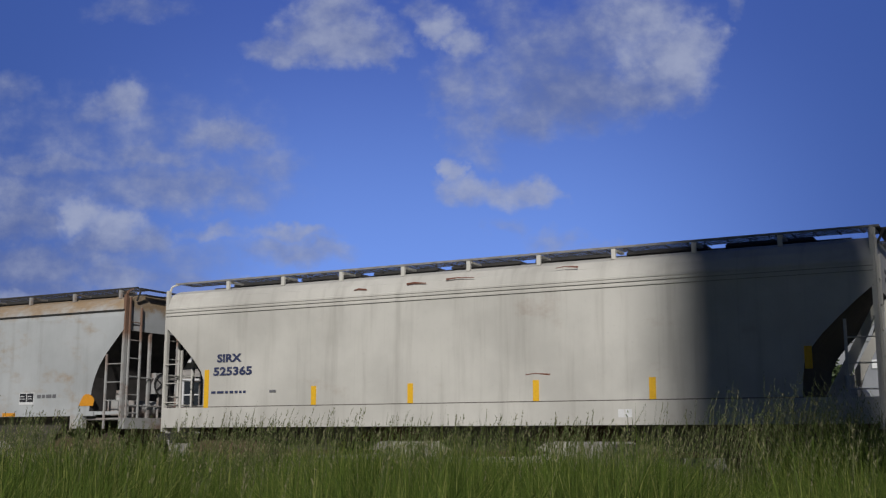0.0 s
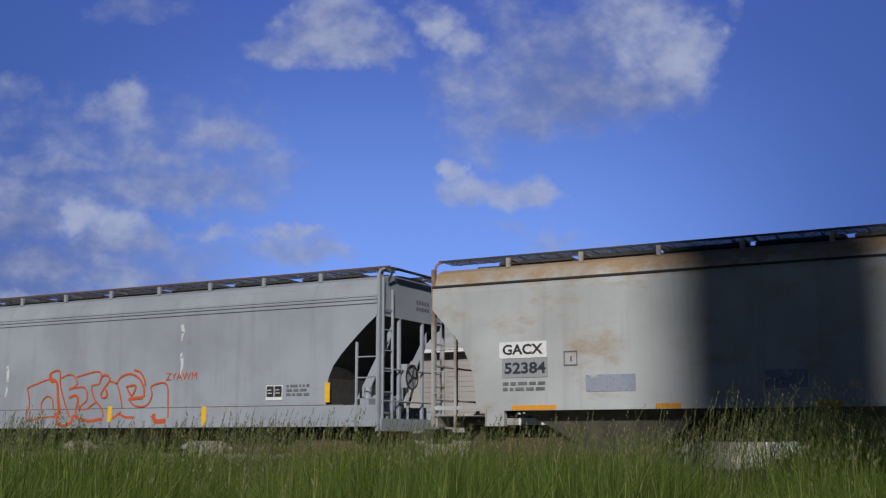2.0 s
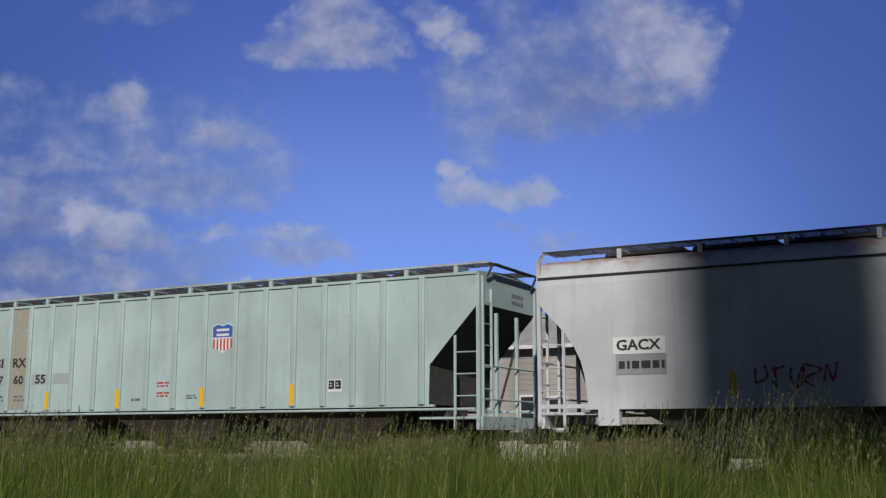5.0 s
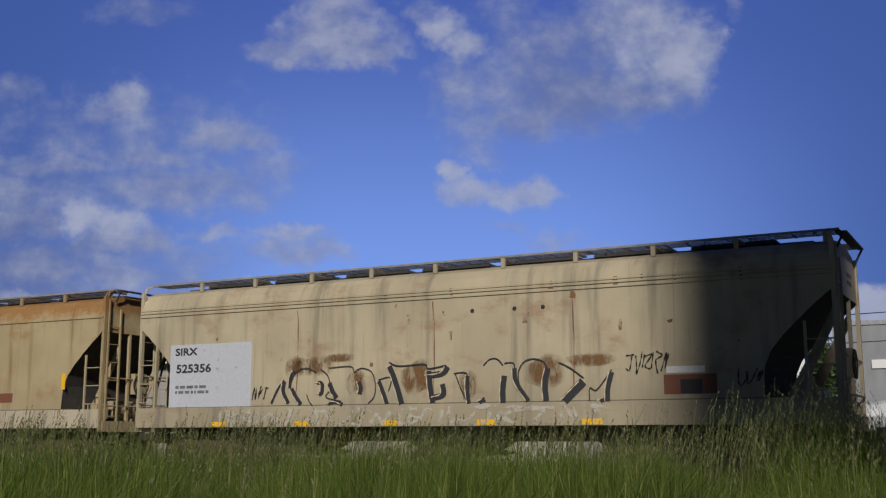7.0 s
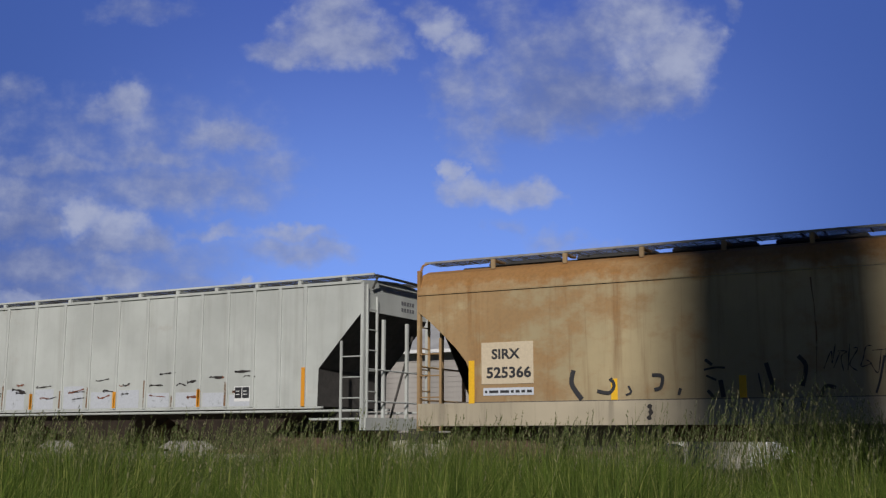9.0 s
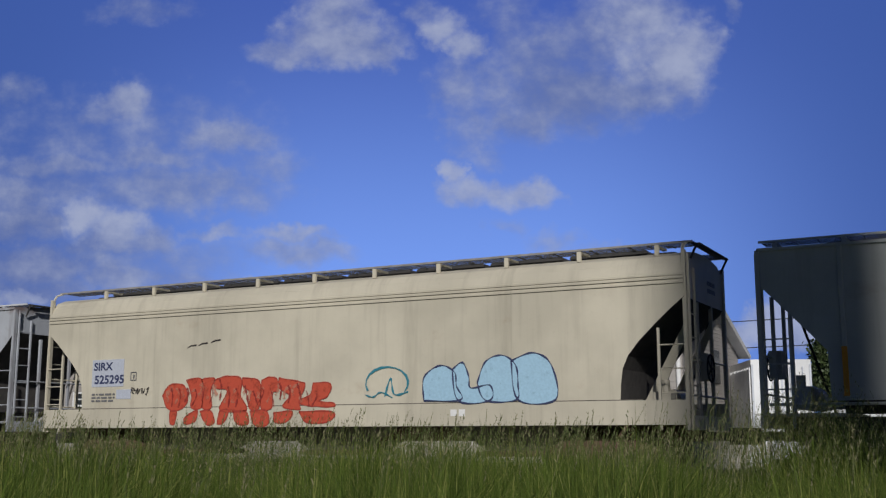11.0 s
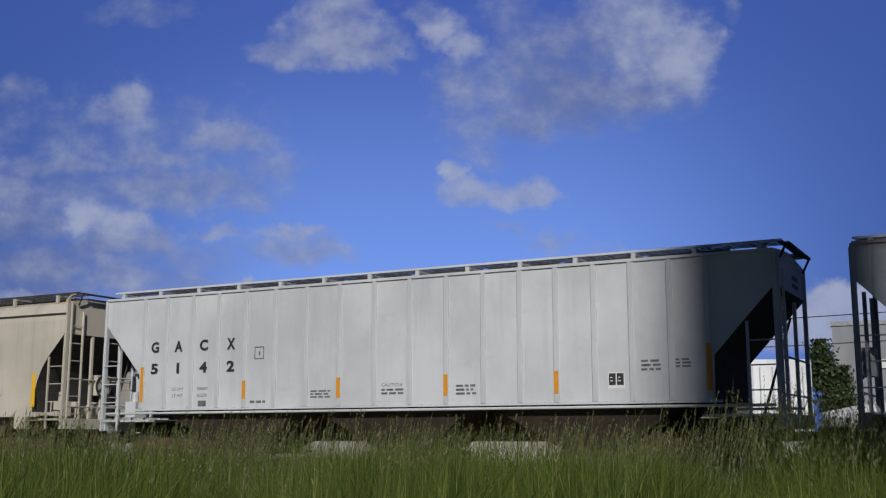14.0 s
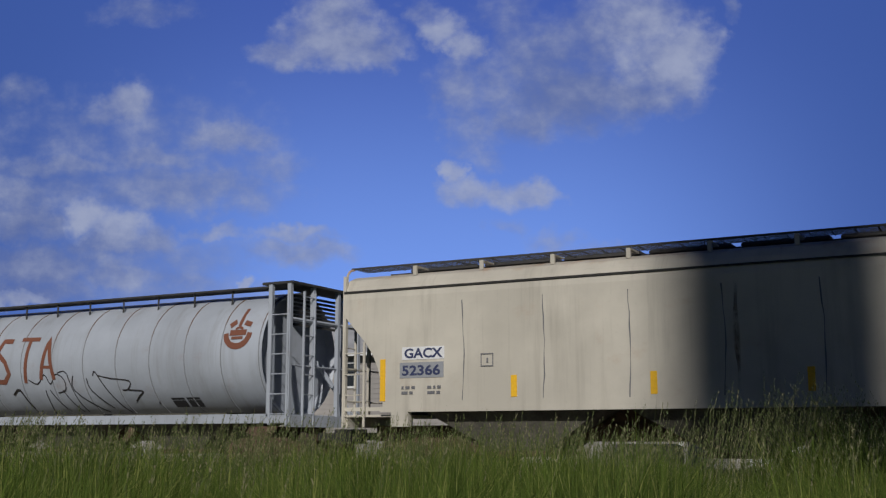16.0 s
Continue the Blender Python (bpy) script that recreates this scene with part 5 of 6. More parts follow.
for x, a, b in ((1.32, 1.69, 2.57), (4.57, 1.72, 2.15), (7.28, 1.70, 2.16), (10.06, 1.70, 2.16), (12.64, 1.70, 2.16), (15.82, 1.7, 2.6)):
    stripe(c11, x, a, b, ORANGE, 0.05, -1.571)
lettering(c11, "CAUTION", 8.42, 8.95, 1.93, 2.0, GREY_INK, -1.537, 0.0)
bars(c11, 8.42, 9.0, 1.74, 1.9, 2, GREY_INK, -1.537)
bars(c11, 6.5, 7.05, 1.7, 1.9, 3, GREY_INK, -1.537)
bars(c11, 10.3, 10.8, 1.7, 1.95, 3, GREY_INK, -1.537)
bars(c11, 4.75, 5.2, 1.6, 1.7, 1, GREY_INK, -1.537)
placard(c11, 13.75, 14.1, 1.77, 2.1, -1.536)
bars(c11, 14.45, 14.85, 2.1, 2.35, 3, GREY_INK, -1.537)
bars(c11, 15.15, 15.5, 2.15, 2.35, 3, GREY_INK, -1.537)

# beige car with dark seams
c12 = smooth_car(-225.04, 17.5, P_BEIGE, "beige covered hopper car with dark run-off seams", False, (4.10,), True, P_BEIGE,
                 seams=(3.05, 4.93, 6.79, 8.68, 10.52, 12.39, 14.24))
panel(c12, 1.56, 2.62, 2.5, 2.78, WHITE_PATCH)
panel(c12, 1.5, 2.6, 2.1, 2.44, GREY_PATCH)
lettering(c12, "GACX", 1.62, 2.58, 2.53, 2.75, NAVY)
lettering(c12, "52366", 1.56, 2.52, 2.15, 2.38, NAVY)
bars(c12, 1.55, 1.9, 1.72, 1.95, 2, GREY_INK)
bars(c12, 2.2, 2.6, 1.72, 1.95, 2, GREY_INK)
outline_box(c12, 3.5, 3.8, 2.3, 2.58)
stripe(c12, 1.06, 1.6, 2.53)
for x in (4.27, 7.29, 10.28, 13.26):
    stripe(c12, x, 1.65, 2.1)
stripe(c12, 16.45, 1.62, 2.5)
placard(c12, 13.8, 14.3, 1.72, 2.04)
bm = bmesh.new()
ribbon(bm, [(8.95 + 0.02 * math.sin(k), 1.55 + 0.3 * k) for k in range(9)], 0.07, -1.5955)
part("stain", bm, RUST_WASH, c12, "brown vertical stain")


# round-bodied car
def tank_car(rear, L, paint, label):
    car = start_car(rear, label)
    r, zc = 1.58, 2.84
    bm = bmesh.new()
    xs = [0.95, 0.75] + [0.75 + (L - 1.5) * k / 10 for k in range(1, 11)] + [L - 0.95]
    rr = [0.93, 1.0] + [1.0] * 10 + [0.93]
    sides = 40
    rings = [[bm.verts.new((x, -k * r * math.sin(i * math.tau / sides), zc + k * r * 0.98 * math.cos(i * math.tau / sides))) for i in range(sides)] for x, k in zip(xs, rr)]
    for a, b in zip(rings, rings[1:]):
        for i in range(sides):
            bm.faces.new((a[i], a[(i + 1) % sides], b[(i + 1) % sides], b[i]))
    bm.faces.new(rings[0]), bm.faces.new(rings[-1])
    part("body", bm, paint, car, smooth=True)
    # hoops of the body colour, rust running down from the roof
    band, n, l, p = nodes_of("hoop_paint")
    co = n.new("ShaderNodeTexCoord").outputs["Object"]
    sep = n.new("ShaderNodeSeparateXYZ")
    l.new(co, sep.inputs[0])
    run = ranged(n, l, calc(n, l, "ADD", sep.outputs[2], calc(n, l, "MULTIPLY_ADD", noise_at(n, l, co, 0.9, 3), 2.6, -1.3)), 2.9, 4.0)
    l.new(mixer(n, l, run, (0.24, 0.25, 0.265), (0.15, 0.085, 0.05)), p.inputs["Base Color"])
    p.inputs["Roughness"].default_value = 0.8
    x = 0.8
    while x < L - 0.7:
        bm = bmesh.new()
        for i in range(sides):
            a, b = i * math.tau / sides, (i + 1) * math.tau / sides
            q = [(x + dx, -k * math.sin(t), zc + k * 0.98 * math.cos(t)) for t in (a, b) for dx, k in ((-0.014, r), (-0.014, r + 0.01), (0.014, r + 0.01), (0.014, r))]
            v = [bm.verts.new(p) for p in q]
            for f in ((0, 1, 5, 4), (1, 2, 6, 5), (2, 3, 7, 6)):
                bm.faces.new([v[k] for k in f])
        part("hoop", bm, band, car, "rust-stained body hoop")
        x += 1.155
    for end, s in ((0, 1), (L, -1)):
        bm = bmesh.new()
        box(bm, end - 0.06, end + 0.06, -1.5, 1.5, 1.05, 1.32)
        box(bm, min(end, end + s * 1.0), max(end, end + s * 1.0), -1.5, 1.5, 1.28, 1.34)
        part("end_platform", bm, paint, car)
        for y in (-1.5, -0.55, 0.55, 1.5):
            for dx in (0.0, 0.55):
                if abs(y) < 1 and dx:
                    continue
                bm = bmesh.new()
                box(bm, end + s * dx - 0.05, end + s * dx + 0.05, y - 0.05, y + 0.05, 1.3, 4.46)
                part("end_post", bm, paint, car)
        ladder(car, paint, (end, -1.56), (end + s * 0.5, -1.56), 1.1, 4.2, 4.2)
        ladder(car, paint, (end - s * 0.06, -1.0), (end - s * 0.06, -0.55), 1.1, 4.3, 4.3)
        bm = bmesh.new()
        box(bm, min(end - s * 0.1, end + s * 0.8), max(end - s * 0.1, end + s * 0.8), -1.55, 1.55, 4.44, 4.5)
        part("end_canopy", bm, GRATING, car)
        for k in range(8):
            bm = bmesh.new()
            box(bm, end + s * 0.3, end + s * 0.34, -0.9, 0.9, 3.5 + 0.1 * k, 3.56 + 0.1 * k)
            part("slat", bm, GRATING, car)
        bar_frame("brace", car, paint, [((end + s * 0.05, -1.4, 1.3), (end + s * 0.75, -0.5, 2.9), 0.06), ((end + s * 0.05, 1.4, 1.3), (end + s * 0.75, 0.5, 2.9), 0.06),
                                       ((end, -1.5, 2.5), (end, 1.5, 2.5), 0.025), ((end, -1.5, 3.6), (end, 1.5, 3.6), 0.05)])
    for y in (-1, 1):
        bm = bmesh.new()
        box(bm, 0, L, min(y * 1.55, y * 1.35), max(y * 1.55, y * 1.35), 1.14, 1.36)
        part("side_sill", bm, paint, car)
        bm = bmesh.new()
        box(bm, 0.6, L - 0.6, min(y * 0.45, y * 1.0), max(y * 0.45, y * 1.0), 4.46, 4.5)
        for k in range(12):
            rod(bm, (1 + k * (L - 2) / 11, y * 0.9, 4.1), (1 + k * (L - 2) / 11, y * 0.9, 4.46), 0.025)
        part("running_board", bm, GRATING, car)
    running_gear(car, L)
    outlets(car, L, DUSTY, 1.4, 3)
    return car


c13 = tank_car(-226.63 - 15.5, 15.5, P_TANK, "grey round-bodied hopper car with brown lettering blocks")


def on_tank(bm):
    """Lay flat markings onto the round side."""
    for v in bm.verts:
        d = (v.co.z - 2.84) / (1.58 * 0.98)
        v.co.y = -1.58 * math.sqrt(max(0.0, 1 - d * d)) - 0.008 - (-1.6 - v.co.y)
    return bm


def tank_strips(strips, mat, name, label):
    bm = bmesh.new()
    for i, (s, w) in enumerate(strips):
        line = []
        for a, b in zip(s, s[1:]):
            for k in range(6):
                line.append((a[0] + (b[0] - a[0]) * k / 6, a[1] + (b[1] - a[1]) * k / 6))
        line.append(s[-1])
        ribbon(bm, line, w, -1.6 - 0.003 * (i % 3), True)
    return part(name, on_tank(bm), mat, c13, label)


tank_strips([([(6.45, 3.47), (7.15, 3.45)], 0.055),
             ([(6.81, 3.44), (6.72, 2.27)], 0.06),
             ([(7.32, 2.35), (7.54, 3.47), (7.81, 2.34)], 0.06),
             ([(7.42, 2.68), (7.71, 2.67)], 0.04),
             ([(6.12, 3.43), (5.76, 3.45), (5.61, 3.12), (5.96, 2.85), (6.12, 2.53), (5.92, 2.31), (5.6, 2.33)], 0.065),
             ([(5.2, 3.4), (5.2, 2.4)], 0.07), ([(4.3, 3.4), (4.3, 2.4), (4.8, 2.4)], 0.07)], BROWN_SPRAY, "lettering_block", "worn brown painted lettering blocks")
arc = [(13.97 + 0.36 * math.cos(math.pi + k * math.pi / 10), 3.32 + 0.33 * math.sin(math.pi + k * math.pi / 10)) for k in range(11)]
tank_strips([(arc, 0.075), ([(13.72, 3.33), (14.22, 3.33)], 0.07), ([(13.68, 3.5), (13.84, 3.62)], 0.07), ([(13.97, 3.5), (13.99, 3.95)], 0.05),
             ([(14.1, 3.58), (14.32, 3.52)], 0.06), ([(13.8, 3.2), (14.14, 3.2)], 0.035), ([(13.86, 3.42), (13.98, 3.47), (14.1, 3.42)], 0.03)], BROWN_SPRAY, "emblem", "worn brown round emblem")
SCRAWL = [([(6.82, 2.36), (7.15, 2.23), (7.45, 2.48), (7.63, 2.22), (7.88, 2.48), (8.16, 2.33), (8.12, 2.06), (7.81, 1.99)], 0.016),
             ([(7.38, 2.07), (7.31, 1.7), (7.12, 1.43)], 0.016),
             ([(7.55, 2.07), (7.81, 1.5)], 0.016),
             ([(7.94, 2.51), (8.3, 2.47), (8.44, 1.49)], 0.016),
             ([(8.51, 2.42), (8.43, 2.05), (8.98, 1.6), (9.19, 1.48)], 0.016),
             ([(8.99, 2.34), (9.05, 2.04), (9.49, 1.57)], 0.016),
             ([(9.22, 2.4), (9.32, 2.5), (9.61, 2.03), (9.93, 1.45)], 0.018),
             ([(9.42, 2.4), (9.83, 2.32), (10.46, 2.24), (10.34, 2.04), (10.14, 2.02)], 0.016),
             ([(10.34, 2.02), (10.82, 1.98), (10.64, 1.87), (10.42, 1.73)], 0.016),
             ([(11.13, 1.65), (11.22, 1.74)], 0.016),
             ([(8.02, 2.06), (8.27, 1.49)], 0.016),
             ([(6.09, 1.95), (6.41, 2.09), (6.57, 1.51)], 0.03)]
tank_strips([(smooth_line(line, 3), w) for line, w in SCRAWL], BLACK_SPRAY, "graffiti", "black sprayed scrawl")
for x in (11.62, 12.12):
    bm = bmesh.new()
    box(bm, x, x + 0.43, -1.602, -1.598, 1.57, 1.8)
    part("placard", on_tank(bm), INK, c13, "black inspection placard")


# ---- beyond the line ----
def siding(name, col):
    m, n, l, p = nodes_of(name)
    co = n.new("ShaderNodeTexCoord").outputs["Object"]
    a = noise_at(n, l, co, 0.6, 6, (1, 1, 0.4))
    l.new(mixer(n, l, ranged(n, l, a, 0.3, 0.7), tuple(v * 0.8 for v in col), tuple(v * 1.1 for v in col)), p.inputs["Base Color"])
    p.inputs["Roughness"].default_value = 0.8
    return m


def low_building():
    b = tagged(new("warehouse"), "long beige clapboard warehouse with a pale grey gabled roof", "building")
    b.matrix_basis = pose(-32.9, 46.6, 0)
    wall, roof = siding("beige_siding", (0.36, 0.335, 0.315)), siding("grey_roofing", (0.42, 0.42, 0.43))
    trim = plain("white_trim", (0.72, 0.72, 0.72), 0.6, vary=0.1)
    w, d, h, top = 21.0, 4.6, 4.8, 6.5
    for y0, y1 in ((-d, -d + 0.25), (d - 0.25, d)):
        bm = bmesh.new()
        box(bm, -w, w, y0, y1, 0, h)
        side = part("wall", bm, wall, b)
        front = side if y0 < 0 else front
    ends = []
    for x0, x1 in ((-w, -w + 0.25), (w - 0.25, w)):
        bm = bmesh.new()
        pts = [(-d + 0.25, 0), (d - 0.25, 0), (d - 0.25, h), (0, top - 0.1), (-d + 0.25, h)]
        f = [bm.verts.new((x0, y, z)) for y, z in pts]
        g = [bm.verts.new((x1, y, z)) for y, z in pts]
        bm.faces.new(f), bm.faces.new(g)
        for k in range(5):
            bm.faces.new((f[k], f[(k + 1) % 5], g[(k + 1) % 5], g[k]))
        ends.append(part("gable_wall", bm, wall, b))
    # clapboards on the gable that faces the tracks' far curve, each lapping over the one below
    step = 0.16
    for k in range(int(top / step)):
        z = k * step
        half = d if z < h else d * (top - z - 0.1) / (top - h)
        if half < 0.3:
            continue
        bm = bmesh.new()
        v = [bm.verts.new(p) for p in ((w + 0.03, -half, z), (w + 0.03, half, z), (w + 0.012, half, z + step), (w + 0.012, -half, z + step), (w, -half, z), (w, half, z), (w, half, z + step), (w, -half, z + step))]
        for q in ((0, 1, 2, 3), (4, 7, 6, 5), (0, 4, 5, 1), (3, 2, 6, 7), (0, 3, 7, 4), (1, 5, 6, 2)):
            bm.faces.new([v[a] for a in q])
        part("plank", bm, wall, ends[1])
    for s in (-1, 1):
        bm = bmesh.new()
        e = 0.45
        zo = h - e * (top - h) / d
        v = [bm.verts.new(p) for p in ((-w - e, s * (d + e), zo), (w + e, s * (d + e), zo), (w + e, 0, top), (-w - e, 0, top),
                                       (-w - e, s * (d + e), zo + 0.15), (w + e, s * (d + e), zo + 0.15), (w + e, 0, top + 0.15), (-w - e, 0, top + 0.15))]
        for q in ((0, 1, 2, 3), (4, 7, 6, 5), (0, 4, 5, 1), (3, 2, 6, 7), (0, 3, 7, 4), (1, 5, 6, 2)):
            bm.faces.new([v[a] for a in q])
        part("roof", bm, roof, b)
        bm = bmesh.new()
        box(bm, -w - e, w + e, min(s * (d + e), s * (d + e + 0.1)), max(s * (d + e), s * (d + e + 0.1)), zo - 0.02, zo + 0.12)
        part("gutter", bm, trim, b, "white gutter")
        bm = bmesh.new()
        rod(bm, (w + e + 0.03, s * (d + e), zo + 0.05), (w + e + 0.03, 0, top + 0.05), 0.08, 4)
        part("rake_trim", bm, trim, b, "white rake board")
    bm = bmesh.new()
    rod(bm, (w - 0.12, -d - 0.1, 0.0), (w - 0.12, -d - 0.1, h - 0.3), 0.09, 10)
    rod(bm, (w - 0.12, -d - 0.1, h - 0.3), (w - 0.12, -d - 0.5, h - 0.1), 0.09, 10)
    part("downpipe", bm, trim, b, "white downpipe")
    glass = plain("dark_glass", (0.03, 0.035, 0.04), 0.1)
    bm = bmesh.new()
    box(bm, w + 0.05, w + 0.08, -0.3, 1.0, 3.3, 4.7)
    part("vent_opening", bm, glass, b, "dark gable opening")
    for x, r, z0, z1 in ((14.65, 0.55, 1.3, 2.75), (15.8, 0.42, 1.3, 2.7), (5.8, 0.32, 3.2, 4.4), (-3.4, 0.6, 2.3, 3.85), (-10.2, 1.2, 2.6, 3.35)):
        bm = bmesh.new()
        for x0, x1, a, c in ((x - r, x - r + 0.09, z0, z1), (x + r - 0.09, x + r, z0, z1), (x - r + 0.09, x + r - 0.09, z0, z0 + 0.09), (x - r + 0.09, x + r - 0.09, z1 - 0.09, z1),
                             (x - r + 0.09, x + r - 0.09, (z0 + z1) / 2 - 0.03, (z0 + z1) / 2 + 0.03)):
            box(bm, x0, x1, -d - 0.09, -d - 0.003, a, c)
        win = part("window", bm, trim, b, "white framed window")
        bm = bmesh.new()
        box(bm, x - r + 0.09, x + r - 0.09, -d - 0.045, -d - 0.035, z0 + 0.09, z1 - 0.09)
        part("pane", bm, glass, win)
    # lapped boards along the front
    bm = bmesh.new()
    v = [bm.verts.new(p) for p in ((-w, -d - 0.03, 0), (w, -d - 0.03, 0), (w, -d - 0.012, 0.22), (-w, -d - 0.012, 0.22), (-w, -d, 0), (w, -d, 0), (w, -d, 0.22), (-w, -d, 0.22))]
    for q in ((0, 1, 2, 3), (4, 7, 6, 5), (0, 4, 5, 1), (3, 2, 6, 7), (0, 3, 7, 4), (1, 5, 6, 2)):
        bm.faces.new([v[a] for a in q])
    board = finish("plank", bm, wall)
    for k in range(20):
        shared("plank", board, front, pose(0, 0, 0.3 + 0.22 * k))


low_building()


def container():
    t = tagged(new("shipping_container"), "white shipping container with faded grey scrawls, standing on the ground", "container")
    t.matrix_basis = pose(-8.95, 46.0, 0, 0, 0, 24)
    white = car_paint("container_white", (0.76, 0.77, 0.78), 0.02, 9, 0.2, 15.0)
    bm = bmesh.new()
    box(bm, -1.2, 1.2, 0, 6.0, 0.15, 4.15)
    part("body", bm, white, t)
    for k in range(18):
        bm = bmesh.new()
        box(bm, -1.24, -1.2, 0.2 + k * 0.32, 0.36 + k * 0.32, 0.3, 3.85)
        part("corrugation", bm, white, t)
    for x in (-1.2, -0.02, 1.12):
        bm = bmesh.new()
        box(bm, x, x + 0.08, -0.05, 0.0, 0.2, 3.95)
        part("door_post", bm, LILAC_PATCH, t)
    for x in (-0.85, -0.35, 0.35, 0.85):
        bm = bmesh.new()
        rod(bm, (x, -0.05, 0.3), (x, -0.05, 3.85), 0.025)
        part("locking_bar", bm, LILAC_PATCH, t)
    rng = random.Random(4)
    for i in range(12):
        x, z = rng.uniform(-1.0, 0.7), rng.uniform(0.8, 3.0)
        bm = bmesh.new()
        ribbon(bm, smooth_line([(x, z), (x + rng.uniform(-0.1, 0.2), z + rng.uniform(0.2, 0.6)), (x + 0.2, z + 0.1)]), 0.03, -0.012 - 0.001 * (i % 4))
        part("scrawl", bm, GREY_INK, t)


container()


def concrete_barriers():
    pale = plain("pale_concrete", (0.50, 0.47, 0.41), 0.9, vary=0.3, scale=1.6, bump=0.5)
    white = plain("sunlit_concrete", (0.78, 0.78, 0.77), 0.8, vary=0.12, scale=2.0, bump=0.3)
    for x, wide, top in ((-21.5, 2.4, 0.98), (-19.0, 2.3, 1.0), (-16.6, 2.3, 0.95), (-13.3, 2.9, 0.8), (-10.1, 2.6, 1.06)):
        b = tagged(new("concrete_barrier"), "pale concrete barrier block on the ground beyond the tracks", "barrier", "row of concrete barriers")
        b.matrix_basis = pose(x, 36.0, 0)
        bm = bmesh.new()
        flat = [(0.0, 0.0), (wide, 0.0), (wide, top - 0.12), (wide - 0.2, top), (0.06, top), (0.0, top - 0.06)]
        flat_poly(bm, flat, 0.0, 0.6)
        part("body", bm, pale, b)
        bm = bmesh.new()
        box(bm, 0.1, wide - 0.35, -0.04, -0.003, top * 0.52, top * 0.58)
        part("ledge", bm, pale, b)
        # the sunlit end of the last block is painted as a whiter plate
        if x > -11:
            bm = bmesh.new()
            flat_poly(bm, [(wide - 0.62, 0.1), (wide - 0.02, 0.1), (wide - 0.02, top - 0.13), (wide - 0.2, top - 0.02), (wide - 0.62, top - 0.02)], -0.02, -0.003)
            part("sunlit_end", bm, white, b, "pale plate on the block's end, sunlight put into its colour")


concrete_barriers()


def office_block():
    b = tagged(new("office_building"), "grey two-storey flat-roofed building with a white band", "building")
    b.matrix_basis = pose(-3.2, 82.0, 0, 0, 0, 4)
    grey = siding("grey_render", (0.27, 0.28, 0.30))
    bm = bmesh.new()
    box(bm, -9.0, 16, 0, 14, 0, 8.8)
    part("wall", bm, grey, b)
    bm = bmesh.new()
    box(bm, -9.1, 16.1, -0.1, 14.1, 8.8, 9.1)
    part("roof", bm, plain("roof_edge", (0.3, 0.31, 0.33), 0.7), b)
    bm = bmesh.new()
    box(bm, -6.5, 16.05, -0.12, -0.004, 5.75, 6.35)
    part("white_band", bm, WHITE_PATCH, b)
    glass = plain("office_glass", (0.05, 0.06, 0.075), 0.15)
    for k in range(4):
        for z in (2.2, 6.9):
            bm = bmesh.new()
            box(bm, -1.5 + k * 4, 0.6 + k * 4, -0.06, -0.004, z, z + 1.3)
            part("window", bm, glass, b)


office_block()


def covered_boat():
    t = tagged(new("boat"), "white tarpaulin-covered boat on a trailer", "boat")
    t.matrix_basis = pose(-6.9, 44.0, 0, 0, 0, 0)
    bm = bmesh.new()
    rings = []
    for x, w, z0, z1 in ((-0.2, 0.2, 1.6, 1.95), (0.8, 0.8, 1.3, 2.15), (2.2, 1.1, 1.15, 2.4), (4.0, 1.15, 1.1, 2.65), (5.6, 1.1, 1.1, 2.5), (6.0, 1.0, 1.15, 2.3)):
        rings.append([bm.verts.new((x, y * w, z)) for y, z in ((0, z0 - 0.15), (-0.8, z0 + 0.1), (-1, (z0 + z1) / 2), (-0.5, z1 - 0.12), (0, z1), (0.5, z1 - 0.12), (1, (z0 + z1) / 2), (0.8, z0 + 0.1))])
    for a, b in zip(rings, rings[1:]):
        for i in range(8):
            bm.faces.new((a[i], a[(i + 1) % 8], b[(i + 1) % 8], b[i]))
    bm.faces.new(rings[0]), bm.faces.new(rings[-1])
    part("hull", bm, plain("tarpaulin", (0.66, 0.67, 0.68), 0.7, vary=0.15, scale=2, bump=0.6), t)
    bm = bmesh.new()
    box(bm, -1.0, 6.0, -0.8, -0.7, 0.7, 0.85)
    box(bm, -1.0, 6.0, 0.7, 0.8, 0.7, 0.85)
    for x in (0.9, 2.4, 4.2, 5.4):
        box(bm, x - 0.06, x + 0.06, -0.8, 0.8, 0.78, 1.25)
    part("trailer_frame", bm, BLACK_STEEL, t)
    for y in (-0.95, 0.95):
        bm = bmesh.new()
        rod(bm, (3.6, y - 0.1, 0.35), (3.6, y + 0.1, 0.35), 0.35, 16)
        box(bm, 3.56, 3.64, min(y, 0), max(y, 0), 0.33, 0.72)
        part("wheel", bm, BLACK_STEEL, t)


covered_boat()


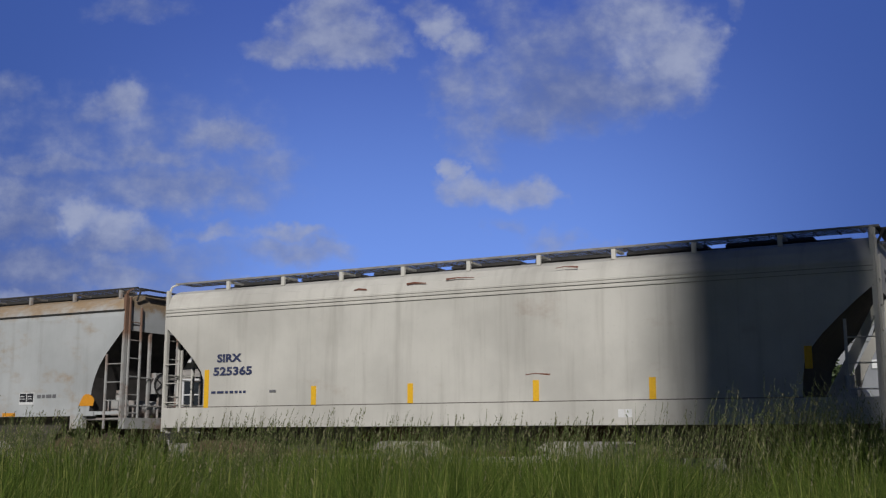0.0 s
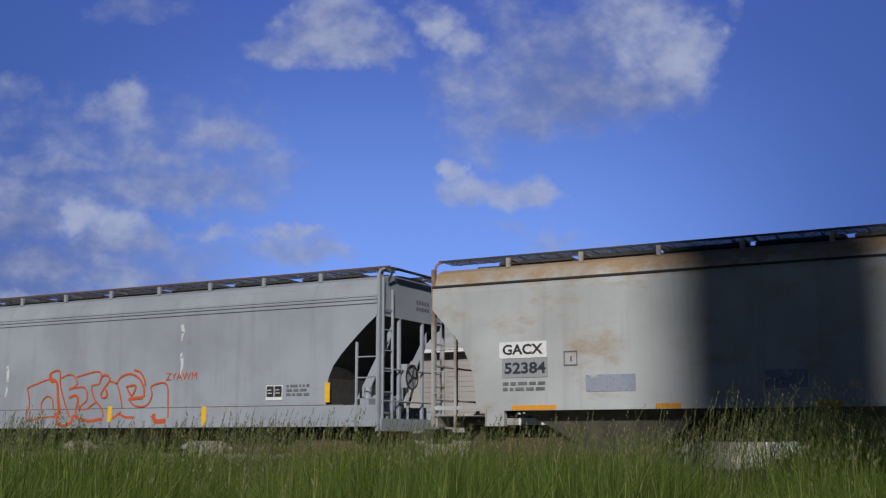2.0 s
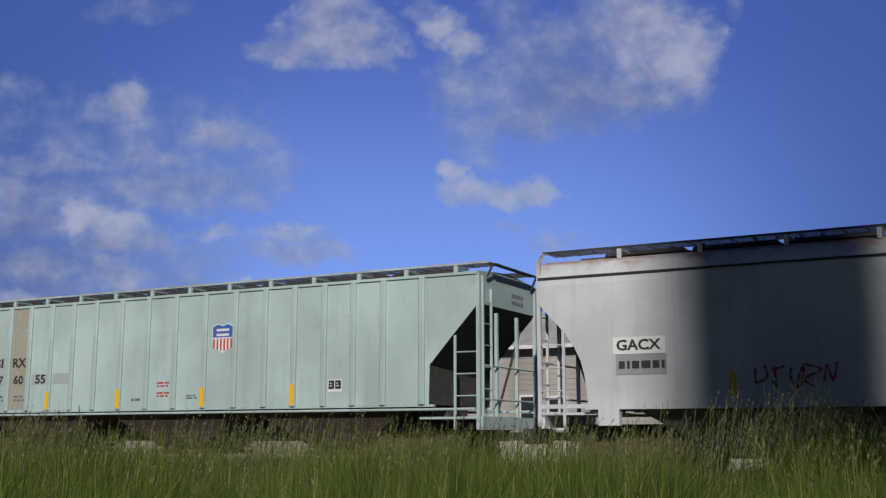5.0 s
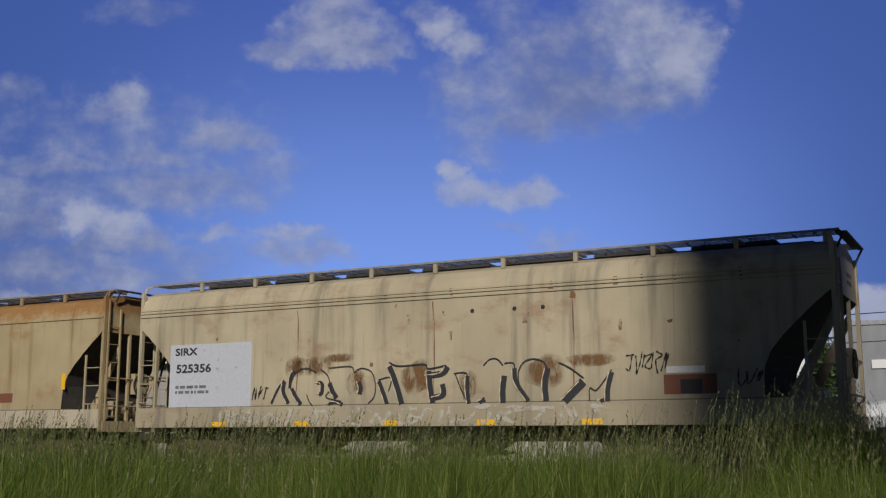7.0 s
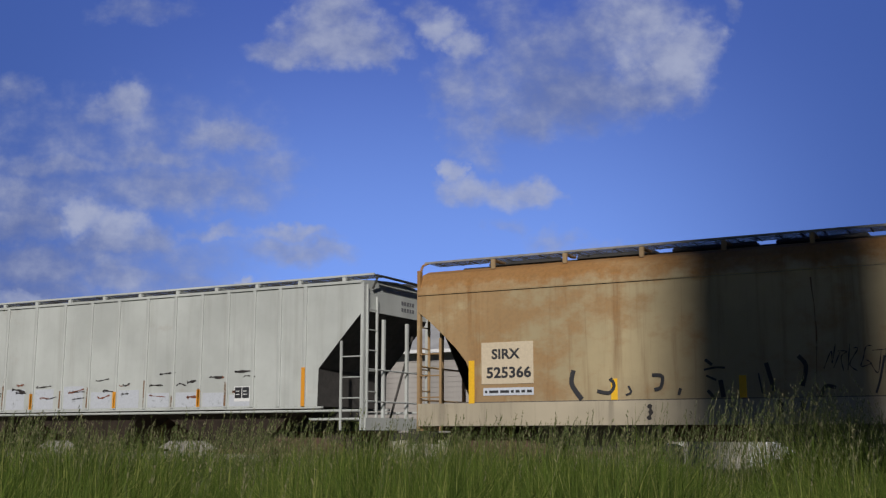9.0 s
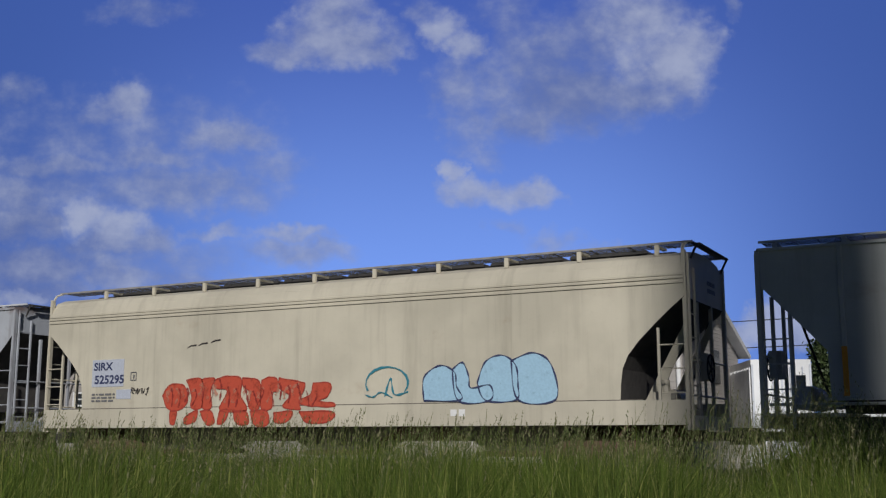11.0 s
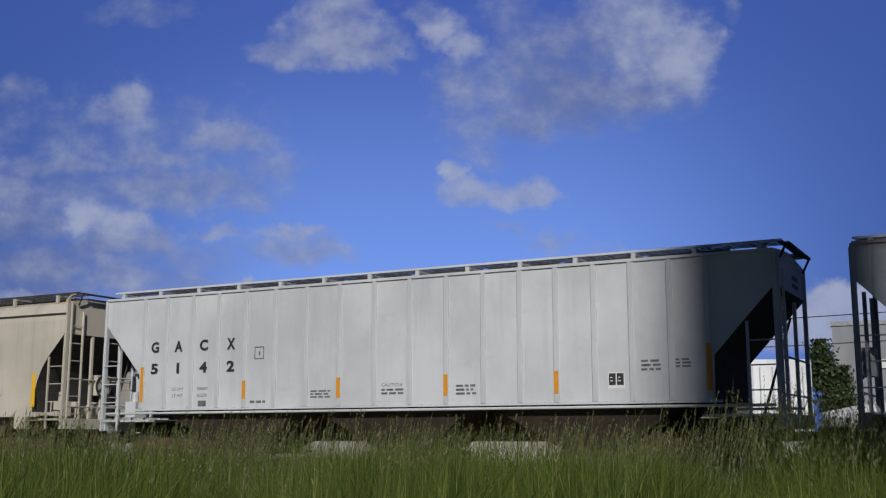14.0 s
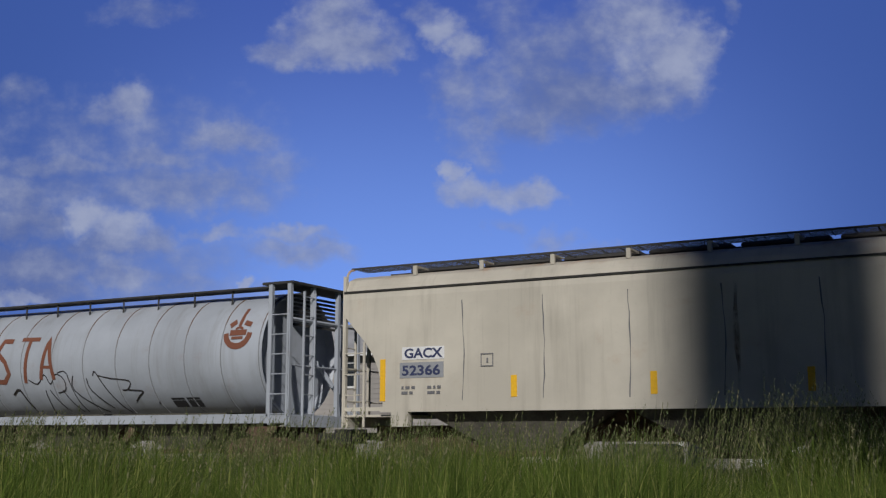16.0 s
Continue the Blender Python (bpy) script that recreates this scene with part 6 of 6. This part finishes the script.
def leafy_tree(x, y, h, spread, seed, label):
    rng = np.random.default_rng(seed)
    tree = tagged(new("tree"), label, "tree")
    tree.matrix_basis = pose(x, y, 0)
    bark = plain("bark", (0.10, 0.075, 0.055), 0.95, vary=0.4)
    leaf, n, l, p = nodes_of("leaf")
    r = n.new("ShaderNodeNewGeometry").outputs["Random Per Island"]
    l.new(mixer(n, l, r, (0.022, 0.042, 0.012), (0.055, 0.08, 0.024)), p.inputs["Base Color"])
    p.inputs["Roughness"].default_value = 0.6
    bm = bmesh.new()
    rod(bm, (0, 0, 0), (0.1, 0, h * 0.5), 0.16, 8, 0.1)
    rod(bm, (0.1, 0, h * 0.5), (0, 0.1, h * 0.92), 0.1, 6, 0.03)
    tips = []
    for i in range(14):
        z = h * rng.uniform(0.15, 0.8)
        a = rng.uniform(0, math.tau)
        k = spread * rng.uniform(0.5, 1.0) * (1.15 - z / h)
        tip = (math.cos(a) * k, math.sin(a) * k, z + h * 0.12)
        rod(bm, (0.05, 0, z), tip, 0.05, 5, 0.015)
        tips.append(tip)
    part("trunk", bm, bark, tree)
    tips += [(0, 0, h * 0.9), (0.1, 0, h * 0.8), (0, 0.1, h * 0.7)]
    N = 5200
    base = np.array(tips)[rng.integers(0, len(tips), N)] * np.array([1, 1, 1]) + rng.normal(0, 1, (N, 3)) * np.array([spread * 0.26, spread * 0.26, h * 0.085])
    base[:, 2] = np.clip(base[:, 2], 0.15, h * 1.02)
    a, b = rng.normal(0, 1, (N, 3)), rng.normal(0, 1, (N, 3))
    a /= np.linalg.norm(a, axis=1)[:, None]
    b = np.cross(a, b)
    b /= np.linalg.norm(b, axis=1)[:, None]
    s = rng.uniform(0.06, 0.13, (N, 1))
    v = np.stack([base - a * s, base + b * s * 0.5, base + a * s, base - b * s * 0.5], 1).reshape(-1, 3)
    me = bpy.data.meshes.new("crown")
    me.from_pydata(v.tolist(), [], np.arange(N * 4).reshape(-1, 4).tolist())
    me.materials.append(leaf)
    ob = new("crown", me)
    ob.parent = tree


leafy_tree(-8.0, 50.0, 5.1, 0.75, 5, "narrow dark green conifer-like tree beside the buildings")
leafy_tree(-7.35, 50.8, 4.0, 0.7, 6, "small dark green bushy tree beside the buildings")
leafy_tree(-82.0, 92.0, 13.8, 2.6, 8, "distant green tree beyond the railway line")


def power_line():
    wood = plain("pole_wood", (0.16, 0.12, 0.09), 0.9)
    ends = [(-58.0, 70.0), (22.0, 66.0)]
    line = tagged(new("power_line"), "wooden utility poles carrying dark overhead wires", "power line")
    for x, y in ends:
        bm = bmesh.new()
        rod(bm, (x, y, 0), (x, y, 9.6), 0.16, 10, 0.11)
        box(bm, x - 0.06, x + 0.06, y - 1.1, y + 1.1, 9.0, 9.15)
        part("pole", bm, wood, line)
    for k, (dz, dy) in enumerate(((9.15, -0.9), (7.6, 0.0))):
        bm = bmesh.new()
        for i in range(16):
            pts = []
            for q in (i / 16, (i + 1) / 16):
                pts.append((ends[0][0] + (ends[1][0] - ends[0][0]) * q, ends[0][1] + (ends[1][1] - ends[0][1]) * q + dy, dz - 1.2 * 4 * q * (1 - q)))
            rod(bm, pts[0], pts[1], 0.03, 5)
        part("wire", bm, BLACK_STEEL, line)


power_line()


# An unseen column, added behind the camera, throws a narrow shadow across the line.
def stack():
    d = Vector((0.42, -0.907)).normalized()
    edge_a, edge_b = Vector((-6.35, 21.1)), Vector((-1.72, 21.1))
    mid = (edge_a + edge_b) / 2 + d * 84
    width = abs((edge_b - edge_a).x) * 0.907
    s = tagged(new("chimney"), "unseen tall grey column behind the field, added to cast a shadow band", "chimney")
    s.matrix_basis = pose(mid.x, mid.y, 0)
    con = plain("concrete", (0.4, 0.39, 0.37), 0.9, scale=1.5)
    for i in range(9):
        bm = bmesh.new()
        rod(bm, (0, 0, i * 6.0), (0, 0, i * 6.0 + 5.97), width / 2, 32)
        part("drum", bm, con, s)
    bm = bmesh.new()
    rod(bm, (0, 0, 54), (0, 0, 54.6), width / 2 + 0.25, 32)
    part("rim", bm, con, s)


stack()


# ---- grass ----
def blades(name, roots, height, width, lean, mat, label, rng, segs=3, azimuth=None):
    """Curved tapering blades as one mesh."""
    N = len(roots)
    az = rng.uniform(0, math.tau, N) if azimuth is None else azimuth
    face = rng.uniform(0, math.tau, N)
    t = np.linspace(0, 1, segs + 1)
    bend = lean[:, None] * t[None, :] ** 1.8
    cx = roots[:, 0, None] + np.cos(az)[:, None] * bend * height[:, None]
    cy = roots[:, 1, None] + np.sin(az)[:, None] * bend * height[:, None]
    cz = height[:, None] * (t - 0.25 * lean[:, None] * t ** 2)
    w = width[:, None] * (1 - t ** 1.5)[None, :] * 0.5
    wx, wy = np.cos(face)[:, None] * w, np.sin(face)[:, None] * w
    L = np.stack([cx - wx, cy - wy, cz], 2)[:, :-1]
    R = np.stack([cx + wx, cy + wy, cz], 2)[:, :-1]
    T = np.stack([cx[:, -1], cy[:, -1], cz[:, -1]], 1)[:, None]
    v = np.concatenate([L, R, T], 1)
    k = 2 * segs + 1
    faces = []
    for s in range(segs - 1):
        faces += [(s, segs + s, segs + s + 1), (s, segs + s + 1, s + 1)]
    faces.append((segs - 1, 2 * segs - 1, 2 * segs))
    F = (np.array(faces)[None] + (np.arange(N) * k)[:, None, None]).reshape(-1, 3)
    me = bpy.data.meshes.new(name)
    me.vertices.add(N * k)
    me.vertices.foreach_set("co", v.reshape(-1).astype(np.float32))
    me.loops.add(len(F) * 3)
    me.loops.foreach_set("vertex_index", F.reshape(-1).astype(np.int32))
    me.polygons.add(len(F))
    me.polygons.foreach_set("loop_start", np.arange(len(F), dtype=np.int32) * 3)
    me.update(calc_edges=True)
    me.validate()
    me.materials.append(mat)
    return tagged(new(name, me), label, "grass", kind="stuff")


def grass_material(name, a, b, dry, share):
    m, n, l, p = nodes_of(name)
    g = n.new("ShaderNodeNewGeometry")
    r = g.outputs["Random Per Island"]
    patch = noise_at(n, l, g.outputs["Position"], 0.8, 3)
    c = mixer(n, l, calc(n, l, "MULTIPLY_ADD", r, 0.65, calc(n, l, "MULTIPLY_ADD", patch, 1.3, -0.48), clamp=True), a, b)
    c = mixer(n, l, ranged(n, l, calc(n, l, "FRACT", calc(n, l, "MULTIPLY", r, 17.3)), 1 - share, 1 - share + 0.05), c, dry)
    l.new(c, p.inputs["Base Color"])
    p.inputs["Roughness"].default_value = 0.55
    p.inputs["Specular IOR Level"].default_value = 0.12
    tr = n.new("ShaderNodeBsdfTranslucent")
    l.new(c, tr.inputs[0])
    mx = n.new("ShaderNodeMixShader")
    mx.inputs[0].default_value = 0.42
    l.new(p.outputs[0], mx.inputs[1])
    l.new(tr.outputs[0], mx.inputs[2])
    l.new(mx.outputs[0], n["Material Output"].inputs[0])
    return m


def wedge(rng, N, r0, r1, power=1.0):
    """Random places on the meadow in front of the camera, between two distances, up to the ballast."""
    out = []
    while sum(len(o) for o in out) < N:
        r = r0 + (r1 - r0) * rng.uniform(0, 1, N) ** power
        a = np.radians(rng.uniform(-1.5, 57.0, N))
        p = np.stack([-np.sin(a) * r, np.cos(a) * r], 1)
        out.append(p[p[:, 1] < 19.9])
    return np.concatenate(out)[:N]


def meadow():
    rng = np.random.default_rng(7)
    green = grass_material("meadow_grass", (0.020, 0.042, 0.007), (0.190, 0.265, 0.048), (0.30, 0.32, 0.09), 0.18)
    straw = grass_material("seed_stalk", (0.085, 0.115, 0.036), (0.20, 0.225, 0.09), (0.34, 0.31, 0.18), 0.25)

    tufts = []

    def swell(p):
        return 0.10 * np.sin(p[:, 0] * 1.3 + 1.0) * np.sin(p[:, 1] * 0.9) + 0.04 * np.sin(p[:, 0] * 3.1 + p[:, 1] * 2.3)

    def tussock(p):
        """Clumps: how much taller, and which way the blades lie."""
        u = np.sin(p[:, 0] * 4.1 + 1.7 * np.sin(p[:, 1] * 2.3)) * np.sin(p[:, 1] * 3.3 + 1.1 * np.sin(p[:, 0] * 2.9))
        return u, 2.6 * np.sin(p[:, 0] * 1.9 + 0.7) + 2.2 * np.sin(p[:, 1] * 2.7)

    # a thick lower sward, and taller blades that rise out of it
    for N, r0, r1, w, hs, lo in ((60000, 4.2, 8.5, 0.010, 0.85, 0.55), (58000, 7.5, 14.0, 0.014, 0.80, 0.5), (46000, 12.5, 31.0, 0.021, 0.70, 0.4),
                                 (7000, 4.6, 8.5, 0.008, 0.96, 0.8), (13000, 7.5, 14.0, 0.010, 1.02, 0.72), (11000, 12.5, 30.0, 0.014, 1.06, 0.6)):
        p = wedge(rng, N, r0, r1, 0.8)
        u, lay = tussock(p)
        # a trodden dip in the sward
        dip = 1 - 0.30 * np.exp(-((np.degrees(np.arctan2(-p[:, 0], p[:, 1])) - 13.6) / 2.3) ** 2)
        h = dip * (hs * rng.uniform(lo, 1.06, N) + swell(p) + 0.15 * u)
        blades("grass", p, h, w * rng.uniform(0.35, 1.6, N), rng.uniform(0.03, 0.95, N) ** 1.3, green, "dense tall green meadow grass", rng, 4, lay + rng.normal(0, 0.9, N))
    # the meadow goes on to both sides and behind
    N = 90000
    p = np.stack([rng.uniform(-75, 45, N), rng.uniform(-14, 19.8, N)], 1)
    far = np.hypot(p[:, 0], p[:, 1]) > 3.0
    ang = np.degrees(np.arctan2(-p[:, 0], p[:, 1]))
    p = p[far & ~((ang > -1.5) & (ang < 57) & (np.hypot(p[:, 0], p[:, 1]) < 31))]
    N = len(p)
    u, lay = tussock(p)
    blades("grass", p, 0.82 * rng.uniform(0.5, 1.06, N) + swell(p) + 0.09 * u, 0.03 * rng.uniform(0.4, 1.6, N), rng.uniform(0.03, 0.95, N) ** 1.3, green,
           "dense tall green meadow grass", rng, 3, lay + rng.normal(0, 0.9, N))
    # flowering stalks stand above the blades
    for N, r0, r1, hm, hd in ((160, 5.5, 9.0, 0.98, 0.05), (650, 8.0, 14.0, 1.04, 0.08), (800, 13.0, 30.0, 1.10, 0.16)):
        p = wedge(rng, N, r0, r1, 0.8)
        h = hm + hd * rng.normal(0, 1, N) + swell(p)
        az, lean = rng.normal(0.3, 0.9, N), rng.uniform(0.02, 0.28, N)
        blades("grass_stalk", p, h, np.full(N, 0.007), lean, straw, "dry flowering grass stalks", rng, 4, az)
        seed_heads(p, h, az, lean, straw, rng, 0.011)
    # tufts of taller stalks, all leaning one way
    for k in range(34):
        n = int(rng.uniform(14, 42))
        a, r = math.radians(rng.uniform(4, 52)), rng.uniform(8.5, 15.0)
        c = np.array([-math.sin(a) * r, math.cos(a) * r])
        q = c + rng.normal(0, 0.16, (n, 2))
        h = rng.uniform(1.0, 1.16) + 0.02 * (r - 8.5) + 0.09 * rng.normal(0, 1, n)
        tufts.append((q, h, rng.normal(0.1, 0.5, n), rng.uniform(0.05, 0.4, n)))
    p, h, az, lean = (np.concatenate(v) for v in zip(*tufts))
    blades("grass_stalk", p, h, np.full(len(p), 0.006), lean, straw, "tufts of tall flowering grass leaning in the wind", rng, 4, az)
    seed_heads(p, h, az, lean, straw, rng, 0.009)
    # rank tall grass beside the line, in the shade of the added column
    N = 400
    a, r = np.radians(rng.normal(10.6, 2.6, N)), rng.uniform(11.5, 16.5, N)
    p = np.stack([-np.sin(a) * r, np.cos(a) * r], 1)
    h = 1.44 + 0.16 * rng.normal(0, 1, N) - 0.035 * np.abs(np.degrees(a) - 11)
    az, lean = rng.normal(0.2, 0.8, N), rng.uniform(0.04, 0.35, N)
    blades("grass_stalk", p, h, np.full(N, 0.008), lean, straw, "clump of taller flowering grass", rng, 4, az)
    seed_heads(p, h, az, lean, straw, rng, 0.010)
    N = 4500
    a, r = np.radians(rng.normal(7.4, 1.9, N)), rng.uniform(11.0, 16.5, N)
    p = np.stack([-np.sin(a) * r, np.cos(a) * r], 1)
    h = rng.uniform(0.75, 1.12, N) + 0.45 * rng.uniform(0, 1, N) ** 4
    blades("grass", p, h, 0.013 * rng.uniform(0.5, 1.5, N), rng.uniform(0.02, 0.45, N), green, "rank dark green grass clump", rng, 4, rng.normal(2.6, 1.0, N))
    # long stems bowed over towards the clump
    N = 60
    a, r = np.radians(rng.normal(6.4, 0.9, N)), rng.uniform(11.0, 14.0, N)
    p = np.stack([-np.sin(a) * r, np.cos(a) * r], 1)
    h, az, lean = rng.uniform(1.25, 1.75, N), rng.normal(3.1, 0.35, N), rng.uniform(0.25, 0.55, N)
    blades("grass_stalk", p, h, np.full(N, 0.009), lean, straw, "long grass stems bowed sideways", rng, 4, az)
    seed_heads(p, h, az, lean, straw, rng, 0.010)


def seed_heads(p, h, az, lean, mat, rng, w):
    """Loose seed heads: short upright slivers round the top of each stalk."""
    n = 20
    N = len(p)
    idx = np.repeat(np.arange(N), n)
    u = np.tile(np.linspace(0.80, 1.0, n), N) + rng.uniform(-0.01, 0.01, N * n)
    b = lean[idx] * u ** 1.8 * h[idx]
    c = np.stack([p[idx, 0] + np.cos(az[idx]) * b, p[idx, 1] + np.sin(az[idx]) * b, h[idx] * (u - 0.25 * lean[idx] * u ** 2)], 1)
    d = rng.normal(0, 1, (N * n, 3)) * np.array([0.007, 0.007, 0.006]) + np.array([0, 0, 0.020])
    q = rng.normal(0, 1, (N * n, 3))
    s = np.cross(d, q)
    s /= np.linalg.norm(s, axis=1)[:, None]
    v = np.stack([c - d * 0.3, c + d * 0.5 + s * w * 0.35, c + d * 1.2, c + d * 0.5 - s * w * 0.35], 1).reshape(-1, 3)
    me = bpy.data.meshes.new("seed_heads")
    M = N * n
    me.vertices.add(M * 4)
    me.vertices.foreach_set("co", v.reshape(-1).astype(np.float32))
    me.loops.add(M * 4)
    me.loops.foreach_set("vertex_index", np.arange(M * 4, dtype=np.int32))
    me.polygons.add(M)
    me.polygons.foreach_set("loop_start", np.arange(M, dtype=np.int32) * 4)
    me.update(calc_edges=True)
    me.materials.append(mat)
    tagged(new("seed_heads", me), "straw-coloured grass seed heads", "grass", kind="stuff")


meadow()

# ---- movement ----
SPEED = 13.2


def motions():
    times = [0, 1 / 30, 0.1] + [0.5 * k for k in range(1, 32)] + [15.9, 16 - 1 / 30, 16]
    for car, rear in train:
        walk(car, [(t, pose(rear + SPEED * t, MID, RAIL)) for t in times])
    # the wheels roll with the train
    turn = math.degrees(SPEED / 0.46)
    for wheel, w, s in rollers:
        walk(wheel, [(k / 20, pose(w, s * 0.77, 0.46, 0, s * (turn * k / 20 % 360), 0 if s > 0 else 180)) for k in range(321)])
    # the clouds drift slowly away
    walk(clouds, [(t, EYE @ pose(0.16 * t, -0.05 * t, -FAR - 2.6 * t)) for t in times])


motions()
